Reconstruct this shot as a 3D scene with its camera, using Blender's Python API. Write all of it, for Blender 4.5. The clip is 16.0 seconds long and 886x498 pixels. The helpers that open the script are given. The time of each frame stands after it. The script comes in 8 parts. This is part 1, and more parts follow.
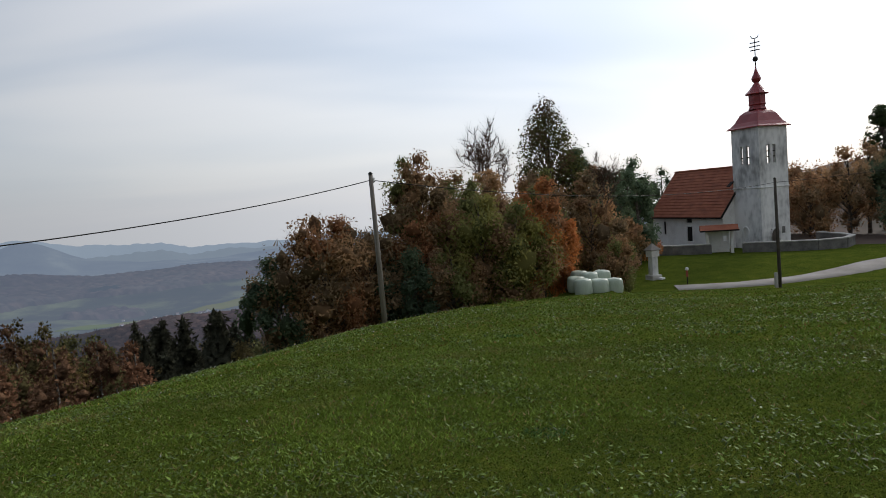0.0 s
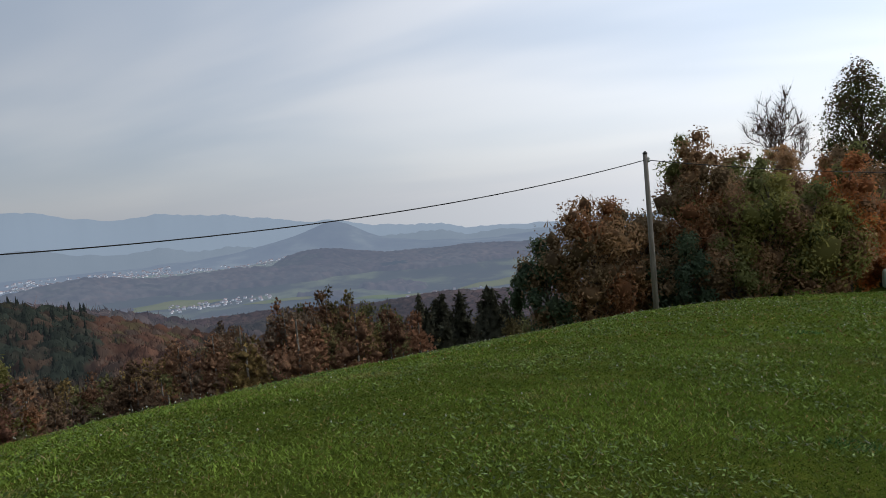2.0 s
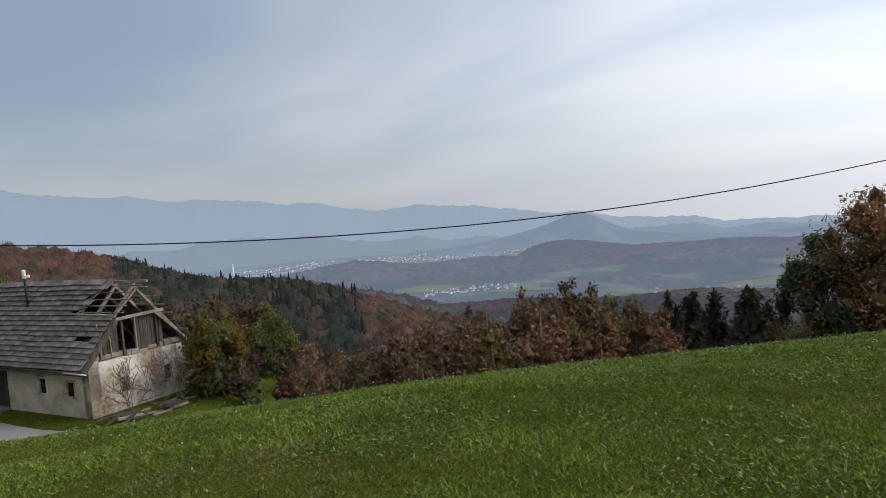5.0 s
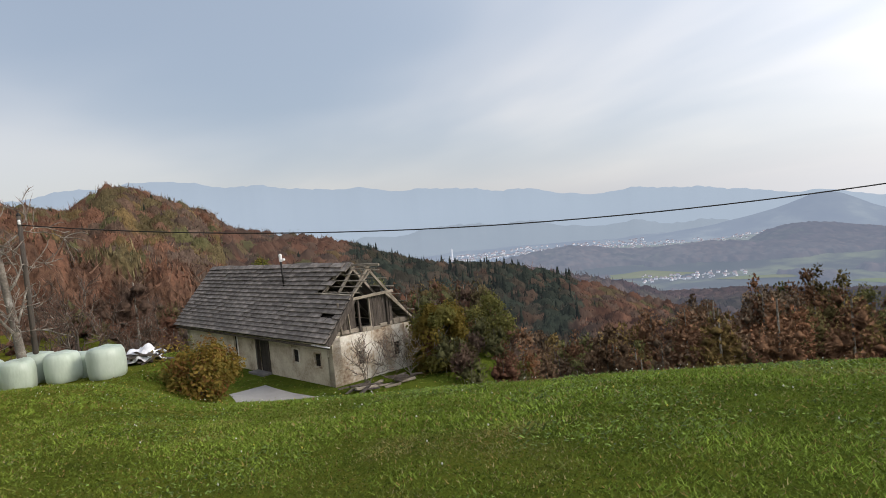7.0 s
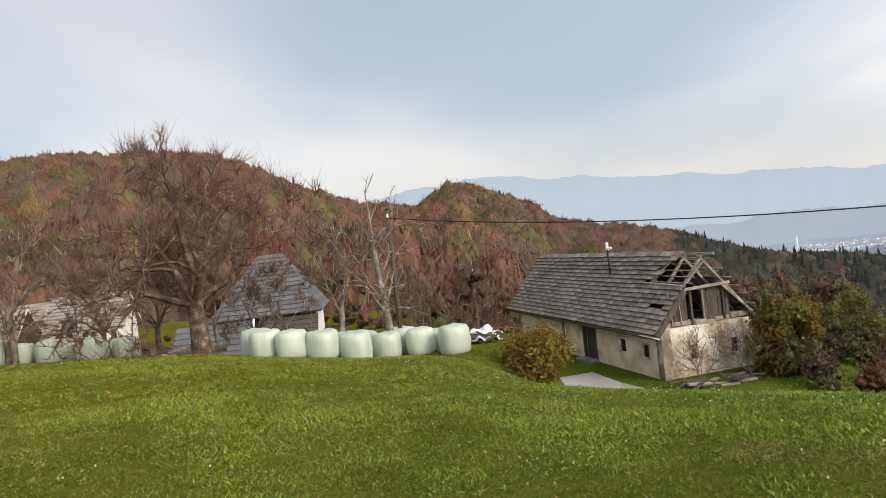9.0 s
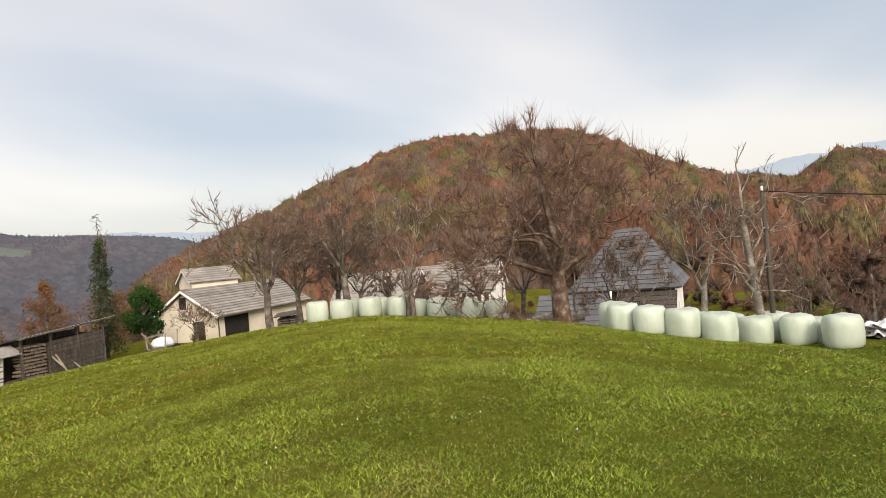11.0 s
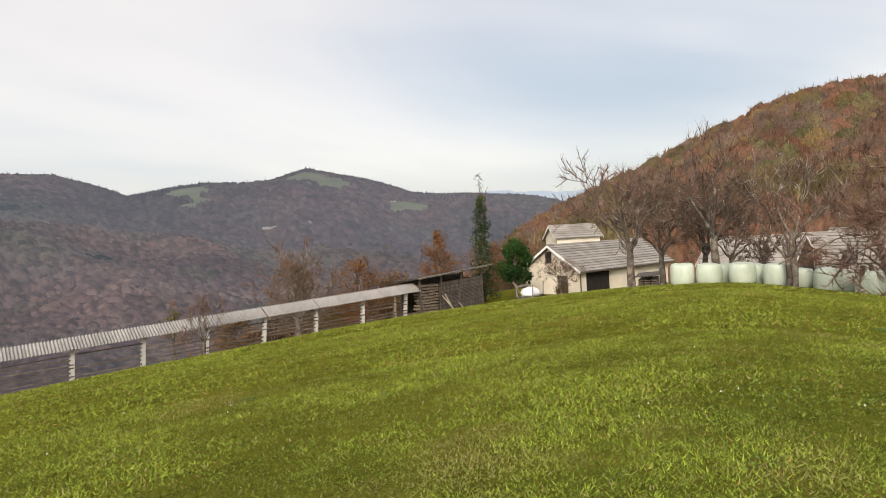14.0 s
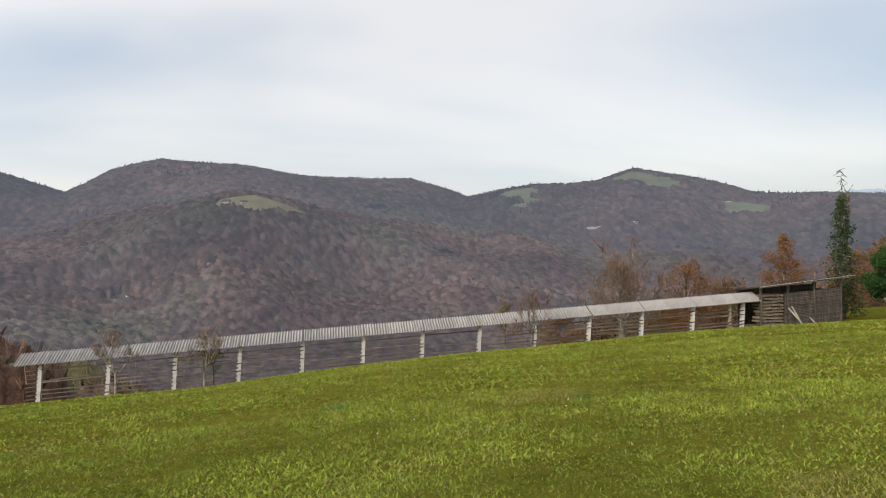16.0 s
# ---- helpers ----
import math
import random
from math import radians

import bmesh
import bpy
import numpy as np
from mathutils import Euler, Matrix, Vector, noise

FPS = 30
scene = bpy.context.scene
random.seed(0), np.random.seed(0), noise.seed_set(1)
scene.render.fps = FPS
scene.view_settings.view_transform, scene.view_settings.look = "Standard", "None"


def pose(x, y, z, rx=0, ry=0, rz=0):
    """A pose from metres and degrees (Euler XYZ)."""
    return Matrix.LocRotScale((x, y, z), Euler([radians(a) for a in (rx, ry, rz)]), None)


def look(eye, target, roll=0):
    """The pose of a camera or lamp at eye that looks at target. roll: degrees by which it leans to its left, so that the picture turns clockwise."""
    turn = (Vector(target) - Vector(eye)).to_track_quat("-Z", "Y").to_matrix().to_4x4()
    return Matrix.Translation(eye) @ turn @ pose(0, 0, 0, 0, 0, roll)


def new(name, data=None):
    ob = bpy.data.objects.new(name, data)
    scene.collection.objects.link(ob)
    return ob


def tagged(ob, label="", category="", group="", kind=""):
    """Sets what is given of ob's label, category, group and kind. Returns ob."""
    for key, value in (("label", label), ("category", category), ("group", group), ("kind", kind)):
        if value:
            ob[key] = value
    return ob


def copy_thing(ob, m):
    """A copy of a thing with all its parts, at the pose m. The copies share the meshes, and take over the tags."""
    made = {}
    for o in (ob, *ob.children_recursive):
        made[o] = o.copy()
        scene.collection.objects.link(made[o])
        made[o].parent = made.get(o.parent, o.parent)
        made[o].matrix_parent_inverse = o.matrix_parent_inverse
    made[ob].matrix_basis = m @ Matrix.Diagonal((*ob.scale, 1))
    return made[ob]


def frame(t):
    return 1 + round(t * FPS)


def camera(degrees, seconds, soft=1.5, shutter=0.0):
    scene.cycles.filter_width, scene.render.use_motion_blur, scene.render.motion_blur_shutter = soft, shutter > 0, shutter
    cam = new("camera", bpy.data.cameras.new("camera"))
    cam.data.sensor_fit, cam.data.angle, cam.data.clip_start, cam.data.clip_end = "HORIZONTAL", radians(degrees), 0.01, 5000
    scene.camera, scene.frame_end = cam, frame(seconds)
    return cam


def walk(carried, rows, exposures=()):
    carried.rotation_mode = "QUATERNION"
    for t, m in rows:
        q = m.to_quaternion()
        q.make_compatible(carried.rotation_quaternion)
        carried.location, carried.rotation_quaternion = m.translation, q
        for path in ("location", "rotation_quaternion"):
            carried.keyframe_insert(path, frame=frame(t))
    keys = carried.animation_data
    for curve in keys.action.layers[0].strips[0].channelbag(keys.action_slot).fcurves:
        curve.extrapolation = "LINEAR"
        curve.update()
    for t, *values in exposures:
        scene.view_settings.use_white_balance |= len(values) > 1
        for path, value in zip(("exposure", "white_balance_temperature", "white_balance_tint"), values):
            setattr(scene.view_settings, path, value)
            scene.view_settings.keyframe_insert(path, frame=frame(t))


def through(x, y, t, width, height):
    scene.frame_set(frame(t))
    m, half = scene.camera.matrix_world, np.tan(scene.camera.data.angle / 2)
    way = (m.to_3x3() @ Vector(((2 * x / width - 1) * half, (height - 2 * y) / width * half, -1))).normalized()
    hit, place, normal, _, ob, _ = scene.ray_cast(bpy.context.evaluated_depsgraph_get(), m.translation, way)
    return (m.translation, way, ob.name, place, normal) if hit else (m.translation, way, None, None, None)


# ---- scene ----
cam = camera(67.86, 16.0, soft=0.9)
# seconds, eye x y z, yaw, pitch, roll
ROWS = [
    (0.0, -0.000, -0.000, 1.600, -0.04, -4.34, -4.49),
    (0.5, -0.025, -0.003, 1.601, 6.04, -4.49, -4.68),
    (1.0, -0.046, 0.007, 1.595, 11.92, -3.68, -5.37),
    (1.5, -0.061, -0.016, 1.588, 18.42, -4.17, -5.09),
    (2.0, -0.070, -0.032, 1.591, 23.09, -4.01, -4.82),
    (2.5, -0.072, -0.034, 1.591, 26.71, -3.42, -5.09),
    (3.0, -0.075, -0.039, 1.591, 29.54, -2.88, -4.45),
    (3.5, -0.077, -0.051, 1.592, 33.18, -2.56, -4.59),
    (4.0, -0.084, -0.054, 1.588, 36.76, -2.64, -4.57),
    (4.2, -0.089, -0.061, 1.587, 38.01, -2.88, -4.57),
    (6.3, -0.128, -0.201, 1.628, 56.16, -2.05, -5.24),
    (6.5, -0.136, -0.198, 1.625, 57.92, -2.04, -5.54),
    (7.0, -0.170, -0.186, 1.617, 62.76, -2.69, -5.65),
    (7.5, -0.188, -0.220, 1.622, 66.82, -2.22, -5.31),
    (8.0, -0.183, -0.300, 1.626, 75.50, -2.08, -6.23),
    (8.5, -0.200, -0.376, 1.630, 81.86, -1.23, -6.21),
    (9.0, -0.246, -0.437, 1.621, 90.36, -0.66, -6.57),
    (9.5, -0.170, -0.514, 1.641, 98.47, -0.22, -6.14),
    (10.0, -0.139, -0.535, 1.656, 108.55, 0.31, -6.81),
    (10.2, -0.144, -0.527, 1.659, 111.94, 0.41, -6.29),
    (12.3, -0.200, -0.553, 1.640, 129.26, 0.52, -4.98),
    (12.5, -0.195, -0.557, 1.638, 131.05, 0.75, -4.71),
    (13.0, -0.175, -0.577, 1.627, 138.19, 0.40, -3.90),
    (13.5, -0.162, -0.642, 1.610, 144.41, -0.13, -3.04),
    (14.0, -0.128, -0.726, 1.596, 151.56, -1.11, -2.97),
    (14.5, -0.090, -0.799, 1.585, 158.63, -1.85, -2.06),
    (15.0, -0.035, -0.838, 1.584, 165.65, -0.33, -1.59),
    (15.5, 0.041, -0.856, 1.590, 173.00, 0.09, -1.49),
    (16.0, 0.093, -0.873, 1.585, 179.22, -0.07, -1.19),
]
EXPOSURES = [(0.0, -0.86, 6500, 10), (1.5, -0.78, 6400, 10), (3.5, -0.66, 6250, 10), (7.0, -0.14, 6750, 12), (8.3, 0.12, 7000, 13), (9.0, 0.15, 7200, 13), (10.0, 0.28, 7550, 14), (13.0, 0.28, 7550, 14), (16.0, 0.18, 7100, 11)]
walk(cam, [(t, pose(x, y, z, 90 + pitch, -roll, yaw)) for t, x, y, z, yaw, pitch, roll in ROWS], EXPOSURES)

# ------------------------------------------------------------------ sky and sun
SUN_AZ, SUN_EL = radians(-42), radians(30)          # azimuth to the left of +y
SUN_DIR = Vector((-math.sin(SUN_AZ) * math.cos(SUN_EL), math.cos(SUN_AZ) * math.cos(SUN_EL), math.sin(SUN_EL)))


def build_world():
    world = bpy.data.worlds.new("overcast_sky")
    scene.world = world
    world.use_nodes = True
    nt = world.node_tree
    nt.nodes.clear()
    N, L = nt.nodes.new, nt.links.new
    out, bg = N("ShaderNodeOutputWorld"), N("ShaderNodeBackground")
    L(bg.outputs[0], out.inputs[0])
    sky = N("ShaderNodeTexSky")
    sky.sky_type, sky.sun_disc = "NISHITA", False
    sky.sun_elevation, sky.sun_rotation = SUN_EL, -SUN_AZ
    sky.air_density, sky.dust_density = 1.0, 2.5
    co = N("ShaderNodeTexCoord")

    def math_node(op, a, b=None, c=None):
        n = N("ShaderNodeMath")
        n.operation = op
        for i, v in enumerate((a, b, c)):
            if v is None:
                continue
            if isinstance(v, (int, float)):
                n.inputs[i].default_value = v
            else:
                L(v, n.inputs[i])
        return n.outputs[0]

    sep = N("ShaderNodeSeparateXYZ")
    L(co.outputs["Generated"], sep.inputs[0])
    up = math_node("MAXIMUM", sep.outputs[2], 0.0)
    # the cloud deck: directions laid onto a flat layer overhead
    over = math_node("ADD", up, 0.14)
    comb = N("ShaderNodeCombineXYZ")
    L(math_node("DIVIDE", sep.outputs[0], over), comb.inputs[0])
    L(math_node("DIVIDE", sep.outputs[1], over), comb.inputs[1])
    mp = N("ShaderNodeMapping")
    mp.inputs["Rotation"].default_value = (0, 0, radians(28))
    mp.inputs["Scale"].default_value = (0.42, 0.72, 1.0)
    mp.inputs["Location"].default_value = (1.7, 0.4, 0.0)
    L(comb.outputs[0], mp.inputs[0])
    n1 = N("ShaderNodeTexNoise")
    n1.inputs["Scale"].default_value, n1.inputs["Detail"].default_value, n1.inputs["Roughness"].default_value = 0.62, 4, 0.42
    n1.inputs["Distortion"].default_value = 0.35
    L(mp.outputs[0], n1.inputs[0])
    thin = N("ShaderNodeMapRange")
    thin.interpolation_type = "SMOOTHSTEP"
    thin.inputs[1].default_value, thin.inputs[2].default_value = 0.36, 0.62
    L(n1.outputs[0], thin.inputs[0])
    # towards the horizon the deck melts into even haze
    fade = math_node("MINIMUM", math_node("MULTIPLY", up, 5.5), 1.0)
    deck = math_node("MULTIPLY_ADD", math_node("SUBTRACT", thin.outputs[0], 0.72), fade, 0.72)
    # how far a direction lies from the veiled sun
    dot = N("ShaderNodeVectorMath")
    dot.operation = "DOT_PRODUCT"
    L(co.outputs["Generated"], dot.inputs[0])
    dot.inputs[1].default_value = SUN_DIR
    near = math_node("MAXIMUM", dot.outputs["Value"], 0.0)
    half = math_node("MULTIPLY_ADD", dot.outputs["Value"], 0.5, 0.5)
    lobe = math_node("ADD", math_node("MULTIPLY", math_node("POWER", half, 3.0), 2.5), math_node("MULTIPLY", math_node("POWER", near, 8.0), 0.8))
    bright = math_node("MULTIPLY", math_node("ADD", lobe, 1.06), SKY_CLOUD)
    cloud = N("ShaderNodeMix")
    cloud.data_type = "RGBA"
    cloud.inputs[6].default_value, cloud.inputs[7].default_value = (0.66, 0.80, 1.0, 1), (0.97, 0.975, 1.0, 1)
    L(deck, cloud.inputs[0])
    amount = math_node("MULTIPLY", bright, math_node("MULTIPLY_ADD", deck, 0.28, 0.78))
    tint = N("ShaderNodeVectorMath")
    tint.operation = "SCALE"
    L(cloud.outputs[2], tint.inputs[0])
    L(amount, tint.inputs["Scale"])
    blue = N("ShaderNodeVectorMath")
    blue.operation = "SCALE"
    L(sky.outputs[0], blue.inputs[0])
    blue.inputs["Scale"].default_value = 0.05
    total = N("ShaderNodeVectorMath")
    total.operation = "ADD"
    L(tint.outputs[0], total.inputs[0])
    L(blue.outputs[0], total.inputs[1])
    L(total.outputs[0], bg.inputs[0])
    bg.inputs[1].default_value = 1.0


SKY_CLOUD = 0.53
build_world()
sun = new("sun", bpy.data.lights.new("sun", "SUN"))
sun.data.energy, sun.data.angle, sun.data.color = 2.0, radians(14), (1.0, 0.95, 0.88)
sun.matrix_world = look(SUN_DIR * 100, (0, 0, 0))

# ------------------------------------------------------------------ lie of the land
# azimuth in degrees to the left of +y, drop to the brow of the meadow in degrees, distance of the brow
BROW_A = [(-147, 10.5, 32), (-115, 9.5, 38), (-75, 7.0, 45), (-40, 7.6, 46), (-27, 8.9, 42), (-10, 9.0, 40), (-1, 9.5, 32), (5, 10.1, 26), (16, 11.7, 19),
          (28, 13.0, 15), (42, 13.9, 12), (55, 14.3, 12), (68, 14.3, 13)]
BROW_B = [(77, 13.8, 16), (84, 12.95, 18), (91, 9.6, 26), (100, 8.8, 28), (112, 6.7, 32), (128, 4.8, 38), (137, 5.1, 40), (148, 6.0, 44), (158, 7.0, 42),
          (170, 8.4, 36), (180, 9.2, 32), (200, 10.8, 30)]
FINE = np.arange(-180.0, 181.0)


def sstep(a, b, x):
    t = np.clip((x - a) / (b - a), 0, 1)
    return t * t * (3 - 2 * t)


def around(rows, soft=9):
    """Values given at some azimuths, spread smoothly over all of them."""
    a = np.array([r[0] for r in rows], float)
    v = np.array([r[1] for r in rows], float)
    a = np.r_[a - 360, a, a + 360]
    order = np.argsort(a)
    w = np.interp(FINE, a[order], np.tile(v, 3)[order])
    k = np.hanning(soft)
    k /= k.sum()
    m = soft
    return np.convolve(np.r_[w[-m - 1:-1], w, w[1:m + 1]], k, "same")[m:-m]


BROW_TAN = around([(a, math.tan(radians(e))) for a, e, d in BROW_A + BROW_B])
BROW_FAR = around([(a, d) for a, e, d in BROW_A + BROW_B])
# heights of the land on rings round the meadow
R90 = around([(-147, -16), (-110, -12), (-60, -4), (-40, -4.5), (-25, -6.5), (-12, -8), (0, -14), (15, -22), (30, -26), (60, -30), (72, -24), (84, -14), (92, -9), (100, -8),
              (115, -5), (130, -6), (140, -7), (150, -12), (165, -20), (180, -26), (200, -26)])
R200 = around([(-147, -40), (-110, -20), (-60, 8), (-30, 2), (-15, -12), (0, -38), (20, -46), (45, -52), (60, -56), (75, -42), (88, -20), (100, -2), (112, 4), (125, 2),
               (138, -14), (150, -40), (165, -66), (180, -76), (200, -80)])
R420 = around([(-147, -80), (-110, -30), (-60, 20), (-30, 0), (0, -90), (20, -95), (45, -80), (50, -66), (58, -43), (65, -34), (72, -14), (76, -6), (79, -1), (81, 6), (83, 15.5), (85, 21), (87, 26), (89, 31), (90.4, 26), (92, 14), (94, 16),
               (98, 19), (102, 31), (107, 51), (110, 58), (115, 59), (122, 58), (126, 51), (133, 30), (139, 12), (145, -10), (155, -60), (165, -105), (200, -130)], 5)
R700 = around([(-147, -90), (-60, -20), (0, -150), (30, -160), (38, -142), (41, -126), (44, -112), (47, -98), (51, -86), (54, -82), (57, -92), (62, -110), (90, -80), (115, -30), (135, -60), (150, -110), (165, -120), (190, -105), (205, -110)])
R1100 = around([(-147, -15), (-110, -60), (-60, -60), (0, -205), (60, -205), (90, -180), (120, -150), (142, -90), (150, -80), (165, -60), (173, -20), (184, 12), (190, 48), (196, 68),
                (206, 20)])
R1900 = around([(-138, 235), (-145, 212), (-147, 200), (-151, 162), (-154, 212), (-158, 238), (-161, 230), (-165, 220), (-174, 190), (-178, 188), (177, 128), (173, 166), (171, 173), (166, 175), (163, 197), (159, 160),
                (154, 115), (145, 88), (138, 40), (125, -100), (100, -200), (60, -228), (0, -228), (-40, -120), (-90, 0), (-125, 120)], 3)
R3000 = around([(-147, 60), (-90, -60), (0, -225), (100, -225), (140, 20), (180, 40)])
RINGS = [(90, R90), (200, R200), (420, R420), (700, R700), (1100, R1100), (1900, R1900), (3000, R3000)]
# heights of the wooded ridges on the plain, by azimuth
FAR_RIDGE = [(-40, 20), (-10, 30), (14, 34), (20, 36), (25, 37), (29, 40), (33, 62), (35, 66), (36.5, 52), (38.5, 8), (41, 0)]
NEAR_RIDGE = [(15, 0), (30, 14), (37, 34), (39, 50), (43, 46), (47, 42), (49, 52), (52, 74), (55, 66), (58, 60), (61, 46), (66, 20)]
BENCHES = [(9.4, 44.5, -5.1, 1.1, 2.2), (-29.6, 4.4, -5.6, 2.2, 5.0), (-26.2, -0.9, -2.72, 1.8, 4.8), (-38.5, 8.6, -5.95, 11.6, 15.2), (-30.5, 0.2, -3.1, 2.2, 4.5), (36, 80, -6.9, 17, 32), (-58, -14, -4.6, 11, 22), (-66, -36, -4.2, 12, 24), (-48, -55, -5.1, 11, 20)]


def meadow(x, y):
    xx, yy = x + 0.1, y + 0.4
    r = np.hypot(xx, yy)
    az = np.degrees(np.arctan2(-xx, yy))
    rc, tn = np.interp(az, FINE, BROW_FAR), np.interp(az, FINE, BROW_TAN)
    c = 1.6 / rc ** 2
    s = tn - 3.2 / rc
    e = np.minimum(r, 1.9 * rc)
    return (-s * e - c * e * e - (s + 3.8 * c * rc) * (r - e)) * sstep(0, 3, r)


def wild(x, y):
    r = np.hypot(x, y)
    az = np.degrees(np.arctan2(-x, y))
    z = np.interp(az, FINE, RINGS[0][1])
    for (ra, ta), (rb, tb) in zip(RINGS, RINGS[1:]):
        w = sstep(ra, rb, r)
        z = z + w * (np.interp(az, FINE, tb) - np.interp(az, FINE, ta))
    return z


def rough(x, y, size, seed=0.0):
    """Cheap smooth unevenness from a few sine waves."""
    v = 0
    for k in range(5):
        a = seed + k * 2.399
        v = v + np.sin((x * math.cos(a) + y * math.sin(a)) / size * (1 + 0.37 * k) + seed * 7 + k * 1.3) / (1 + 0.35 * k)
    return v / 2.6


def ground_z(x, y):
    x, y = np.asarray(x, float), np.asarray(y, float)
    r = np.hypot(x, y)
    az = np.degrees(np.arctan2(-x, y))
    rc = np.interp(az, FINE, BROW_FAR)
    m = meadow(x, y)
    for bx, by, bz, r0, r1 in BENCHES:
        w = 1 - sstep(r0, r1, np.hypot(x - bx, y - by))
        m = m + w * (bz - m)
    # the field beside the road does not fall away like the rest
    low = sstep(2, 12, x) * sstep(25, 45, y)
    m = m + low * (np.maximum(m, -7.6 + 0.0 * r) - m)
    far = sstep(np.maximum(1.8 * rc, 48), np.maximum(1.8 * rc, 48) + 42, r)
    for bx, by, bz, r0, r1 in BENCHES:
        far = far * sstep(0.8 * r1, 1.5 * r1, np.hypot(x - bx, y - by))
    z = m + far * (wild(x, y) - m)
    z = z + rough(x, y, 60.0, 1.0) * sstep(150, 400, r) * 5 + rough(x, y, 190.0, 2.0) * sstep(500, 1200, r) * 14
    # gullies and ribs on the hills across the valley
    rib = 1 - np.abs(rough(x, y, 95.0, 4.4)) * 1.5
    z = z + rib * 17 * sstep(430, 640, r) * (1 - sstep(1450, 1800, r)) * sstep(128, 140, np.abs(az))
    # low wooded hills out on the plain: two long ridges and lesser swells
    a = (az - 30 + 180) % 360 - 150
    for ridge, mid, wide in ((FAR_RIDGE, 2720, 210), (NEAR_RIDGE, 2330, 170)):
        crest = mid * (1 + 0.03 * np.sin(np.radians(a * 9)))
        z = z + np.interp(a, [p[0] for p in ridge], [p[1] for p in ridge]) * np.exp(-np.abs((r - crest) / wide) ** 1.6) * (1 + 0.10 * rough(x, y, 120.0, 2.3))
    plain = sstep(1500, 1900, r) * (1 - sstep(100, 125, np.abs(az - 30)))
    z = z + plain * np.maximum(rough(x, y, 260.0, 3.1) - 0.25, 0) * 22 * (1 - sstep(2500, 2900, r))
    # the lone hill with its long shoulder
    hx, hy = -3900 * math.sin(radians(33)), 3900 * math.cos(radians(33))
    d = np.hypot(x - hx, y - hy)
    z = z + 165 * np.exp(-(d / 230) ** 1.35)
    for k, wide, tall in ((280, 240, 44), (560, 260, 22), (-110, 150, 36), (-330, 200, 14)):
        z = z + tall * np.exp(-(((x - hx + 0.84 * k) / wide) ** 2 + ((y - hy + 0.54 * k) / (wide * 0.7)) ** 2))
    z = z + rough(x, y, 4.0, 0.7) * 0.022 * (r < 120)
    return z


# ------------------------------------------------------------------ materials
def nodes_of(name):
    m = bpy.data.materials.new(name)
    m.use_nodes = True
    nt = m.node_tree
    return m, nt, nt.nodes.new, nt.links.new, nt.nodes["Principled BSDF"]


def mottled(name, colors, scale=4.0, fine=40.0, rough=0.85, bump=0.3, metal=0.0, spread=0.5, stretch=(1, 1, 1), island=0.0, attr="", spec=0.3, distance=0.02, obrand=0.0):
    """A rough surface: colours mixed by a broad noise, broken up by a fine one, with relief."""
    m, nt, N, L, p = nodes_of(name)
    co = N("ShaderNodeTexCoord")
    mp = N("ShaderNodeMapping")
    mp.inputs["Scale"].default_value = stretch
    L(co.outputs["Object"], mp.inputs[0])
    n1, n2 = N("ShaderNodeTexNoise"), N("ShaderNodeTexNoise")
    n1.inputs["Scale"].default_value, n1.inputs["Detail"].default_value = scale, 4
    n2.inputs["Scale"].default_value, n2.inputs["Detail"].default_value = fine, 3
    L(mp.outputs[0], n1.inputs[0])
    L(mp.outputs[0], n2.inputs[0])
    ramp = N("ShaderNodeValToRGB")
    els = ramp.color_ramp.elements
    lo, hi = 0.5 - spread / 2, 0.5 + spread / 2
    while len(els) < len(colors):
        els.new(0.5)
    for i, c in enumerate(colors):
        els[i].position = lo + (hi - lo) * i / max(1, len(colors) - 1)
        els[i].color = (*c, 1)
    add = N("ShaderNodeMath")
    add.operation = "MULTIPLY_ADD"
    L(n2.outputs[0], add.inputs[0])
    add.inputs[1].default_value = 0.35
    L(n1.outputs[0], add.inputs[2])
    sub = N("ShaderNodeMath")
    sub.operation = "SUBTRACT"
    L(add.outputs[0], sub.inputs[0])
    sub.inputs[1].default_value = 0.175
    L(sub.outputs[0], ramp.inputs[0])
    col = ramp.outputs[0]

    def vary(col, value, amount):
        hsv = N("ShaderNodeHueSaturation")
        mr = N("ShaderNodeMapRange")
        mr.inputs[3].default_value, mr.inputs[4].default_value = 1 - amount, 1 + amount
        L(value, mr.inputs[0])
        L(mr.outputs[0], hsv.inputs["Value"])
        L(col, hsv.inputs["Color"])
        return hsv.outputs[0]

    if attr:
        at = N("ShaderNodeAttribute")
        at.attribute_name = attr
        mul = N("ShaderNodeMix")
        mul.data_type, mul.blend_type = "RGBA", "MULTIPLY"
        mul.inputs[0].default_value = 1.0
        L(at.outputs["Color"], mul.inputs[6])
        L(col, mul.inputs[7])
        col = mul.outputs[2]
    if island:
        geo = N("ShaderNodeNewGeometry")
        col = vary(col, geo.outputs["Random Per Island"], island)
    if obrand:
        oi = N("ShaderNodeObjectInfo")
        col = vary(col, oi.outputs["Random"], obrand)
    L(col, p.inputs["Base Color"])
    p.inputs["Roughness"].default_value, p.inputs["Metallic"].default_value = rough, metal
    p.inputs["Specular IOR Level"].default_value = spec
    if bump:
        bp = N("ShaderNodeBump")
        bp.inputs["Strength"].default_value, bp.inputs["Distance"].default_value = bump, distance
        L(n2.outputs[0], bp.inputs["Height"])
        L(bp.outputs[0], p.inputs["Normal"])
    return m


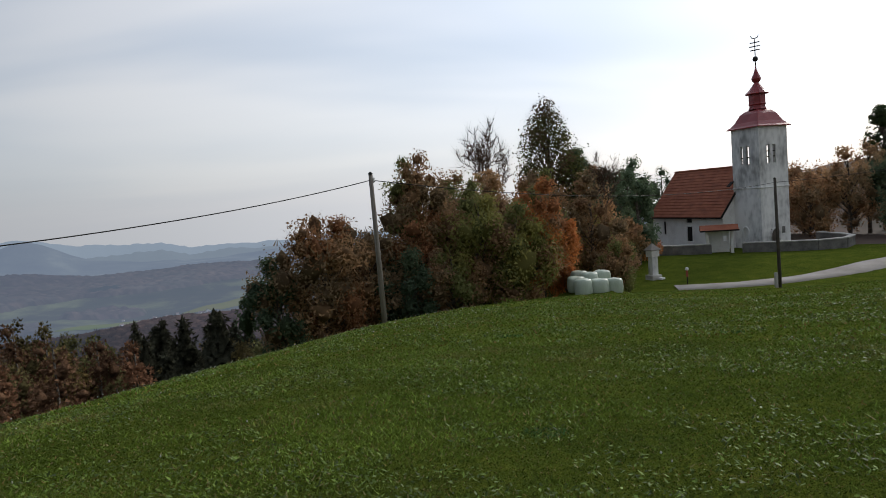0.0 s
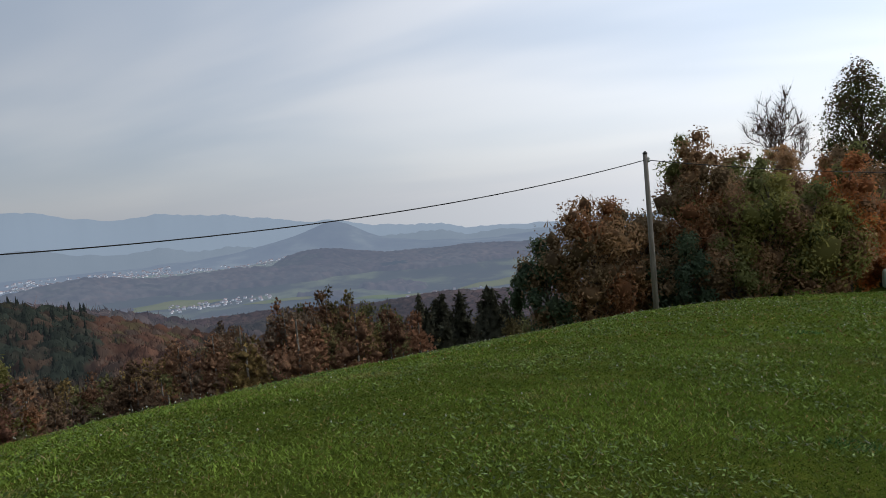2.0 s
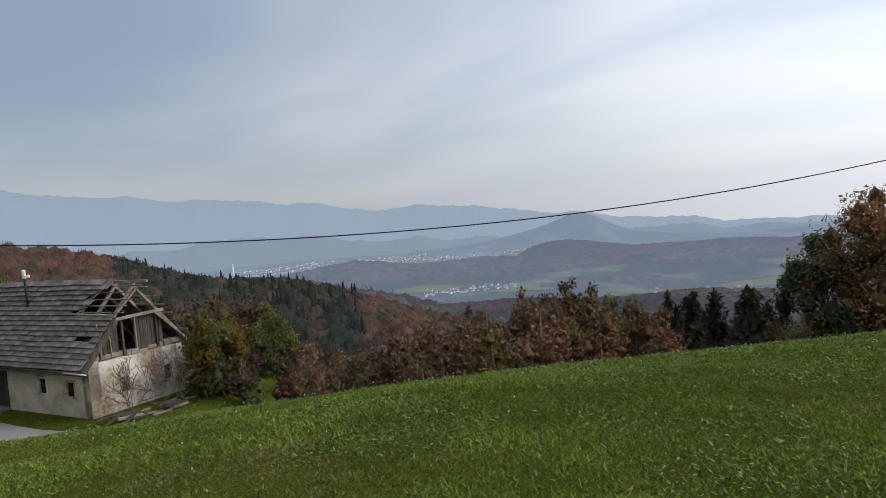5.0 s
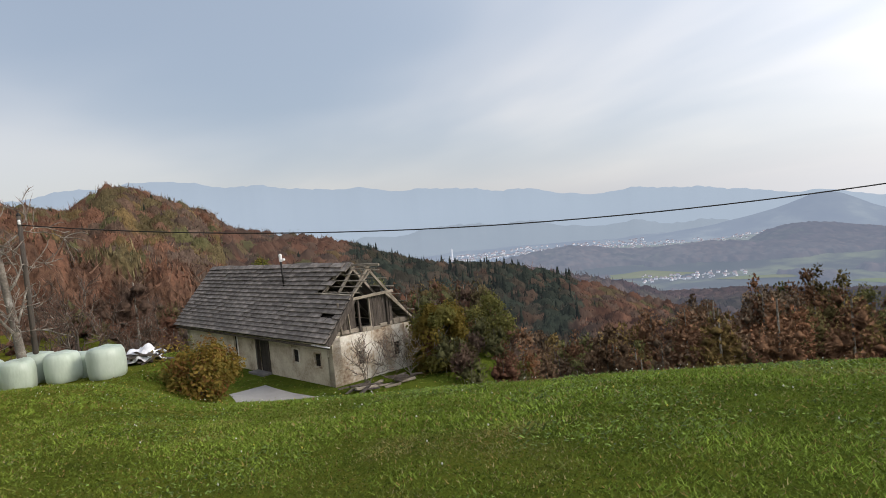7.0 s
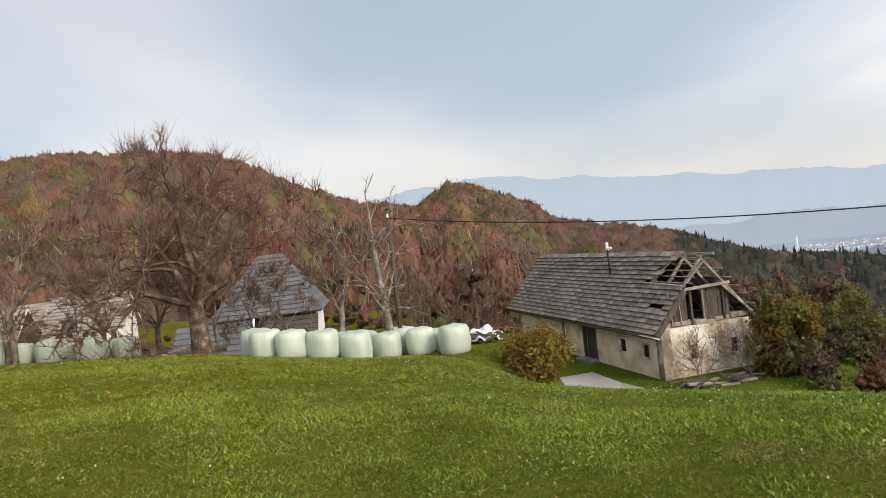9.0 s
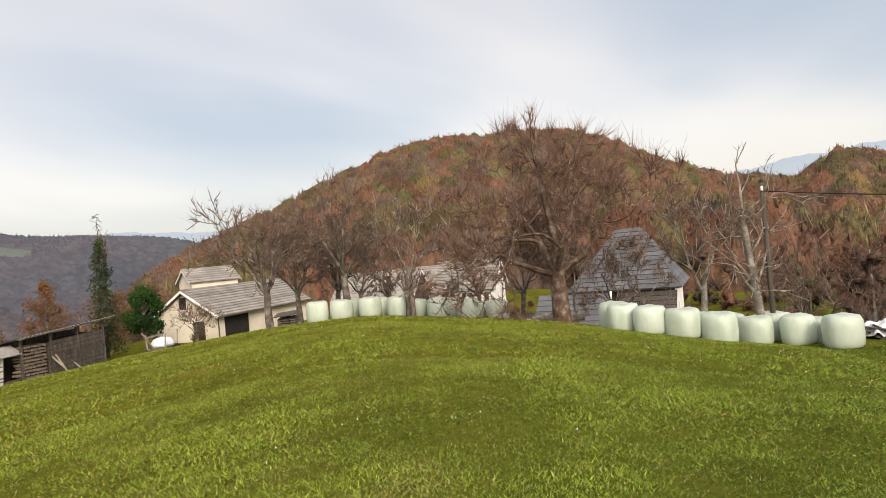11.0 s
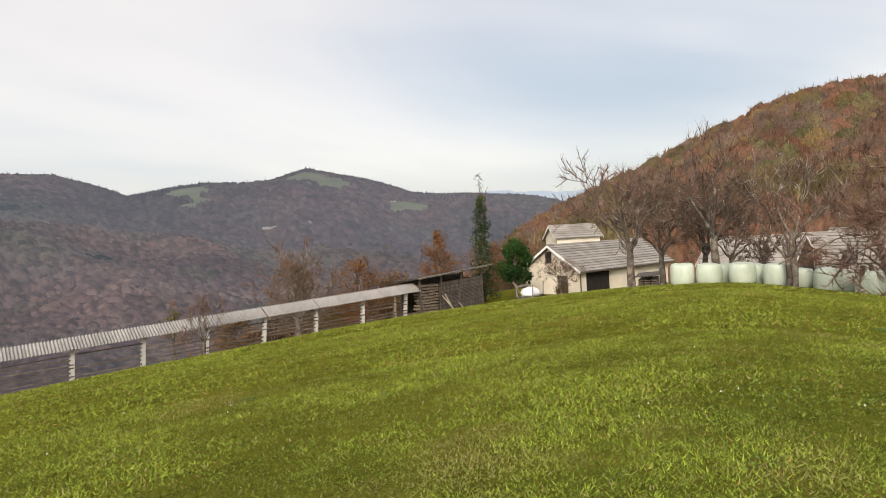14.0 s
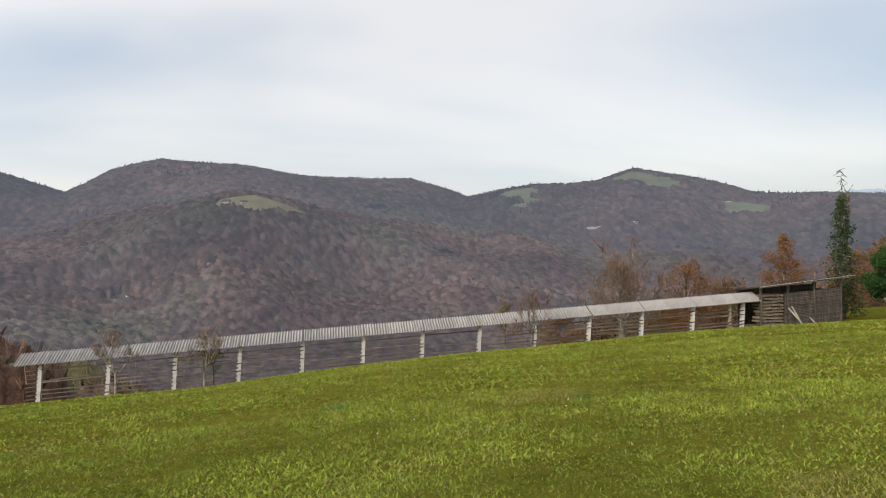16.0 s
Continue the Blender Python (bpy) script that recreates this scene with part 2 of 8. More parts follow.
def soft_normal(N, L, share):
    """A foliage normal: the clump's own, turned part of the way up, as loose leaves scatter light."""
    geo, mul, add, nor = N("ShaderNodeNewGeometry"), N("ShaderNodeVectorMath"), N("ShaderNodeVectorMath"), N("ShaderNodeVectorMath")
    mul.operation, add.operation, nor.operation = "SCALE", "ADD", "NORMALIZE"
    L(geo.outputs["Normal"], mul.inputs[0])
    mul.inputs["Scale"].default_value = 1 - share
    L(mul.outputs[0], add.inputs[0])
    add.inputs[1].default_value = (0, 0, share)
    L(add.outputs[0], nor.inputs[0])
    return nor.outputs[0]


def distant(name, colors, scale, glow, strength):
    """Far land as a plain backdrop, the haze of the air before it put into emission."""
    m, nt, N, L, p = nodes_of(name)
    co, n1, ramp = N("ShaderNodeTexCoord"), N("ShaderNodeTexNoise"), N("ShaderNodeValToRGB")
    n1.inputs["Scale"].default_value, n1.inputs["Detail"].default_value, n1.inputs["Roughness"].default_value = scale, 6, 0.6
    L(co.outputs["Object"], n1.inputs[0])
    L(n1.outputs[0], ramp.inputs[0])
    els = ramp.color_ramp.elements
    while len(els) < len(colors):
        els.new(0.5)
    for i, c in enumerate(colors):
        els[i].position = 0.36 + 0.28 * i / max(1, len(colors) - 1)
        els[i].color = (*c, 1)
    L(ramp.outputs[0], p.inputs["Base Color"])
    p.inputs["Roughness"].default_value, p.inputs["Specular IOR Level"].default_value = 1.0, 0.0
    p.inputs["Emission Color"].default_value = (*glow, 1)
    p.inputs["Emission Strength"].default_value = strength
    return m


# haze colours that far land and far woods emit
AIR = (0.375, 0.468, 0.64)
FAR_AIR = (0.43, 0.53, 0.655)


def turf_material():
    """Matted grass seen between the blades: patches, tufts and blades at three sizes, on one side of the knoll drier
    and with brighter light put into the colour.
    """
    m, nt, N, L, p = nodes_of("turf")
    co, sep, dry, bp = N("ShaderNodeTexCoord"), N("ShaderNodeSeparateXYZ"), N("ShaderNodeMapRange"), N("ShaderNodeBump")
    L(co.outputs["Object"], sep.inputs[0])
    heights = []
    for scale, detail in ((0.7, 3), (7.0, 3), (42.0, 4)):
        n = N("ShaderNodeTexNoise")
        n.inputs["Scale"].default_value, n.inputs["Detail"].default_value, n.inputs["Roughness"].default_value = scale, detail, 0.65
        L(co.outputs["Object"], n.inputs[0])
        heights.append(n.outputs[0])
    total = heights[0]
    for h, k in zip(heights[1:], (0.8, 1.2)):
        add = N("ShaderNodeMath")
        add.operation = "MULTIPLY_ADD"
        L(h, add.inputs[0])
        add.inputs[1].default_value = k
        L(total, add.inputs[2])
        total = add.outputs[0]
    ramps = []
    for colors in (((0.038, 0.058, 0.0111), (0.074, 0.099, 0.0149), (0.097, 0.119, 0.0179), (0.148, 0.131, 0.0315)), ((0.058, 0.061, 0.0111), (0.114, 0.114, 0.0162), (0.142, 0.131, 0.0189), (0.217, 0.160, 0.0420))):
        r = N("ShaderNodeValToRGB")
        els = r.color_ramp.elements
        while len(els) < 4:
            els.new(0.5)
        for i, (c, at) in enumerate(zip(colors, (0.38, 0.48, 0.56, 0.66))):
            els[i].position, els[i].color = at, (*c, 1)
        div = N("ShaderNodeMath")
        div.operation = "DIVIDE"
        L(total, div.inputs[0])
        div.inputs[1].default_value = 3.0
        L(div.outputs[0], r.inputs[0])
        ramps.append(r.outputs[0])
    dry.interpolation_type = "SMOOTHSTEP"
    dry.inputs[1].default_value, dry.inputs[2].default_value = 7.0, -12.0
    L(sep.outputs[1], dry.inputs[0])
    mix = N("ShaderNodeMix")
    mix.data_type = "RGBA"
    L(dry.outputs[0], mix.inputs[0])
    L(ramps[0], mix.inputs[6])
    L(ramps[1], mix.inputs[7])
    L(mix.outputs[2], p.inputs["Base Color"])
    p.inputs["Roughness"].default_value, p.inputs["Specular IOR Level"].default_value = 1.0, 0.0
    bp.inputs["Strength"].default_value, bp.inputs["Distance"].default_value = 0.9, 0.05
    L(total, bp.inputs["Height"])
    L(bp.outputs[0], p.inputs["Normal"])
    return m


M_TURF = turf_material()
M_LITTER = mottled("forest_floor", [(0.075, 0.052, 0.042), (0.10, 0.066, 0.05), (0.075, 0.066, 0.046)], 0.05, 0.6, 0.95, 0.2)
# from here to the mountains, haze is put into emission
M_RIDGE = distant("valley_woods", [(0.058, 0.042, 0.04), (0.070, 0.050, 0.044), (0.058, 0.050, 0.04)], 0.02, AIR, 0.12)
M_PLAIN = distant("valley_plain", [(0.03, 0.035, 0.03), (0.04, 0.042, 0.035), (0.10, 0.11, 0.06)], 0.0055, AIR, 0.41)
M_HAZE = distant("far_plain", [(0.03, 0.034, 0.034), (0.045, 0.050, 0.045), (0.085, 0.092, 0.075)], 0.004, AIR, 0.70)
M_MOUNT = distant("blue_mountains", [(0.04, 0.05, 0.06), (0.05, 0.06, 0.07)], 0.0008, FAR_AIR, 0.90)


# ------------------------------------------------------------------ mesh tools
def mesh_from(name, verts, faces, mats=(), smooth=False):
    me = bpy.data.meshes.new(name)
    me.from_pydata([tuple(v) for v in verts], [], [tuple(f) for f in faces])
    for m in mats:
        me.materials.append(m)
    if smooth:
        me.polygons.foreach_set("use_smooth", [True] * len(me.polygons))
    me.update()
    return me


def build_ground():
    radii = list(np.arange(0, 12, 0.6)) + list(np.arange(12, 40, 1.0)) + list(np.arange(40, 100, 2.5))
    while radii[-1] < 4850:
        radii.append(radii[-1] * 1.035)
    radii = np.array(radii[1:])
    n = 400
    az = np.linspace(0, 2 * math.pi, n, endpoint=False)
    rr, aa = np.meshgrid(radii, az, indexing="ij")
    x, y = -np.sin(aa) * rr, np.cos(aa) * rr
    z = ground_z(x, y)
    verts = np.concatenate([[[0, 0, float(ground_z(0, 0))]], np.stack([x, y, z], -1).reshape(-1, 3)])
    faces = [(0, 1 + i, 1 + (i + 1) % n) for i in range(n)]
    slots = [0] * n
    for k in range(len(radii) - 1):
        a, b = 1 + k * n, 1 + (k + 1) * n
        r = radii[k]
        for i in range(n):
            j = (i + 1) % n
            faces.append((a + i, b + i, b + j, a + j))
            deg = (i * 360 / n + 180) % 360 - 180
            ridge = deg > 120 or deg < -60
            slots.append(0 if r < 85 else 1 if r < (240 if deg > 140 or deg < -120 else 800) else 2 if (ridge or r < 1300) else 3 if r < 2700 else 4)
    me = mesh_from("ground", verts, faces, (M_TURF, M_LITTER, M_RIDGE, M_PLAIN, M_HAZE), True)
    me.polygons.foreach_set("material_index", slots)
    return tagged(new("ground", me), "mown green meadow falling away to wooded valleys", "ground", kind="structure")


build_ground()


def build_range(name, label, rows, soft, far, deep, wave, mat):
    """A far blue range along the horizon."""
    sky_line = around(rows, soft)
    verts, faces = [], []
    n = 1080
    for i in range(n + 1):
        a = -180 + 360 * i / n
        el = float(np.interp(a, FINE, sky_line)) + wave * (math.sin(a * 0.83) + 0.7 * math.sin(a * 1.37 + 1) + 0.5 * math.sin(a * 3.1 + 2) * math.sin(a * 0.7) + 0.25 * math.sin(a * 7.3) + 0.2 * math.sin(a * 11.9 + 1))
        s, c = math.sin(radians(a)), math.cos(radians(a))
        for r, k in ((far - deep * 2, 0.0), (far - deep, 0.45), (far, 1.0), (far + deep * 0.9, 0.3)):
            top = max(-239, 1.6 + far * math.tan(radians(el)))
            verts.append((-s * r, c * r, -240 + (top + 240) * k))
    for i in range(n):
        for k in range(3):
            a, b = i * 4 + k, (i + 1) * 4 + k
            faces.append((a, b, b + 1, a + 1))
    return tagged(new(name, mesh_from(name, verts, faces, (mat,), True)), label, "mountains", kind="structure")


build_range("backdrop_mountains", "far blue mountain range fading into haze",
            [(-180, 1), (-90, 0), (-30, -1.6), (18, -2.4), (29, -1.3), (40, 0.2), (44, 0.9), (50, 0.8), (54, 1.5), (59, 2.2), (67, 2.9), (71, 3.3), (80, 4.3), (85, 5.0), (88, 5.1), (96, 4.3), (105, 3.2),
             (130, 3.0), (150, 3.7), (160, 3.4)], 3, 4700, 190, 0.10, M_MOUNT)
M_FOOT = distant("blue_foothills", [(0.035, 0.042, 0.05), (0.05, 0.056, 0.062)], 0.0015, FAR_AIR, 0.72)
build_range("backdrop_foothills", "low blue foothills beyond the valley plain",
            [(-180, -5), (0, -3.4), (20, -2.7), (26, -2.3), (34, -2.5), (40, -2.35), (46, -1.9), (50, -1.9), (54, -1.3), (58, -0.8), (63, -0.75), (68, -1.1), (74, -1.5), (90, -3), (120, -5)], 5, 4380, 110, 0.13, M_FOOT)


class Geo:
    """Collects vertices and faces of one mesh."""

    def __init__(self):
        self.v, self.f = [], []

    def quad(self, *pts):
        k = len(self.v)
        self.v += [tuple(p) for p in pts]
        self.f.append(tuple(range(k, k + len(pts))))
        return self

    def box(self, c, s, turn=None):
        k = len(self.v)
        m = Euler(turn).to_matrix() if turn else None
        for dx, dy, dz in ((-1, -1, -1), (1, -1, -1), (1, 1, -1), (-1, 1, -1), (-1, -1, 1), (1, -1, 1), (1, 1, 1), (-1, 1, 1)):
            p = Vector((dx * s[0] / 2, dy * s[1] / 2, dz * s[2] / 2))
            if m:
                p = m @ p
            self.v.append((c[0] + p.x, c[1] + p.y, c[2] + p.z))
        for f in ((0, 3, 2, 1), (4, 5, 6, 7), (0, 1, 5, 4), (1, 2, 6, 5), (2, 3, 7, 6), (3, 0, 4, 7)):
            self.f.append(tuple(k + i for i in f))
        return self

    def beam(self, a, b, w, h, up=(0, 0, 1)):
        """A squared timber from a to b."""
        a, b = Vector(a), Vector(b)
        d = (b - a).normalized()
        side = d.cross(Vector(up))
        if side.length < 1e-4:
            side = d.cross(Vector((1, 0, 0)))
        side.normalize()
        top = side.cross(d)
        k = len(self.v)
        for p in (a, b):
            for i, j in ((-1, -1), (1, -1), (1, 1), (-1, 1)):
                self.v.append(tuple(p + side * (i * w / 2) + top * (j * h / 2)))
        for f in ((0, 1, 2, 3), (7, 6, 5, 4), (0, 4, 5, 1), (1, 5, 6, 2), (2, 6, 7, 3), (3, 7, 4, 0)):
            self.f.append(tuple(k + i for i in f))
        return self

    def tube(self, pts, radii, n=8, cap=True):
        """A round bar through points with a radius at each."""
        pts = [Vector(p) for p in pts]
        k = len(self.v)
        for i, p in enumerate(pts):
            d = (pts[min(i + 1, len(pts) - 1)] - pts[max(i - 1, 0)]).normalized()
            side = d.cross(Vector((0, 0, 1)))
            if side.length < 0.05:
                side = d.cross(Vector((1, 0, 0)))
            side.normalize()
            top = side.cross(d)
            for j in range(n):
                a = 2 * math.pi * j / n
                self.v.append(tuple(p + (side * math.cos(a) + top * math.sin(a)) * radii[i]))
        for i in range(len(pts) - 1):
            for j in range(n):
                a, b = k + i * n + j, k + i * n + (j + 1) % n
                self.f.append((a, b, b + n, a + n))
        if cap:
            self.f.append(tuple(k + j for j in reversed(range(n))))
            self.f.append(tuple(k + (len(pts) - 1) * n + j for j in range(n)))
        return self

    def lathe(self, rows, n=24, turn=0.0, c=(0, 0, 0)):
        """Rows of (radius, height) turned round the upright axis."""
        k = len(self.v)
        for r, z in rows:
            for j in range(n):
                a = turn + 2 * math.pi * j / n
                self.v.append((c[0] + r * math.cos(a), c[1] + r * math.sin(a), c[2] + z))
        for i in range(len(rows) - 1):
            for j in range(n):
                a, b = k + i * n + j, k + i * n + (j + 1) % n
                self.f.append((a, b, b + n, a + n))
        self.f.append(tuple(k + j for j in reversed(range(n))))
        self.f.append(tuple(k + (len(rows) - 1) * n + j for j in range(n)))
        return self

    def prism(self, poly, a, b):
        """A polygon of (y, z) drawn out along x from a to b."""
        k, n = len(self.v), len(poly)
        self.v += [(a, y, z) for y, z in poly] + [(b, y, z) for y, z in poly]
        self.f.append(tuple(k + i for i in range(n)))
        self.f.append(tuple(k + n + i for i in reversed(range(n))))
        for i in range(n):
            j = (i + 1) % n
            self.f.append((k + i, k + n + i, k + n + j, k + j))
        return self


def wall_geo(length, height, thick, openings=(), axis="x"):
    """An upright wall from the origin along x (or y), pierced by openings (from, to, low, high)."""
    g = Geo()
    xs = sorted({0.0, length} | {v for o in openings for v in o[:2]})
    zs = sorted({0.0, height} | {v for o in openings for v in o[2:]})
    full = {}
    for i in range(len(xs) - 1):
        for j in range(len(zs) - 1):
            mx, mz = (xs[i] + xs[i + 1]) / 2, (zs[j] + zs[j + 1]) / 2
            full[i, j] = not any(o[0] < mx < o[1] and o[2] < mz < o[3] for o in openings)

    def P(x, y, z):
        return (x, y, z) if axis == "x" else (-y, x, z)

    for (i, j), on in full.items():
        if not on:
            continue
        a, b, c, d = xs[i], xs[i + 1], zs[j], zs[j + 1]
        g.quad(P(a, 0, c), P(b, 0, c), P(b, 0, d), P(a, 0, d))
        g.quad(P(a, thick, d), P(b, thick, d), P(b, thick, c), P(a, thick, c))
        for di, dj, q in ((-1, 0, ((a, c), (a, d))), (1, 0, ((b, d), (b, c))), (0, -1, ((b, c), (a, c))), (0, 1, ((a, d), (b, d)))):
            if not full.get((i + di, j + dj), False):
                (x0, z0), (x1, z1) = q
                g.quad(P(x0, 0, z0), P(x0, thick, z0), P(x1, thick, z1), P(x1, 0, z1)) if (di, dj) in ((-1, 0), (1, 0)) else g.quad(P(x0, 0, z0), P(x1, 0, z1), P(x1, thick, z1), P(x0, thick, z0))
    return g


def mesh_of(name, g, mat, bevel=0.0, smooth=False, weld=False):
    me = bpy.data.meshes.new(name)
    me.from_pydata(g.v, [], g.f)
    bm = bmesh.new()
    bm.from_mesh(me)
    if weld or bevel:
        bmesh.ops.remove_doubles(bm, verts=bm.verts, dist=1e-4)
    bmesh.ops.recalc_face_normals(bm, faces=bm.faces)
    if bevel:
        bmesh.ops.bevel(bm, geom=[e for e in bm.edges if e.is_manifold and e.calc_face_angle(0) > 0.5], offset=bevel, segments=1, affect="EDGES")
    if smooth:
        for f in bm.faces:
            f.smooth = True
    bm.to_mesh(me)
    bm.free()
    me.materials.append(mat)
    return me


def part(name, g, mat, parent, label="", bevel=0.0, smooth=False, weld=False, place=None):
    ob = new(name, mesh_of(name, g, mat, bevel, smooth, weld))
    ob.parent = parent
    if place is not None:
        ob.matrix_basis = place
    return tagged(ob, label)


def thing(name, m, label, category, group=""):
    ob = new(name)
    ob.matrix_basis = m
    return tagged(ob, label, category, group)


def solid(name, g, mat, m, label, category, group="", kind="", bevel=0.0, smooth=False):
    ob = new(name, mesh_of(name, g, mat, bevel, smooth))
    ob.matrix_basis = m
    return tagged(ob, label, category, group, kind)


def gz(x, y):
    return float(ground_z(x, y))


def fast_mesh(name, verts, faces, mats, tint=None, smooth=False):
    """A mesh from arrays; tint: a colour for each vertex."""
    me = bpy.data.meshes.new(name)
    verts, faces = np.asarray(verts, np.float32), np.asarray(faces, np.int32)
    n, k = faces.shape
    me.vertices.add(len(verts))
    me.vertices.foreach_set("co", verts.ravel())
    me.loops.add(n * k)
    me.loops.foreach_set("vertex_index", faces.ravel())
    me.polygons.add(n)
    me.polygons.foreach_set("loop_start", np.arange(0, n * k, k, dtype=np.int32))
    me.polygons.foreach_set("loop_total", np.full(n, k, np.int32))
    if smooth:
        me.polygons.foreach_set("use_smooth", np.ones(n, bool))
    if tint is not None:
        at = me.color_attributes.new("tint", "FLOAT_COLOR", "POINT")
        at.data.foreach_set("color", np.concatenate([tint, np.ones((len(tint), 1))], 1).astype(np.float32).ravel())
    for m in mats:
        me.materials.append(m)
    me.update()
    me.validate()
    return me


# ------------------------------------------------------------------ more materials
M_PLASTER = mottled("old_plaster", [(0.22, 0.165, 0.115), (0.48, 0.40, 0.30), (0.63, 0.56, 0.44), (0.70, 0.64, 0.53)], 0.9, 9.0, 0.92, 0.6, spread=0.5, distance=0.03)
M_GABLE = mottled("flaking_limewash", [(0.20, 0.13, 0.085), (0.42, 0.34, 0.25), (0.66, 0.61, 0.52), (0.72, 0.68, 0.6)], 0.8, 7.0, 0.92, 0.7, spread=0.42, distance=0.04)
M_SLATE = mottled("weathered_tile", [(0.085, 0.074, 0.064), (0.185, 0.158, 0.136), (0.30, 0.262, 0.228)], 2.2, 14.0, 0.9, 0.6, spread=0.55, obrand=0.3)
M_OLDWOOD = mottled("weathered_wood", [(0.035, 0.028, 0.023), (0.075, 0.061, 0.050), (0.14, 0.116, 0.096)], 1.5, 18.0, 0.9, 0.5, stretch=(5, 5, 0.6), obrand=0.2)
M_RAFTER = mottled("bleached_rafter", [(0.15, 0.122, 0.092), (0.27, 0.228, 0.175), (0.36, 0.315, 0.25)], 2.0, 20.0, 0.9, 0.4)
# near-black: shade of unlit insides put into colour; serves dark trim too
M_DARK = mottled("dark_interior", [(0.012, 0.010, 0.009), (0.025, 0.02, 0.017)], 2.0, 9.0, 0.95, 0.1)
M_DOOR = mottled("dark_door_boards", [(0.035, 0.032, 0.028), (0.07, 0.06, 0.05)], 2.5, 20.0, 0.8, 0.4, stretch=(6, 6, 0.6))
M_CONCRETE = mottled("concrete", [(0.33, 0.31, 0.285), (0.44, 0.42, 0.39), (0.52, 0.50, 0.46)], 1.2, 16.0, 0.9, 0.3, obrand=0.12)
M_SLAB = mottled("old_slab", [(0.20, 0.185, 0.17), (0.27, 0.255, 0.24), (0.32, 0.305, 0.285)], 0.6, 10.0, 0.92, 0.3)
M_TARMAC = mottled("pale_road", [(0.24, 0.21, 0.18), (0.31, 0.28, 0.25), (0.37, 0.34, 0.31)], 0.5, 12.0, 0.92, 0.3)
M_WHITE = mottled("white_render", [(0.60, 0.58, 0.55), (0.74, 0.72, 0.69), (0.80, 0.79, 0.77)], 0.7, 8.0, 0.9, 0.25)
M_CREAM = mottled("cream_render", [(0.50, 0.43, 0.33), (0.62, 0.55, 0.44), (0.68, 0.62, 0.52)], 0.5, 8.0, 0.9, 0.2)
M_TOWER = mottled("stained_render", [(0.34, 0.33, 0.32), (0.62, 0.605, 0.59), (0.80, 0.785, 0.765), (0.84, 0.825, 0.805)], 0.28, 2.2, 0.92, 0.3, spread=0.36, stretch=(1, 1, 0.55))
M_NAVE = mottled("church_limewash", [(0.64, 0.62, 0.59), (0.79, 0.77, 0.74), (0.85, 0.835, 0.81)], 0.6, 5.0, 0.92, 0.25)
M_REDTILE = mottled("orange_clay_tile", [(0.19, 0.062, 0.034), (0.27, 0.085, 0.045), (0.33, 0.115, 0.06)], 0.9, 22.0, 0.85, 0.5, stretch=(1, 1, 2.0))
M_REDTIN = mottled("red_painted_tin", [(0.20, 0.022, 0.024), (0.27, 0.032, 0.034), (0.31, 0.05, 0.05)], 0.8, 6.0, 0.42, 0.1, spec=0.5)
M_IRON = mottled("dark_iron", [(0.02, 0.02, 0.02), (0.04, 0.035, 0.03)], 3.0, 20.0, 0.6, 0.2, metal=0.5)
M_STONE = mottled("rubble_stone", [(0.10, 0.095, 0.09), (0.17, 0.16, 0.15), (0.24, 0.225, 0.21)], 1.2, 7.0, 0.92, 0.8, distance=0.05)
M_GREYROOF = mottled("grey_fibre_cement", [(0.17, 0.152, 0.132), (0.25, 0.226, 0.198), (0.32, 0.292, 0.258)], 0.7, 9.0, 0.9, 0.3, obrand=0.12)
M_DARKROOF = mottled("dark_slate_roof", [(0.065, 0.066, 0.070), (0.10, 0.10, 0.105), (0.14, 0.14, 0.145)], 0.8, 9.0, 0.8, 0.3, obrand=0.15)
M_TINROOF = mottled("corrugated_sheet", [(0.18, 0.165, 0.15), (0.26, 0.244, 0.226), (0.34, 0.32, 0.30)], 0.9, 7.0, 0.8, 0.2, obrand=0.1)
M_FILM = mottled("pale_green_wrap", [(0.34, 0.395, 0.305), (0.42, 0.48, 0.385), (0.49, 0.545, 0.45)], 1.6, 10.0, 0.38, 0.35, spec=0.5, stretch=(1, 1, 0.35), distance=0.03, obrand=0.06)
M_TARP = mottled("white_tarpaulin", [(0.45, 0.45, 0.46), (0.70, 0.70, 0.71), (0.78, 0.78, 0.78)], 2.2, 8.0, 0.5, 0.5, distance=0.05)
M_POLE = mottled("grey_pole_wood", [(0.13, 0.11, 0.09), (0.21, 0.185, 0.155), (0.29, 0.255, 0.215)], 2.0, 25.0, 0.9, 0.4, stretch=(6, 6, 0.5))
M_POLEDARK = mottled("dark_pole_wood", [(0.045, 0.037, 0.030), (0.075, 0.062, 0.050), (0.12, 0.10, 0.082)], 2.0, 25.0, 0.9, 0.4, stretch=(6, 6, 0.5))
M_BARK = mottled("orchard_bark", [(0.040, 0.030, 0.024), (0.10, 0.079, 0.062), (0.30, 0.262, 0.215)], 3.0, 22.0, 0.95, 0.6, distance=0.03)
M_BARKRED = mottled("red_brown_bark", [(0.045, 0.026, 0.018), (0.12, 0.072, 0.050), (0.31, 0.26, 0.205)], 2.5, 14.0, 0.95, 0.8, distance=0.06)
M_BARKPALE = mottled("pale_lichened_bark", [(0.075, 0.062, 0.050), (0.18, 0.155, 0.125), (0.38, 0.35, 0.30)], 3.0, 16.0, 0.95, 0.5, distance=0.03)
M_TWIG = mottled("reddish_twigs", [(0.095, 0.052, 0.036), (0.15, 0.084, 0.058), (0.20, 0.120, 0.086)], 1.0, 9.0, 0.95, 0.0, island=0.3)


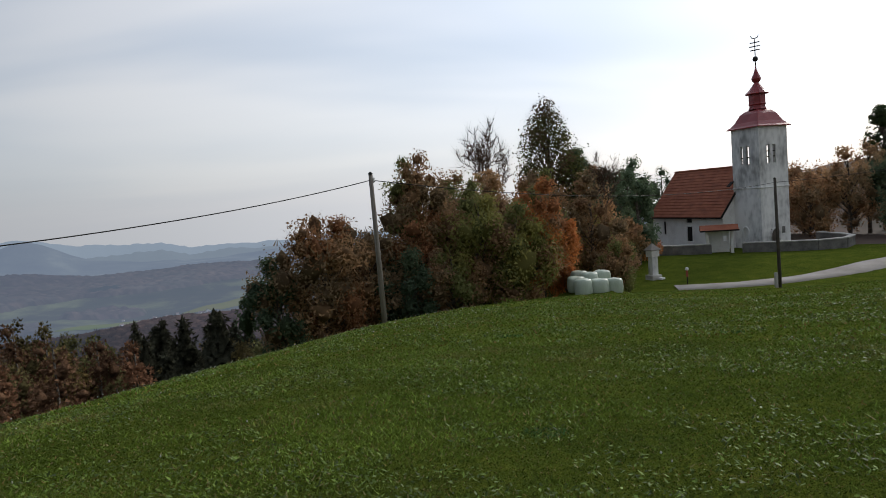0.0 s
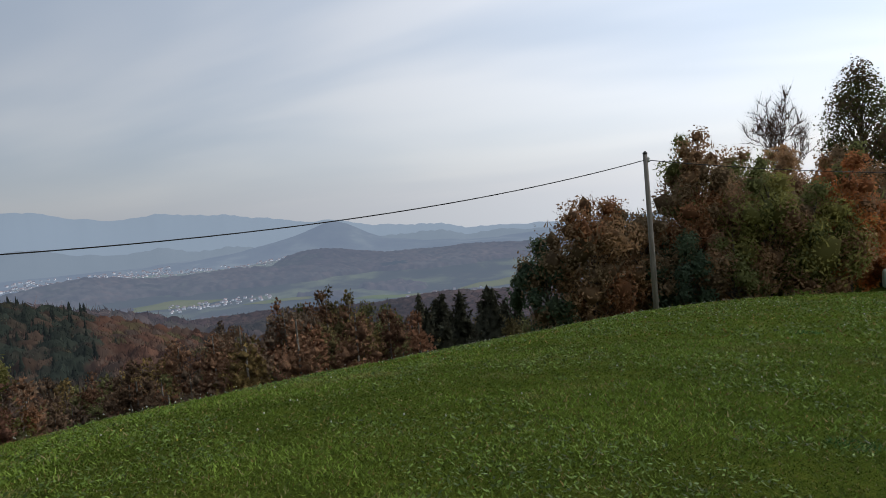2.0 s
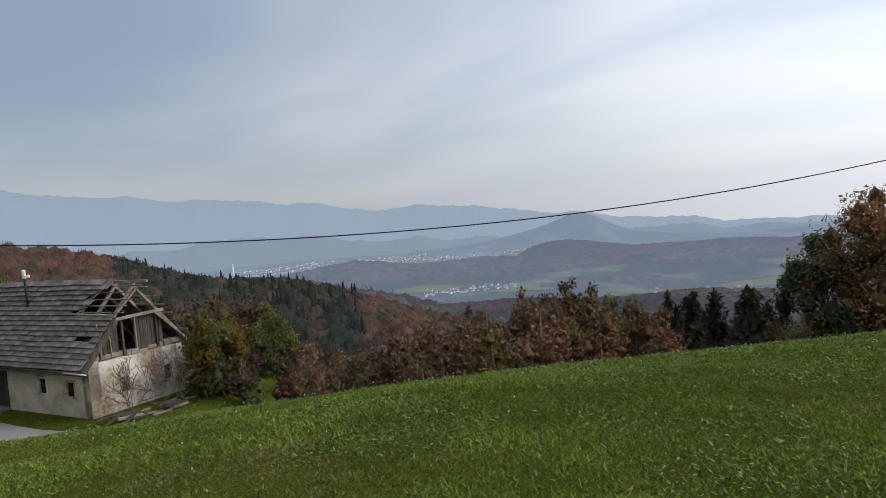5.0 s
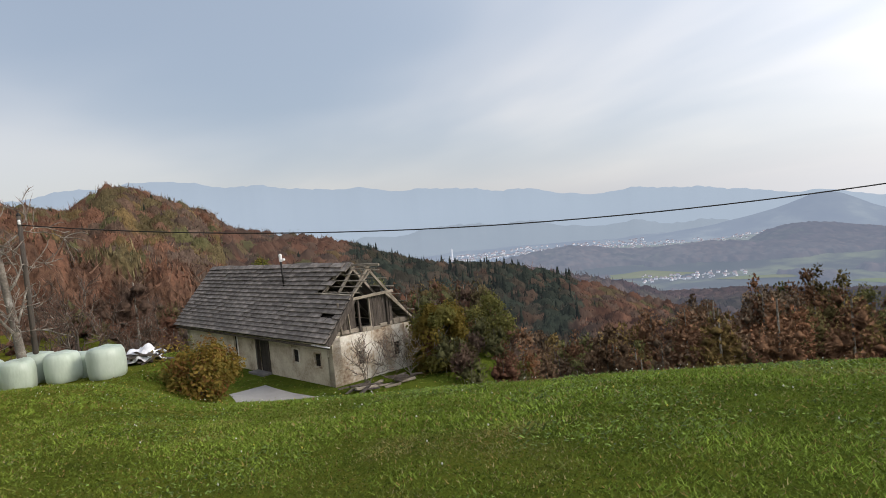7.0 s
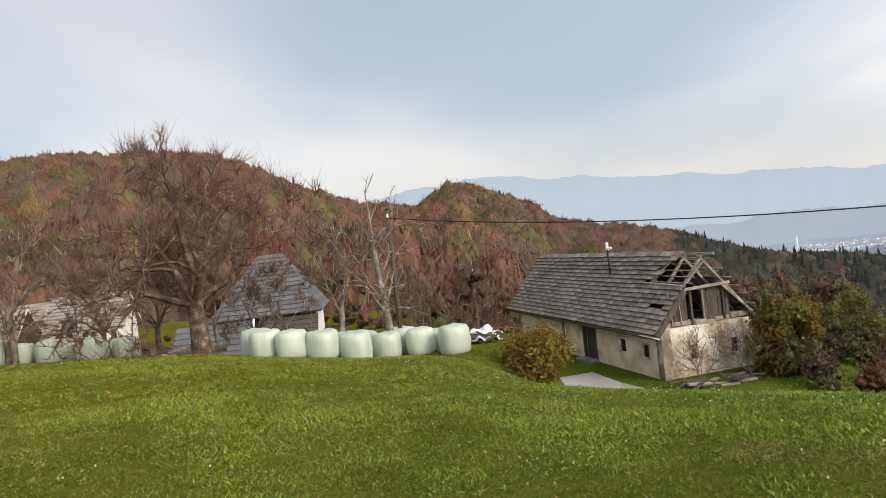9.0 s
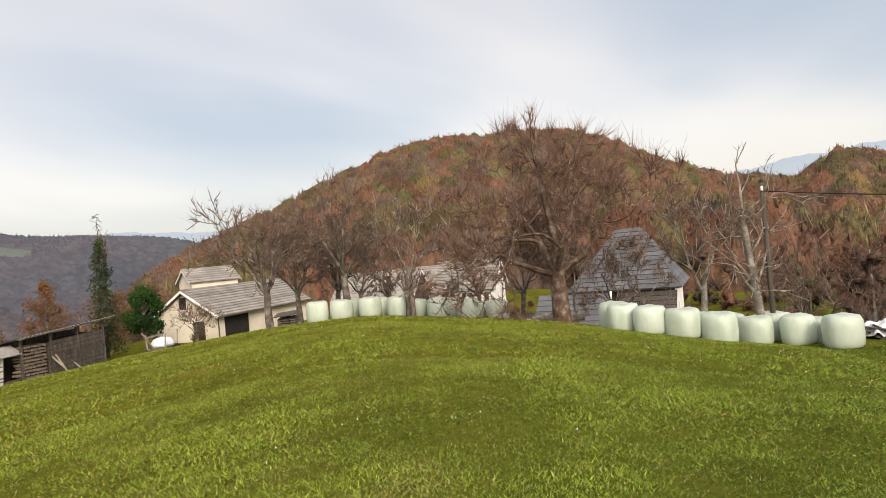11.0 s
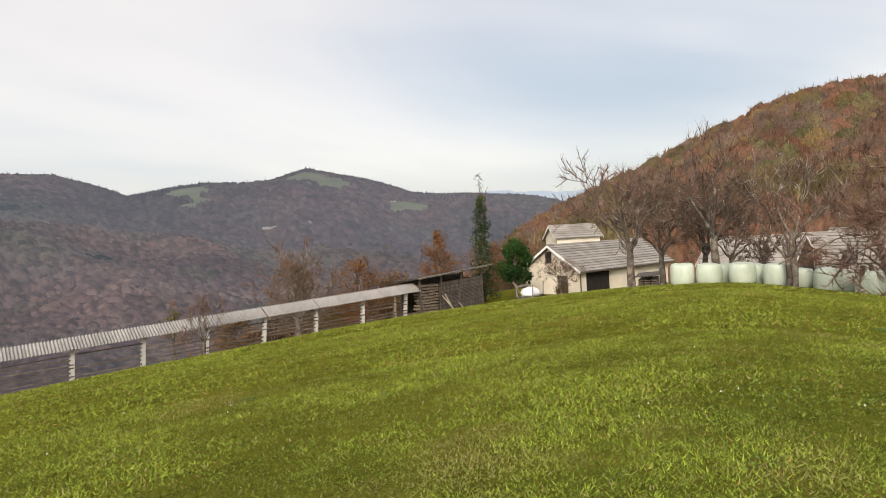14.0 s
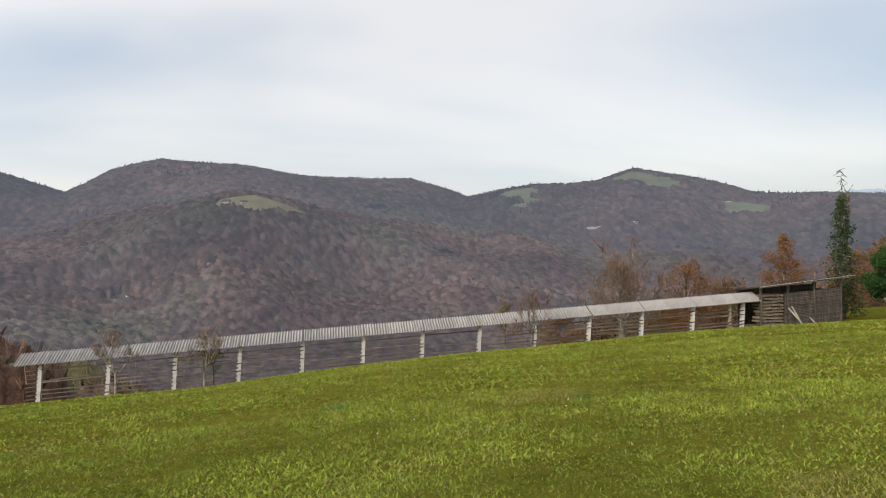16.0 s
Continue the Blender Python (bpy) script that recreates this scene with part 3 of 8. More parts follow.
def leaf_material(name, through):
    """Leaves that let some light through."""
    m, nt, N, L, p = nodes_of(name)
    at, geo, hsv, mr = N("ShaderNodeAttribute"), N("ShaderNodeNewGeometry"), N("ShaderNodeHueSaturation"), N("ShaderNodeMapRange")
    at.attribute_name = "tint"
    mr.inputs[3].default_value, mr.inputs[4].default_value = 0.84, 1.16
    L(geo.outputs["Random Per Island"], mr.inputs[0])
    L(mr.outputs[0], hsv.inputs["Value"])
    L(at.outputs["Color"], hsv.inputs["Color"])
    L(hsv.outputs[0], p.inputs["Base Color"])
    p.inputs["Roughness"].default_value, p.inputs["Specular IOR Level"].default_value = 0.85, 0.1
    tr, mx = N("ShaderNodeBsdfTranslucent"), N("ShaderNodeMixShader")
    L(hsv.outputs[0], tr.inputs[0])
    mx.inputs[0].default_value = through
    L(p.outputs[0], mx.inputs[1])
    L(tr.outputs[0], mx.inputs[2])
    L(mx.outputs[0], nt.nodes["Material Output"].inputs[0])
    return m


M_LEAF = leaf_material("leaves", 0.42)
M_STACK = mottled("split_firewood", [(0.07, 0.05, 0.036), (0.14, 0.108, 0.08), (0.24, 0.19, 0.145)], 3.0, 22.0, 0.9, 0.4, obrand=0.25)
M_LAT = mottled("rack_lath", [(0.055, 0.042, 0.034), (0.095, 0.076, 0.062), (0.16, 0.135, 0.112)], 1.2, 16.0, 0.9, 0.3, obrand=0.25)
M_REDWIN = mottled("red_brick_panel", [(0.25, 0.06, 0.04), (0.36, 0.10, 0.065)], 2.0, 9.0, 0.85, 0.2)
M_EARTH = mottled("bare_earth", [(0.07, 0.048, 0.033), (0.12, 0.085, 0.06), (0.17, 0.125, 0.085)], 0.9, 7.0, 0.95, 0.5, distance=0.05)


def glass_material():
    m, nt, N, L, p = nodes_of("window_glass")
    p.inputs["Base Color"].default_value = (0.02, 0.024, 0.028, 1)
    p.inputs["Roughness"].default_value = 0.08
    p.inputs["Specular IOR Level"].default_value = 0.6
    return m


M_GLASS = glass_material()


# ------------------------------------------------------------------ ruined farmhouse
def build_house():
    m = pose(-29.94, 8.45, -5.95, 0, 0, 16.04) @ Matrix.Diagonal((1.05, 1, 1, 1))
    h = thing("farmhouse", m, "derelict low stone farmhouse with a sagging grey tile roof", "house")
    E, W, RISE = 2.18, 3.03, 3.50
    # front wall, pierced for the door and the windows; x runs back along the ridge as minus
    front = wall_geo(16.55, 2.42 + 1.0, 0.5, [(17.0 - 7.75, 17.0 - 6.45, 1.0, 2.83), (17.0 - 3.98, 17.0 - 3.45, 1.93, 2.6), (17.0 - 2.02, 17.0 - 1.50, 1.9, 2.54),
                                              (17.0 - 10.45, 17.0 - 10.0, 1.6, 2.98)])
    part("wall", front, M_PLASTER, h, "stained cream plaster wall", place=pose(-17.0, 0.54, -1.0))
    gab = wall_geo(4.98, 2.35 + 2.0, 0.45, [(1.50, 1.90, 2.78, 3.46), (3.75, 4.15, 2.78, 3.46)], "y")
    part("wall", gab, M_GABLE, h, "flaking limewashed gable wall", place=pose(-0.45, 0.54, -2.0))
    part("wall", wall_geo(16.55, 4.35, 0.45), M_PLASTER, h, place=pose(-17.0, 5.07, -2.0))
    part("wall", wall_geo(4.53, 4.35, 0.45, axis="y"), M_PLASTER, h, place=pose(-16.55, 0.54, -2.0))
    # floors near-black, the shade of closed rooms put into their colour
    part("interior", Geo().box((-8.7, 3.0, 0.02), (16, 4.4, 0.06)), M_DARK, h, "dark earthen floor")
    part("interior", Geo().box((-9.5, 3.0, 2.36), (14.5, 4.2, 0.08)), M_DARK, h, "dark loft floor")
    # ragged top course of stones on the gable
    rng = random.Random(3)
    y = 0.6
    while y < 5.4:
        s = rng.uniform(0.25, 0.5)
        stone = Geo().box((-0.68 + rng.uniform(-0.05, 0.05), y + s / 2, 2.40 + rng.uniform(-0.02, 0.12)), (0.42, s * 0.96, rng.uniform(0.14, 0.26)), (0, 0, rng.uniform(-0.1, 0.1)))
        part("stone", stone, M_RAFTER, h, bevel=0.02)
        y += s
    # door with boards and a stone surround
    door = part("door", Geo().box((-7.1, 0.80, 0.92), (1.3, 0.06, 1.82)), M_DOOR, h, "dark weathered board door")
    for k in range(5):
        part("board", Geo().box((-7.62 + 0.26 * k, 0.755, 0.92), (0.235, 0.03, 1.78)), M_DOOR, door, bevel=0.006)
    part("handle", Geo().box((-6.62, 0.72, 0.95), (0.03, 0.05, 0.14)), M_IRON, door, "iron latch", bevel=0.005)
    part("door_frame", Geo().box((-6.42, 0.60, 0.92), (0.10, 0.22, 1.9)).box((-7.78, 0.60, 0.92), (0.10, 0.22, 1.9)).box((-7.1, 0.60, 1.86), (1.45, 0.22, 0.10)), M_OLDWOOD, h, bevel=0.012)
    part("doorstep", Geo().box((-7.1, 0.25, 0.04), (1.6, 0.6, 0.16)), M_STONE, h, "worn stone doorstep", bevel=0.03)
    # near-black panels fill the openings in place of shaded rooms
    for x0, x1, z0, z1 in ((-3.98, -3.45, 0.93, 1.6), (-2.02, -1.50, 0.90, 1.54)):
        w = part("window", Geo().box(((x0 + x1) / 2, 0.63, (z0 + z1) / 2), (x1 - x0, 0.02, z1 - z0)), M_DARK, h, "small dark window")
        f = Geo()
        for xx in (x0 - 0.04, x1 + 0.04):
            f.box((xx, 0.56, (z0 + z1) / 2), (0.09, 0.10, z1 - z0 + 0.16))
        for zz in (z0 - 0.04, z1 + 0.04):
            f.box(((x0 + x1) / 2, 0.56, zz), (x1 - x0, 0.10, 0.09))
        part("frame", f, M_GABLE, w, "cracked pale limewash surround", bevel=0.012)
        bars = Geo().box(((x0 + x1) / 2, 0.605, (z0 + z1) / 2), (0.035, 0.03, z1 - z0)).box(((x0 + x1) / 2, 0.605, (z0 + z1) / 2), (x1 - x0, 0.03, 0.035))
        part("bar", bars, M_IRON, w)
    part("window", Geo().box((-10.22, 0.66, 1.29), (0.45, 0.02, 1.38)), M_DARK, h, "tall dark doorway with a white jamb")
    part("jamb", Geo().box((-9.97, 0.58, 1.29), (0.08, 0.16, 1.42)), M_WHITE, h, "whitewashed jamb", bevel=0.01)
    # gable openings closed by the same near-black panels for shade
    for y0, y1 in ((2.04, 2.44), (4.29, 4.69)):
        w = part("window", Geo().box((-0.56, (y0 + y1) / 2, 1.12), (0.02, y1 - y0, 0.68)), M_DARK, h, "small unglazed gable window")
        part("bar", Geo().box((-0.53, (y0 + y1) / 2, 1.12), (0.03, 0.03, 0.68)), M_OLDWOOD, w)
    # timber of the roof
    sl = math.atan2(RISE, W)

    def roof_pt(x, s, off=0.0, back=False):
        """A point s metres up the slope at x, off above it."""
        yy, zz = s * math.cos(sl) - off * math.sin(sl), E + s * math.sin(sl) + off * math.cos(sl)
        return (x, 2 * W - yy, zz) if back else (x, yy, zz)

    SL = math.hypot(W, RISE)
    for k in range(15):
        x = -0.42 - k * 1.19
        for back in (False, True):
            jit = rng.uniform(-0.03, 0.03)
            part("rafter", Geo().beam(roof_pt(x + jit, 0.1, -0.16, back), roof_pt(x, SL, -0.16, back), 0.11, 0.13), M_RAFTER, h, bevel=0.012)
    part("collar_beam", Geo().beam((-0.36, 1.6, 4.05), (-0.36, 4.45, 4.12), 0.12, 0.14), M_RAFTER, h, "bleached collar beam", bevel=0.015)
    part("ridge_beam", Geo().beam((-17.3, W, E + RISE - 0.14), (0.55, W, E + RISE - 0.05), 0.10, 0.12), M_RAFTER, h, "broken ridge pole", bevel=0.012)
    for s, x1 in ((4.35, 0.35), (4.0, 0.1), (3.65, 0.25), (3.3, 0.12), (2.95, 0.18)):
        part("batten", Geo().beam(roof_pt(-2.9, s, -0.06), roof_pt(x1, s + rng.uniform(-0.04, 0.04), -0.06), 0.07, 0.045), M_RAFTER, h, bevel=0.008)
    for s in (4.2, 3.6, 3.0, 2.4, 1.8, 1.2):
        part("batten", Geo().beam(roof_pt(-1.6, s, -0.06, True), roof_pt(0.25, s + rng.uniform(-0.1, 0.1), -0.06, True), 0.07, 0.045), M_RAFTER, h, bevel=0.008)
    part("brace", Geo().beam((-0.30, 2.1, 4.4), (-0.34, 3.2, 5.35), 0.08, 0.09), M_RAFTER, h, bevel=0.01)
    part("brace", Geo().beam((-0.32, 1.3, 3.7), (-0.30, 2.7, 4.95), 0.09, 0.09), M_RAFTER, h, bevel=0.01)
    part("brace", Geo().beam((-0.36, 4.0, 4.05), (-0.30, 5.55, 2.55), 0.09, 0.10), M_RAFTER, h, "fallen slanting timber", bevel=0.01)
    # boards of the gable, with the loft opening left free
    y = 0.75
    while y < 4.6:
        w = rng.uniform(0.16, 0.24)
        ztop = E + min(y, 2 * W - y) / W * RISE - 0.28
        if ztop > 4.0:
            ztop = 4.0 + rng.uniform(-0.05, 0.03)
        open_gap = 2.2 < y + w / 2 < 3.0 or y > 4.4
        z0 = 2.45 + rng.uniform(-0.04, 0.06)
        if not open_gap and ztop > z0 + 0.15:
            part("gable_board", Geo().box((-0.56 + rng.uniform(-0.02, 0.02), y + w / 2, (z0 + ztop) / 2), (0.03, w * 0.93, ztop - z0), (rng.uniform(-0.03, 0.03), 0, 0)), M_OLDWOOD, h, bevel=0.005)
        y += w
    for yy in (2.33, 3.0, 3.05):
        part("post", Geo().box((-0.50, yy, 3.2), (0.11, 0.10, 1.7)), M_RAFTER if yy == 3.0 else M_OLDWOOD, h, bevel=0.01)
    part("post", Geo().box((-0.52, 4.12, 3.3), (0.12, 0.13, 1.75)), M_OLDWOOD, h, bevel=0.01)
    for yy, z0 in ((1.25, 2.5), (1.75, 2.5)):
        part("post", Geo().beam((-0.52, yy, z0), (-0.50, yy - 0.10, 4.0), 0.07, 0.07), M_RAFTER, h, bevel=0.01)
    # barge boards along the front verge
    part("barge_board", Geo().beam(roof_pt(-0.05, 0.0, 0.05), roof_pt(-0.05, 2.65, 0.05), 0.16, 0.09), M_OLDWOOD, h, bevel=0.012)
    part("barge_board", Geo().beam(roof_pt(-0.03, 0.0, -0.10), roof_pt(-0.02, 2.55, -0.12), 0.04, 0.20), M_OLDWOOD, h, bevel=0.008)
    part("barge_board", Geo().beam(roof_pt(-1.72, 4.65, 0.06), roof_pt(-2.68, 2.78, 0.06), 0.10, 0.05), M_RAFTER, h, bevel=0.008)
    part("loose_board", Geo().beam(roof_pt(-3.2, 2.78, 0.08), roof_pt(-0.1, 2.72, 0.08), 0.18, 0.05), M_RAFTER, h, "loose bleached plank", bevel=0.006)
    part("loose_board", Geo().beam(roof_pt(-2.2, 2.55, 0.08), roof_pt(-0.0, 2.50, 0.10), 0.14, 0.05), M_RAFTER, h, "loose bleached plank", bevel=0.006)
    part("gutter_board", Geo().beam((-17.35, 0.02, E - 0.08), (0.25, -0.03, E - 0.10), 0.05, 0.12), M_OLDWOOD, h, bevel=0.01)
    part("gutter_board", Geo().beam((-1.2, -0.06, E - 0.03), (0.30, -0.10, E - 0.06), 0.10, 0.04), M_WHITE, h, "pale split eaves board", bevel=0.006)
    # back slope as one weathered skin with courses, torn open at the gable end
    back = part("roof_back", Geo().quad(roof_pt(-17.4, 0, -0.03, True), roof_pt(-1.6, 0, -0.03, True), roof_pt(-1.9, SL, -0.03, True), roof_pt(-17.4, SL, -0.03, True)), M_SLATE, h, "grey tiled back slope")
    for k in range(14):
        s0, s1 = k * SL / 14 - 0.02, (k + 1) * SL / 14
        x1 = -0.15 if k < 6 else -0.9 if k < 9 else -1.7
        x2 = x1 - rng.uniform(0, 0.35)
        a, b, c, d = roof_pt(-17.4, s0, 0.06, True), roof_pt(x2, s0, 0.06, True), roof_pt(x2, s1, 0.0, True), roof_pt(-17.4, s1, 0.0, True)
        e, f = roof_pt(x2, s0, 0.0, True), roof_pt(-17.4, s0, 0.0, True)
        part("course", Geo().quad(a, b, c, d).quad(f, e, b, a), M_SLATE, back, weld=True)
    # ridge caps
    for k in range(31):
        x = -17.4 + k * 0.51
        if x < -1.9:
            dz = 0.06 * math.sin(k * 0.5) * math.sin(k * 0.21)
            part("ridge_tile", Geo().prism([(W - 0.2, E + RISE - 0.13 + dz), (W, E + RISE + 0.10 + dz), (W + 0.2, E + RISE - 0.13 + dz), (W, E + RISE + 0.03 + dz)], x, x + 0.54), M_SLATE, h)
    # flue pipe
    fx, fy, fz = -6.75, 2.07, E + 2.39
    flue = part("flue_pipe", Geo().tube([(fx, fy, fz - 0.3), (fx - 0.10, fy + 0.02, fz + 1.55)], [0.055, 0.055], 10), M_IRON, h, "rusty flue pipe with a pale cap", smooth=True)
    part("cap", Geo().lathe([(0.085, 0), (0.09, 0.05), (0.085, 0.32), (0.11, 0.36), (0.04, 0.44)], 12, c=(fx - 0.10, fy + 0.02, fz + 1.45)), M_WHITE, flue, "pale cowl", bevel=0.0)
    part("bracket", Geo().box((fx + 0.12, fy, fz + 1.55), (0.24, 0.05, 0.06)).lathe([(0.07, 0), (0.09, 0.06), (0.05, 0.14)], 8, c=(fx + 0.26, fy, fz + 1.5)), M_WHITE, flue)
    part("flashing", Geo().box((fx, fy, fz + 0.02), (0.34, 0.30, 0.04), (sl, 0, 0)), M_IRON, h, bevel=0.01)
    # the tiles of the front slope, course by course
    tile = Geo()
    tw, tl, th = 1.02, 0.36, 0.05
    tile.box((tw / 2, tl / 2, th / 2), (tw * 0.985, tl, th))
    me = mesh_of("roof_tile", tile, M_SLATE)
    sag = lambda x, s: -0.10 * math.sin(math.pi * (x + 17.4) / 17.4) * math.sin(math.pi * s / SL) + 0.03 * math.sin(x * 1.7) * math.sin(s * 1.1)
    for k in range(17):
        s0 = k * SL / 17
        off = 0.5 if k % 2 else 0.0
        for i in range(18):
            x = -17.4 + i * tw - off
            xa, xb = max(x, -17.4), min(x + tw, -0.02)
            if xb - xa < 0.25:
                continue
            hole = s0 + 0.1 > 2.72 and (xa + xb) / 2 > -1.75 - max(0, (SL - s0)) * 0.50
            if hole or (k, i) in ((5, 16),):
                continue
            ob = new("roof_tile", me)
            ob.parent = h
            j = random.uniform
            p = roof_pt(xa, s0 - 0.03, 0.165 + sag(xa, s0))
            ob.matrix_basis = Matrix.Translation(p) @ Matrix.Rotation(sl - 0.31 + j(-0.03, 0.03), 4, "X") @ Matrix.Rotation(j(-0.022, 0.022), 4, "Z") @ Matrix.Diagonal(((xb - xa) / tw, 1, 1, 1))
    # near-black sheet added under the tiles as shade for loft and tile gaps
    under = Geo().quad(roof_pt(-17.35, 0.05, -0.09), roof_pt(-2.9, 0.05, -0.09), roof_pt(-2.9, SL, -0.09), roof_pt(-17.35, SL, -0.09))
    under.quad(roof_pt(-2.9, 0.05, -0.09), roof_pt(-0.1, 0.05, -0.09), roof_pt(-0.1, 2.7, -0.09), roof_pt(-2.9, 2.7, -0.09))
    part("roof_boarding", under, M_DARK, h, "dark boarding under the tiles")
    return h


build_house()


# ------------------------------------------------------------------ hill church with onion-capped tower
def build_church():
    # local y runs along the nave away from the tower, x across it
    m = pose(35.78, 74.42, -6.92, 0, 0, 18.9)
    c = thing("church", m, "small whitewashed hill church with a stained tower and red cap", "church")
    T, TE = 4.1, 13.9
    wl = wall_geo(T, TE, 0.28, [(1.1, 1.55, 9.7, 11.8), (1.95, 2.4, 9.7, 11.8), (1.3, 2.5, 0.0, 2.2)])
    part("tower_wall", wl, M_TOWER, c, "grey-stained tower face")
    part("tower_wall", wall_geo(T - 0.28, TE, 0.28, [(1.2, 1.65, 9.7, 11.8), (2.05, 2.5, 9.7, 11.8), (1.67, 2.57, 0.6, 2.4)], "y"), M_TOWER, c, "grey-stained tower face", place=pose(0.28, 0.28, 0))
    part("tower_wall", wall_geo(T - 0.28, TE, 0.28, [(0.9, 1.6, 9.7, 11.8), (2.0, 2.7, 9.7, 11.8)], "y"), M_TOWER, c, place=pose(T, 0.28, 0))
    part("tower_wall", wall_geo(T - 0.56, TE, 0.28, [(0.6, 1.3, 9.7, 11.8), (1.7, 2.4, 9.7, 11.8)]), M_TOWER, c, place=pose(0.28, T - 0.28, 0))
    part("tower_floor", Geo().box((T / 2, T / 2, 9.3), (3.4, 3.4, 0.12)), M_DARK, c, "belfry floor")
    for x0, z0, z1 in ((1.3, 0.0, 2.2),):
        d = part("door", Geo().box((1.9, 0.2, 1.1), (1.2, 0.08, 2.2)), M_OLDWOOD, c, "grey arched tower door")
        part("frame", Geo().tube([(1.28, -0.02, 0.0), (1.28, -0.02, 1.7), (1.5, -0.02, 2.15), (1.9, -0.02, 2.34), (2.3, -0.02, 2.15), (2.52, -0.02, 1.7), (2.52, -0.02, 0.0)], [0.11] * 7, 6), M_TOWER, d, "round-arched stone frame")
    n = part("niche", Geo().box((0.22, 2.4, 1.5), (0.06, 0.9, 1.8)), M_TOWER, c, "blind arched niche")
    part("frame", Geo().tube([(-0.02, 1.92, 0.6), (-0.02, 1.92, 2.0), (-0.02, 2.1, 2.4), (-0.02, 2.4, 2.55), (-0.02, 2.7, 2.4), (-0.02, 2.88, 2.0), (-0.02, 2.88, 0.6)], [0.09] * 7, 6), M_TOWER, n)
    part("plaque", Geo().box((3.1, -0.03, 2.0), (0.45, 0.05, 0.75)), M_STONE, c, "grey stone tablet", bevel=0.02)
    part("string_course", Geo().box((T / 2, T / 2, 7.0), (T + 0.16, T + 0.16, 0.16)), M_TOWER, c, bevel=0.03)
    for x in (1.325, 2.175):
        part("louvre", Geo().box((x, 0.16, 10.45), (0.45, 0.06, 0.13)).box((x, 0.16, 11.05), (0.45, 0.06, 0.10)), M_DARK, c)
    for y in (1.705, 2.555):
        part("louvre", Geo().box((0.16, y, 10.5), (0.06, 0.45, 0.13)), M_DARK, c)
    # red tin cap: square bell shape, lantern, little spire
    q = math.sqrt(2)
    mid = (T / 2, T / 2, TE)
    cap = part("tower_cap", Geo().lathe([(2.40 * q, -0.08), (2.42 * q, 0.0), (2.12 * q, 0.22), (1.80 * q, 0.62), (1.56 * q, 1.12), (1.34 * q, 1.55), (1.02 * q, 1.86), (0.72 * q, 2.02), (0.60 * q, 2.12)], 4, math.pi / 4, mid), M_REDTIN, c, "red painted tin bell roof", bevel=0.03)
    part("lantern", Geo().lathe([(1.02, 2.05), (0.90, 2.3), (0.88, 2.5), (0.98, 2.62), (0.94, 2.8), (0.94, 3.75), (1.02, 3.85)], 8, math.pi / 8, mid), M_REDTIN, cap, "red tin lantern", bevel=0.015)
    part("spire", Geo().lathe([(1.26, 3.78), (1.28, 3.84), (0.86, 4.25), (0.52, 4.7), (0.30, 5.02), (0.26, 5.12), (0.46, 5.35), (0.53, 5.55), (0.42, 5.85), (0.25, 6.2), (0.12, 6.6), (0.05, 7.0)], 12, 0, mid), M_REDTIN, cap, "red tin finial spire", smooth=False)
    part("rod", Geo().tube([(T / 2, T / 2, TE + 6.9), (T / 2, T / 2, TE + 10.1)], [0.06, 0.035], 8), M_IRON, cap)
    part("ball", Geo().lathe([(0.05, -0.3), (0.2, -0.24), (0.3, 0.0), (0.2, 0.24), (0.05, 0.3)], 14, c=(T / 2, T / 2, TE + 7.8)), M_IRON, cap, "dark copper ball", smooth=True)
    cr = Geo()
    for z, w in ((8.8, 1.0), (9.22, 1.15), (9.65, 1.0)):
        cr.beam((T / 2 - w * 0.36, T / 2 + w * 0.36, TE + z - 0.03), (T / 2 + w * 0.36, T / 2 - w * 0.36, TE + z + 0.03), 0.10, 0.10)
    cr.tube([(T / 2 - 0.3, T / 2 + 0.3, TE + 10.45), (T / 2 - 0.2, T / 2 + 0.2, TE + 10.20), (T / 2, T / 2, TE + 10.1), (T / 2 + 0.2, T / 2 - 0.2, TE + 10.20), (T / 2 + 0.3, T / 2 - 0.3, TE + 10.45)], [0.03, 0.05, 0.06, 0.05, 0.03], 6)
    part("cross", cr, M_IRON, cap, "wrought iron triple cross")
    # nave
    x0, x1, y0, y1, H, R = -1.8, 6.7, 4.1, 17.2, 4.3, 9.6
    left = wall_geo(y1 - y0, H, 0.6, [(5.3, 6.3, 0.75, 2.6), (5.3, 6.3, 3.1, 3.75), (10.4, 10.9, 1.5, 3.2)], "y")
    part("nave_wall", left, M_NAVE, c, "limewashed nave wall", place=pose(x0 + 0.6, y0, 0))
    part("nave_wall", wall_geo(y1 - y0, H, 0.6, axis="y"), M_NAVE, c, place=pose(x1, y0, 0))
    for yy in (y0, y1 - 0.6):
        g = Geo()
        k = len(g.v)
        poly = [(x0 + 0.6, 0), (x1 - 0.6, 0), (x1 - 0.6, H), (x1, H), ((x0 + x1) / 2, R - 0.2), (x0, H), (x0 + 0.6, H)]
        a = [(x, yy, z) for x, z in poly]
        b = [(x, yy + 0.58, z) for x, z in poly]
        g.quad(*a)
        g.quad(*reversed(b))
        for i in range(len(poly)):
            j = (i + 1) % len(poly)
            g.quad(a[i], b[i], b[j], a[j])
        part("gable_wall", g, M_NAVE, c, "plain limewashed gable")
    for ya, yb, za, zb in ((9.4, 10.4, 0.75, 2.6), (9.4, 10.4, 3.1, 3.75), (14.5, 15.0, 1.5, 3.2)):
        w = part("window", Geo().box((x0 + 0.10, (ya + yb) / 2, (za + zb) / 2), (0.03, yb - ya, zb - za)), M_DARK, c, "dark church window")
        f = Geo()
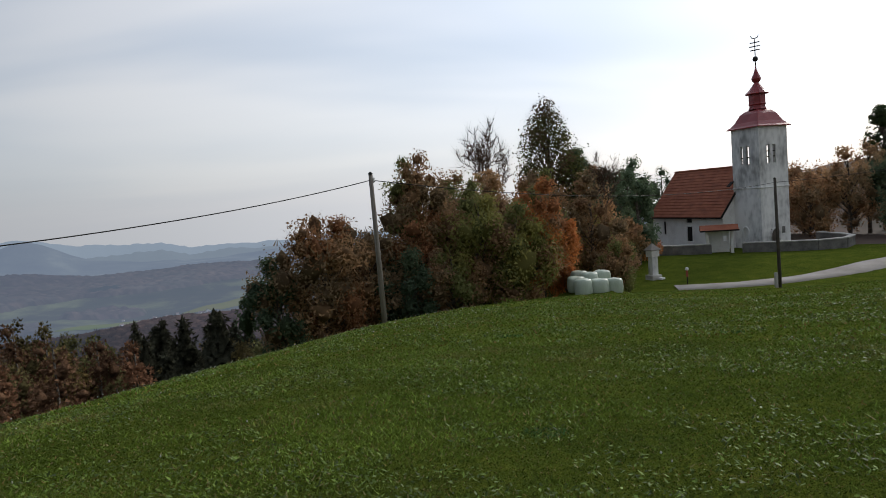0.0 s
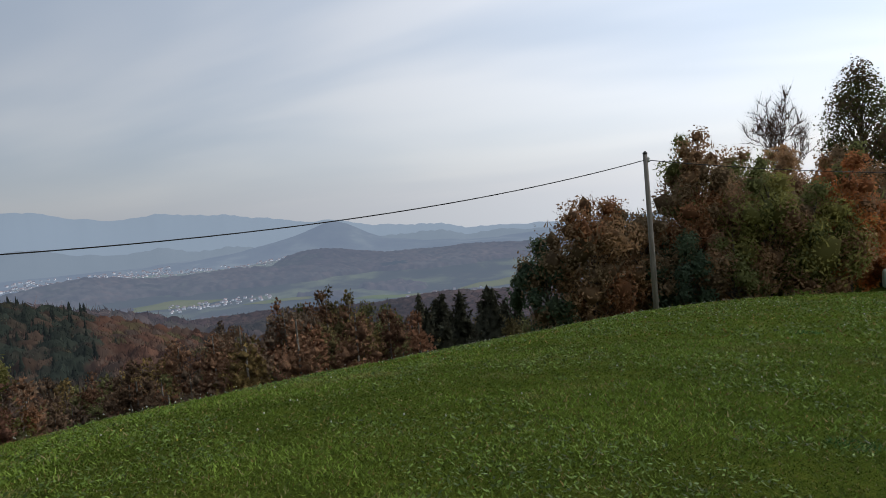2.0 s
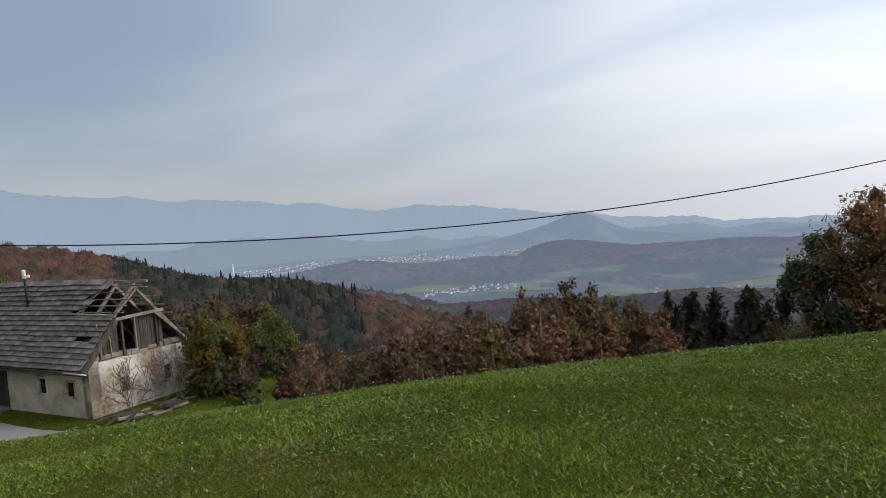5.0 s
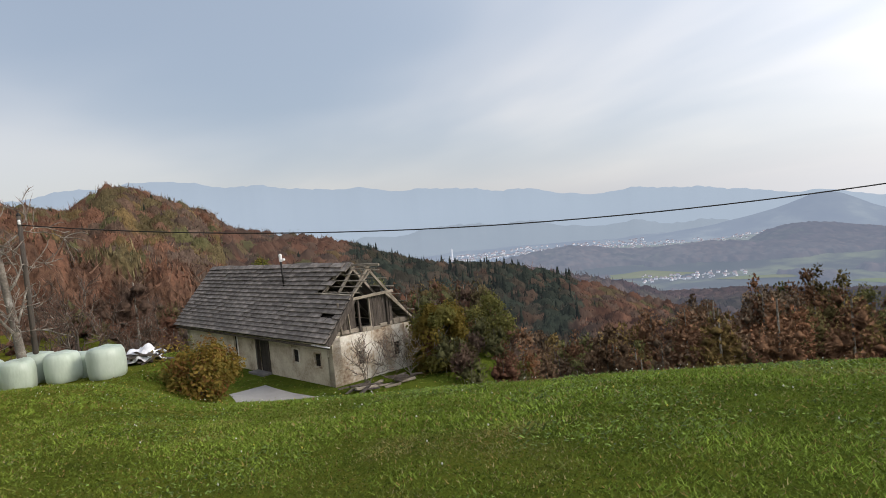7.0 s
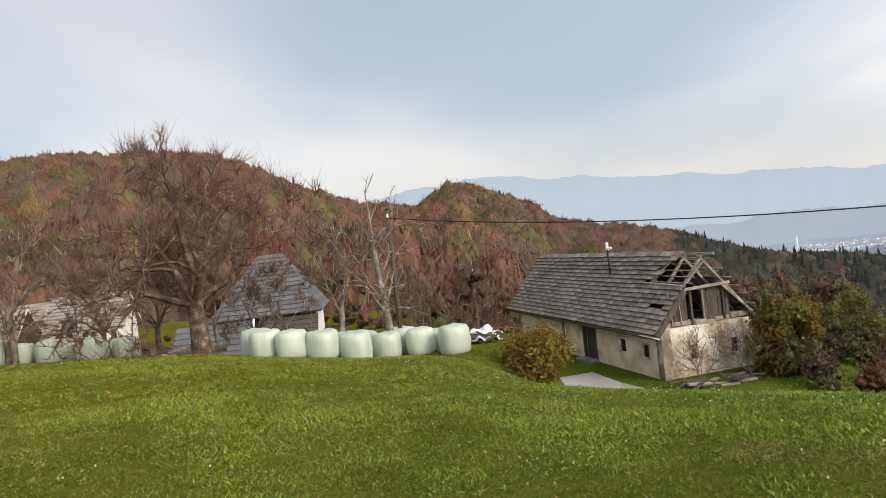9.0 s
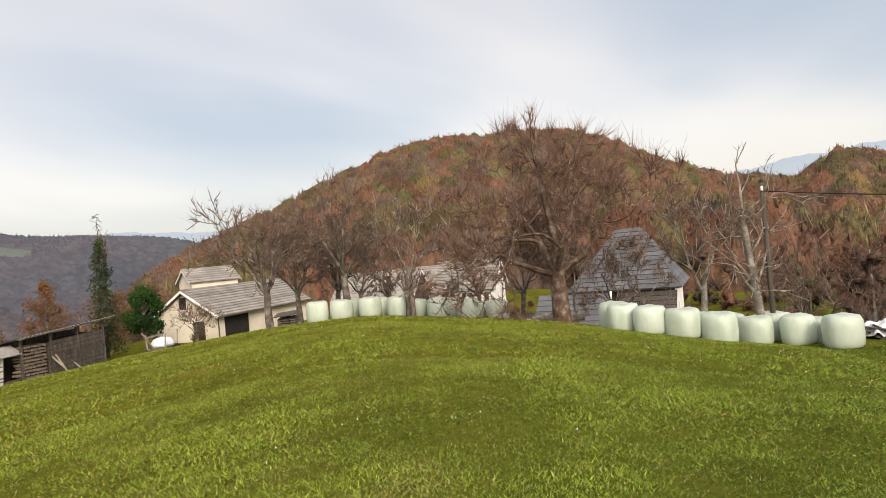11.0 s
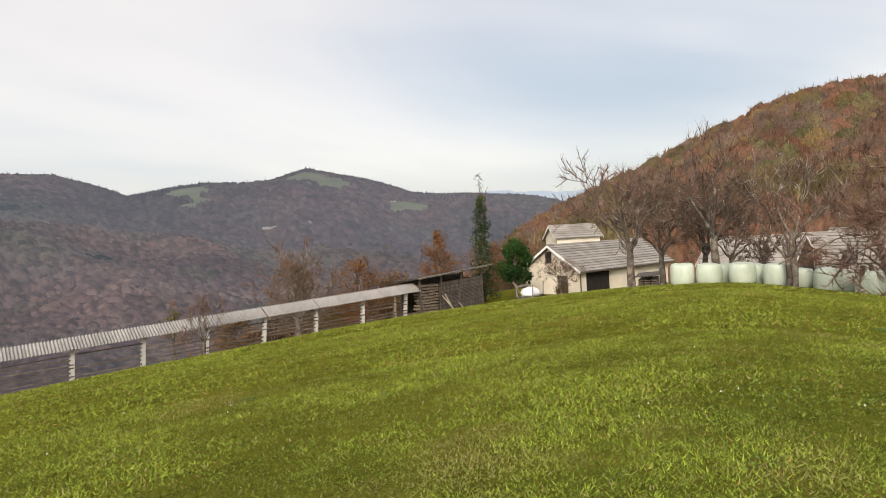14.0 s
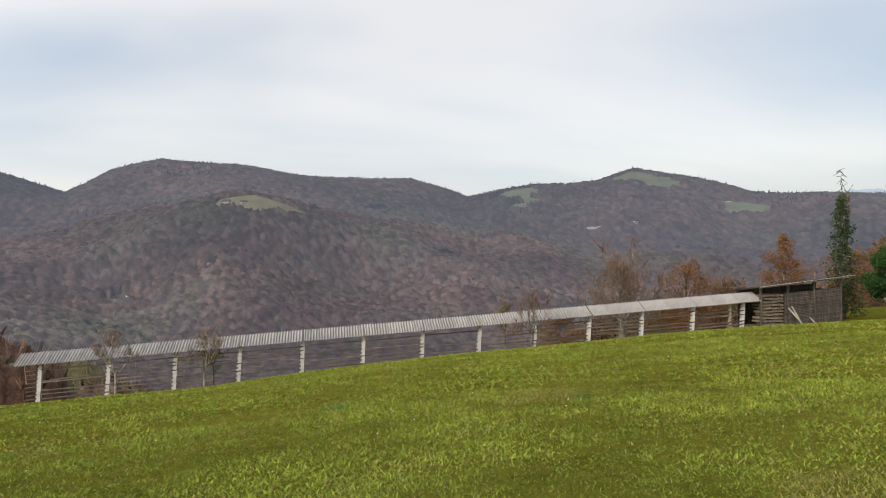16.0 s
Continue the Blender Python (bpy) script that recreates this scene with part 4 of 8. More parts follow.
        for yy in (ya - 0.05, yb + 0.05):
            f.box((x0 - 0.01, yy, (za + zb) / 2), (0.08, 0.10, zb - za + 0.2))
        f.box((x0 - 0.01, (ya + yb) / 2, za - 0.06), (0.12, yb - ya + 0.3, 0.10))
        part("frame", f, M_WHITE, w, bevel=0.012)
    xm = (x0 + x1) / 2
    for sgn in (-1, 1):
        ex = xm + sgn * (xm - x0 + 0.42)
        ez = H - 0.42 * (R - H) / (xm - x0)
        rf = Geo()
        nrow = 16
        for k in range(nrow):
            a0, a1 = k / nrow, (k + 1) / nrow
            pa = (ex + (xm - ex) * a0, ez + (R - ez) * a0)
            pb = (ex + (xm - ex) * a1, ez + (R - ez) * a1)
            lift = 0.09
            rf.quad((pa[0], y0 - 0.25, pa[1] + lift), (pb[0], y0 - 0.25, pb[1] + 0.03), (pb[0], y1 + 0.3, pb[1] + 0.03), (pa[0], y1 + 0.3, pa[1] + lift))
            lo = 0.03 if k else -0.06
            rf.quad((pa[0], y0 - 0.25, pa[1] + lo), (pa[0], y0 - 0.25, pa[1] + lift), (pa[0], y1 + 0.3, pa[1] + lift), (pa[0], y1 + 0.3, pa[1] + lo))
        rf.quad((ex, y0 - 0.25, ez - 0.06), (ex, y1 + 0.3, ez - 0.06), (xm, y1 + 0.3, R - 0.06), (xm, y0 - 0.25, R - 0.06))
        part("nave_roof", rf, M_REDTILE, c, "orange-red clay tile slope", weld=True)
        part("verge_board", Geo().beam((ex, y0 - 0.27, ez - 0.02), (xm, y0 - 0.27, R - 0.02), 0.06, 0.24), M_DARK, c, "dark verge board")
        part("eaves_board", Geo().beam((ex + sgn * 0.02, y0 - 0.25, ez - 0.06), (ex + sgn * 0.02, y1 + 0.3, ez - 0.06), 0.08, 0.16), M_DARK, c)
    part("ridge", Geo().tube([(xm, y0 - 0.25, R + 0.05), (xm, y1 + 0.3, R + 0.05)], [0.13, 0.13], 8), M_REDTILE, c)
    part("flashing", Geo().box((-0.35, 4.2, 7.6), (0.9, 0.5, 0.08), (0, -0.7, 0)), M_DARK, c, "dark lead flashing")
    return c


build_church()


def build_church_gate():
    m = pose(30.65, 73.85, -7.15, 0, 0, -18)
    g = thing("church_gate", m, "white churchyard gateway with a red tile roof", "gate")
    for x in (-1.3, 1.3):
        part("post", Geo().box((x, 0, 1.4), (0.34, 0.5, 2.8)), M_WHITE, g, bevel=0.03)
    part("back_wall", wall_geo(2.26, 2.8, 0.25, [(1.55, 2.0, 1.5, 2.1)]), M_NAVE, g, "whitewashed niche wall", place=pose(-1.13, 1.1, 0))
    part("lintel", Geo().box((0, 0.4, 2.85), (3.0, 1.5, 0.2)), M_WHITE, g, bevel=0.02)
    part("roof", Geo().prism([(-0.75, 2.9), (0.4, 3.45), (1.6, 2.9), (1.6, 2.8), (-0.75, 2.8)], -2.0, 2.0), M_REDTILE, g, "shallow red tile roof", bevel=0.03)
    part("fascia", Geo().box((0, -0.78, 2.83), (4.1, 0.06, 0.16)), M_DARK, g)


build_church_gate()


def build_churchyard_wall():
    """Low rubble wall with single coping stones, in a long curve."""
    w = tagged(new("churchyard_wall"), "low grey rubble wall round the churchyard", "wall")
    pts = [(19.5, 80.5), (22.5, 78.0), (26.0, 75.6), (29.8, 74.0)]
    pts2 = [(32.8, 72.9), (36.0, 71.2), (39.5, 70.0), (42.6, 70.2), (44.6, 72.2), (45.2, 75.5), (44.6, 79.0)]
    rng = random.Random(8)
    for line in (pts, pts2):
        g = Geo()
        P = [Vector((*p, 0)) for p in line]
        fine = []
        for a, b in zip(P, P[1:]):
            n = max(2, int((b - a).length / 0.6))
            fine += [a.lerp(b, i / n) for i in range(n)]
        fine.append(P[-1])
        for a, b in zip(fine, fine[1:]):
            mid = (a + b) / 2
            z = gz(mid.x, mid.y)
            ang = math.atan2(b.y - a.y, b.x - a.x)
            g.box((mid.x, mid.y, z + 0.25), ((b - a).length * 1.02, 0.5 + rng.uniform(-0.04, 0.04), 1.5), (0, 0, ang))
            part("coping_stone", Geo().box((mid.x, mid.y, z + 1.06), ((b - a).length * 0.96, 0.62, 0.13), (rng.uniform(-0.04, 0.04), 0, ang)), M_CONCRETE, w, bevel=0.02)
        part("rubble", g, M_STONE, w, "grey rubble masonry")


build_churchyard_wall()


def build_shrine():
    s = thing("wayside_shrine", pose(19.5, 62.4, gz(19.5, 62.4) + 0.1, 0, 0, 20), "grey stone wayside shrine pillar with a gabled top", "shrine")
    part("plinth", Geo().box((0, 0, 0.1), (1.1, 1.1, 0.5)), M_CONCRETE, s, bevel=0.03)
    part("shaft", Geo().box((0, 0, 1.2), (0.66, 0.66, 1.8)), M_TOWER, s, bevel=0.03)
    part("head", Geo().box((0, 0, 2.4), (0.9, 0.9, 0.6)), M_NAVE, s, "whitewashed lantern block", bevel=0.03)
    part("roof", Geo().lathe([(0.80, 2.70), (0.78, 2.78), (0.05, 3.35)], 4, math.pi / 4), M_GREYROOF, s, bevel=0.01)
    part("slab", Geo().box((0.2, -0.9, 0.05), (0.6, 0.4, 0.18), (0, 0, 0.3)), M_WHITE, s, bevel=0.03)


build_shrine()


def build_marker():
    x, y = 20.9, 57.5
    s = thing("road_marker", pose(x, y, gz(x, y)), "red and white roadside marker post", "post")
    part("post", Geo().tube([(0, 0, -0.1), (0, 0, 0.75)], [0.05, 0.05], 8), M_IRON, s)
    part("band", Geo().tube([(0, 0, 0.75), (0, 0, 1.3)], [0.11, 0.10], 8), M_REDWIN, s, "red band")
    part("top", Geo().lathe([(0.09, 1.3), (0.16, 1.36), (0.14, 1.5), (0.05, 1.58)], 8), M_WHITE, s, "white cap")


build_marker()


# ------------------------------------------------------------------ roads laid on the ground
def ribbon(name, mid, width, mat, label, lift=0.10, category="road"):
    g = Geo()
    P = [Vector((*p, 0)) for p in mid]
    fine = []
    for a, b in zip(P, P[1:]):
        n = max(2, int((b - a).length / 0.8))
        fine += [a.lerp(b, i / n) for i in range(n)]
    fine.append(P[-1])
    rows = []
    for i, p in enumerate(fine):
        d = (fine[min(i + 1, len(fine) - 1)] - fine[max(i - 1, 0)]).normalized()
        s = Vector((-d.y, d.x, 0))
        w = width * (1 + 0.04 * math.sin(i * 0.9))
        rows.append([p + s * (w * k) for k in (-0.5, -0.46, 0.0, 0.46, 0.5)])
    for r0, r1 in zip(rows, rows[1:]):
        for k in range(4):
            q = []
            for v, j in ((r0[k], k), (r0[k + 1], k + 1), (r1[k + 1], k + 1), (r1[k], k)):
                q.append((v.x, v.y, gz(v.x, v.y) + (lift if 0 < j < 4 else -0.10)))
            g.quad(*q)
    return tagged(new(name, mesh_of(name, g, mat, weld=True, smooth=True)), label, category, kind="structure")


ribbon("road", [(19.4, 56.1), (21.5, 55.7), (25, 55.4), (29, 55.8), (34, 57.2), (41, 60), (50, 64), (62, 71), (75, 82)], 2.6, M_TARMAC, "narrow pale tarmac lane climbing past the church")
ribbon("driveway", [(-28.2, 6.5), (-30.5, 5.6), (-33.6, 4.9)], 3.0, M_SLAB, "pale concrete slab in front of the farmhouse", 0.06, "driveway")


ribbon("farmyard", [(-47, -17), (-46, -24), (-44.5, -31), (-42.5, -38), (-40, -44)], 13.0, M_EARTH, "trodden brown earth of the farmyard", 0.05, "yard")


# ------------------------------------------------------------------ silage bales
def bale_mesh(seed):
    rng = np.random.RandomState(seed)
    n = 30
    rows = [(0.30, 0.0), (0.52, 0.01), (0.575, 0.07), (0.60, 0.22), (0.615, 0.5), (0.61, 0.78), (0.585, 0.98), (0.53, 1.09), (0.36, 1.135), (0.16, 1.12), (0.03, 1.10)]
    ph = rng.uniform(0, 6, 6)
    g = Geo()
    for i, (r, z) in enumerate(rows):
        for j in range(n):
            a = 2 * math.pi * j / n
            w = 1 + 0.022 * math.sin(3 * a + ph[0]) + 0.014 * math.sin(7 * a + ph[1] + z * 2) + 0.010 * math.sin(13 * a + ph[2] - 3 * z) + rng.uniform(-0.006, 0.006)
            g.v.append((r * w * math.cos(a), r * w * math.sin(a), z + 0.018 * math.sin(2 * a + ph[3]) * (z > 0.5) + 0.012 * math.sin(5 * a + ph[4]) * (0.2 < r < 0.56)))
    for i in range(len(rows) - 1):
        for j in range(n):
            a, b = i * n + j, i * n + (j + 1) % n
            g.f.append((a, b, b + n, a + n))
    g.f.append(tuple(range(n - 1, -1, -1)))
    g.f.append(tuple((len(rows) - 1) * n + j for j in range(n)))
    return mesh_of("silage_bale", g, M_FILM, smooth=True)


BALES = [bale_mesh(s) for s in range(5)]
NEAR = [(-24.81, -7.64), (-24.47, -6.55), (-24.5, -5.45), (-24.89, -4.3), (-26.4, -3.3), (-26.6, -1.95), (-25.84, -0.6), (-26.0, -8.3), (-25.75, -7.1), (-25.8, -5.9), (-26.1, -4.75),
        (-27.75, -2.75), (-27.3, -1.15), (-27.2, -7.6), (-27.05, -6.35), (-27.3, -5.1), (-28.4, -7.1), (-28.5, -5.75), (-28.6, -4.45), (-29.0, -3.2), (-28.6, -1.75)]
FAR = [(-26.93, -24.66), (-27.7, -23.65), (-29.3, -24.2), (-28.74, -22.49), (-30.3, -22.9), (-29.65, -21.26), (-31.4, -21.2), (-30.98, -19.6), (-32.3, -19.7), (-31.48, -17.96), (-32.9, -16.9), (-33.6, -18.1)]
CHURCH = [(8.62, 42.19), (9.72, 42.5), (10.75, 42.9), (8.4, 43.4), (9.35, 43.8), (10.3, 44.3), (8.9, 44.9)]
for group, spots in (("bales beside the bare trees", NEAR), ("bales along the orchard", FAR), ("bales by the thicket", CHURCH)):
    for k, (x, y) in enumerate(spots):
        ob = new("silage_bale", BALES[(k * 3 + len(spots)) % 5])
        s = random.uniform(0.96, 1.05)
        ob.matrix_basis = pose(x, y, gz(x, y) - 0.03, random.uniform(-2, 2), random.uniform(-2, 2), random.uniform(0, 360)) @ Matrix.Diagonal((s, s, random.uniform(0.88, 1.0), 1))
        tagged(ob, "round silage bale wrapped in pale green film standing on grass", "silage bale", group)


# ------------------------------------------------------------------ poles and wires
def build_pole(x, y, top, lean, label, z=None, r=0.13, wood=None):
    z = gz(x, y) if z is None else z
    p = thing("utility_pole", pose(x, y, z), label, "pole")
    h = top - z
    part("shaft", Geo().tube([(0, 0, -0.4), (lean[0] * 0.5, lean[1] * 0.5, h * 0.5), (lean[0], lean[1], h)], [r, r * 0.9, r * 0.72], 10), wood or M_POLE, p, smooth=True)
    part("insulator", Geo().lathe([(0.03, 0), (0.055, 0.04), (0.04, 0.09), (0.06, 0.12), (0.03, 0.18)], 10, c=(lean[0] + r, lean[1], h - 0.35)), M_WHITE, p, "white insulator")
    part("bracket", Geo().beam((lean[0], lean[1], h - 0.40), (lean[0] + r + 0.06, lean[1], h - 0.36), 0.04, 0.04), M_IRON, p)
    part("cap", Geo().lathe([(r * 0.78, -0.03), (r * 0.80, 0.02), (0.02, 0.10)], 10, c=(lean[0], lean[1], h)), M_IRON, p, "dark metal pole cap")
    return p


build_pole(-3.075, 29.85, 2.98, (-0.08, 0.0), "leaning grey wooden utility pole on the meadow brow", -3.85)
b = build_pole(26.57, 52.64, 1.15, (0.0, 0.2), "dark wooden utility pole beside the lane", None, 0.14, M_POLEDARK)
part("stub", Geo().box((-0.35, -0.1, 0.6), (0.22, 0.22, 1.3)), M_CONCRETE, b, "short concrete footing post", bevel=0.02)
build_pole(-27.75, -2.8, 3.2, (-0.1, 0.0), "old wooden utility pole among the bare trees", None, 0.10, M_POLEDARK)


def wire(a, b, sag, r=0.021):
    a, b = Vector(a), Vector(b)
    pts = []
    for i in range(41):
        t = i / 40
        p = a.lerp(b, t)
        p.z -= sag * 4 * t * (1 - t)
        pts.append(p)
    g = Geo().tube(pts, [r] * 41, 6)
    ob = solid("overhead_wire", g, M_IRON, Matrix(), "thin black overhead wire slung between poles", "wire", smooth=True)
    return ob


wire((-3.155, 29.85, 2.70), (-27.85, -2.8, 2.85), 1.6)
wire((-3.155, 29.85, 2.70), (26.57, 52.84, 0.85), 0.9)
wire((26.57, 52.84, 0.85), (62, 66, 3.0), 0.5)


# ------------------------------------------------------------------ hay rack
def build_hayrack():
    A, B = Vector((1.02, -48.864, -4.33)), Vector((4.221, 0.642, -0.195))
    r = tagged(new("hay_rack"), "long roofed hay rack with concrete posts and wooden laths", "hay rack")
    d = Vector((B.x, B.y, 0)).normalized()
    nrm = Vector((-d.y, d.x, 0))                       # towards the meadow
    if nrm.y < 0:
        nrm = -nrm
    rng = random.Random(4)
    post = Geo()
    post.box((0, 0, -2.3), (0.22, 0.26, 4.9))
    for k in range(13):
        post.box((0.14, 0, -0.35 - 0.27 * k), (0.10, 0.20, 0.10))
    me = mesh_of("post", post, M_CONCRETE)
    tilt = math.atan2(d.y, d.x)
    tops = {}
    for k in range(-6, 7):
        p = A + B * k
        tops[k] = p
        ob = new("post", me)
        ob.parent = r
        ob.matrix_basis = Matrix.Translation(p) @ Matrix.Rotation(tilt, 4, "Z") @ Matrix.Rotation(-0.07 + rng.uniform(-0.02, 0.02), 4, "Y")
    part("post", Geo().box((0, 0, -2.3), (0.17, 0.2, 4.6)), M_RAFTER, r, "wooden prop post", place=Matrix.Translation(A + B * -5.72) @ Matrix.Rotation(tilt, 4, "Z"))
    # laths, one per bay and height
    for k in range(-6, 6):
        for j in range(9):
            z = -0.42 - 0.27 * j
            if rng.random() < 0.12:
                continue
            a, b = tops[k] + Vector((0, 0, z + rng.uniform(-0.05, 0.05))), tops[k + 1] + Vector((0, 0, z + rng.uniform(-0.05, 0.05)))
            if rng.random() < 0.1:
                b = b + Vector((0, 0, -0.25))
            o = nrm * rng.choice((0.1, 0.12))
            part("lath", Geo().beam(a + o, b + o, 0.05, 0.085), M_LAT, r)
    for j in range(8):
        z = -0.45 - 0.27 * j
        part("lath", Geo().beam(tops[6] + Vector((0, 0, z)), tops[6] + B.normalized() * 1.0 + Vector((0, 0, z - 0.04)), 0.05, 0.07), M_LAT, r)
    # roof frame
    part("wall_plate", Geo().beam(A + B * -6.2 + Vector((0, 0, 0.05)), A + B * 6.45 + Vector((0, 0, 0.05)), 0.16, 0.18), M_LAT, r)
    for k in range(-6, 7):
        part("rafter", Geo().beam(tops[k] + nrm * 0.55 + Vector((0, 0, 0.0)), tops[k] - nrm * 0.6 + Vector((0, 0, 0.58)), 0.09, 0.11), M_LAT, r)
    # corrugated sheets, each overlapping the next: front pitch rises away from the meadow
    sheet = Geo()
    n, w = 30, 1.0
    rows = []
    for s in (0.0, 1.0):
        rows.append([(w * i / n, s, 0.045 * math.cos(i * math.pi / 3)) for i in range(n + 1)])
    for i in range(n):
        sheet.quad(rows[0][i], rows[0][i + 1], rows[1][i + 1], rows[1][i])
        lo = [(v[0], v[1], v[2] - 0.02) for v in (rows[0][i], rows[0][i + 1], rows[1][i + 1], rows[1][i])]
        sheet.quad(*reversed(lo))
        sheet.quad(lo[0], lo[1], rows[0][i + 1], rows[0][i])
    me = mesh_of("roof_sheet", sheet, M_TINROOF)
    total = 12.75 * B.length
    count = int(total / 0.98)
    run = B.normalized()
    for front in (True, False):
        for k in range(count):
            o = A + B * -6.28 + run * (0.98 * k)
            e0 = o + (nrm * 0.62 if front else -nrm * 1.78) + Vector((0, 0, 0.02 if front else 0.10))
            e1 = o - nrm * 0.62 + Vector((0, 0, 0.66))
            up = e1 - e0
            up += Vector((rng.uniform(-0.01, 0.01),) * 3)
            xa = run * 1.02
            za = xa.cross(up).normalized()
            if za.z < 0:
                za = -za
            m = Matrix((tuple(xa) + (0,), tuple(up) + (0,), tuple(za) + (0,), (0, 0, 0, 1))).transposed()
            m.translation = e0 + za * (0.006 * (k % 2))
            ob = new("roof_sheet", me)
            ob.parent = r
            ob.matrix_basis = m
    return r


build_hayrack()


def build_woodshed():
    a, b = Vector((-25.6, -52.3, 0)), Vector((-33.0, -54.0, 0))
    za, zb = -5.35, -5.0
    d = (b - a).normalized()
    n = Vector((-d.y, d.x, 0))
    if n.y < 0:
        n = -n
    s = tagged(new("wood_shed"), "open timber shed stacked full of split firewood", "shed")
    rng = random.Random(5)
    L = (b - a).length

    def at(u, v, z):
        p = a + d * u - n * v
        return Vector((p.x, p.y, z))

    for u in (0.0, 2.5, 5.0, L):
        for v in (0.15, 2.8):
            part("post", Geo().beam(at(u, v, -5.9), at(u, v, -2.15 + 0.08 * u - 0.12 * v), 0.16, 0.16), M_OLDWOOD, s, bevel=0.01)
    part("back_boarding", Geo().beam(at(0, 2.9, -3.8), at(L, 2.9, -3.6), 0.05, 3.0), M_OLDWOOD, s, "dark back boarding")
    # loose logs at one end, long split billets in the rest
    logs = mesh_of("log", Geo().tube([(0, 0, 0), (0.02, 0.45, 0.01), (0, 0.95, 0)], [0.085, 0.095, 0.08], 7), M_STACK)
    ang = math.atan2(-n.x, n.y) + math.pi
    for j in range(11):
        for i in range(11):
            ob = new("log", logs)
            ob.parent = s
            p = at(0.1 + i * 0.19 + rng.uniform(-0.04, 0.04), 0.1, -5.25 + j * 0.255 + rng.uniform(-0.03, 0.03))
            ob.matrix_basis = Matrix.Translation(p) @ Matrix.Rotation(ang + rng.uniform(-0.25, 0.25), 4, "Z") @ Matrix.Diagonal((rng.uniform(0.9, 1.35), 1, rng.uniform(0.9, 1.3), 1))
    for j in range(22):
        z = -5.25 + j * 0.125
        part("billet", Geo().beam(at(2.3, 0.22 + rng.uniform(-0.06, 0.06), z), at(L - 0.1, 0.22 + rng.uniform(-0.06, 0.06), z + 0.28), 0.30, 0.10), M_OLDWOOD, s)
    # block added behind the billets, its near-black colour standing for shade
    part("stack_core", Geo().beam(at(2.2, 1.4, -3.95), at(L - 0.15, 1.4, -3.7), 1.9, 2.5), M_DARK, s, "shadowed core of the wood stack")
    for k in range(9):
        u0, u1 = -0.7 + k * 1.02, -0.7 + (k + 1) * 1.02 + 0.05
        g = Geo()
        z0 = -1.92 + 0.075 * u0
        for i in range(10):
            p0, p1 = u0 + (u1 - u0) * i / 10, u0 + (u1 - u0) * (i + 1) / 10
            c0, c1 = 0.03 * math.cos(i * 2.1), 0.03 * math.cos((i + 1) * 2.1)
            for dz, rev in ((0.0, False), (-0.025, True)):
                q = [at(p0, -0.55, z0 + 0.075 * (p0 - u0) + c0 + dz), at(p1, -0.55, z0 + 0.075 * (p1 - u0) + c1 + dz), at(p1, 3.2, z0 - 0.45 + c1 + dz), at(p0, 3.2, z0 - 0.45 + c0 + dz)]
                g.quad(*(reversed(q) if rev else q))
        part("roof_sheet", g, M_TINROOF, s)
    part("roof_beam", Geo().beam(at(-0.5, -0.3, -2.02), at(L + 0.4, -0.3, -1.42), 0.12, 0.14), M_RAFTER, s)
    part("prop", Geo().beam(at(3.3, -1.0, -5.4), at(2.3, -0.15, -3.7), 0.16, 0.12), M_RAFTER, s, "pale leaning plank", bevel=0.01)
    part("prop", Geo().beam(at(3.0, -1.1, -5.4), at(2.6, -0.2, -3.6), 0.14, 0.10), M_RAFTER, s, "pale leaning plank", bevel=0.01)
    part("prop", Geo().beam(at(4.6, -0.9, -5.4), at(4.2, -0.2, -4.5), 0.08, 0.08), M_RAFTER, s, bevel=0.01)


build_woodshed()


# ------------------------------------------------------------------ farm buildings
def coursed_roof(parent, a, b, c, d, rows, mat, label, lift=0.09, name="roof"):
    """A tiled slope from eave a-b up to ridge d-c, in overlapping courses."""
    a, b, c, d = (Vector(p) for p in (a, b, c, d))
    nrm = (b - a).cross(d - a).normalized()
    if nrm.z < 0:
        nrm = -nrm
    sl = part(name, Geo().quad(a - nrm * 0.05, b - nrm * 0.05, c - nrm * 0.05, d - nrm * 0.05), mat, parent, label)
    for k in range(rows):
        s0, s1 = k / rows, (k + 1) / rows
        p0, p1, p2, p3 = a.lerp(d, s0), b.lerp(c, s0), b.lerp(c, s1), a.lerp(d, s1)
        g = Geo().quad(p0 + nrm * lift, p1 + nrm * lift, p2 + nrm * 0.02, p3 + nrm * 0.02)
        g.quad(p0, p1, p1 + nrm * lift, p0 + nrm * lift)
        g.quad(p0, p0 + nrm * lift, p3 + nrm * 0.02, p3)
        g.quad(p1 + nrm * lift, p1, p2, p2 + nrm * 0.02)
        part("course", g, mat, sl)
    return sl


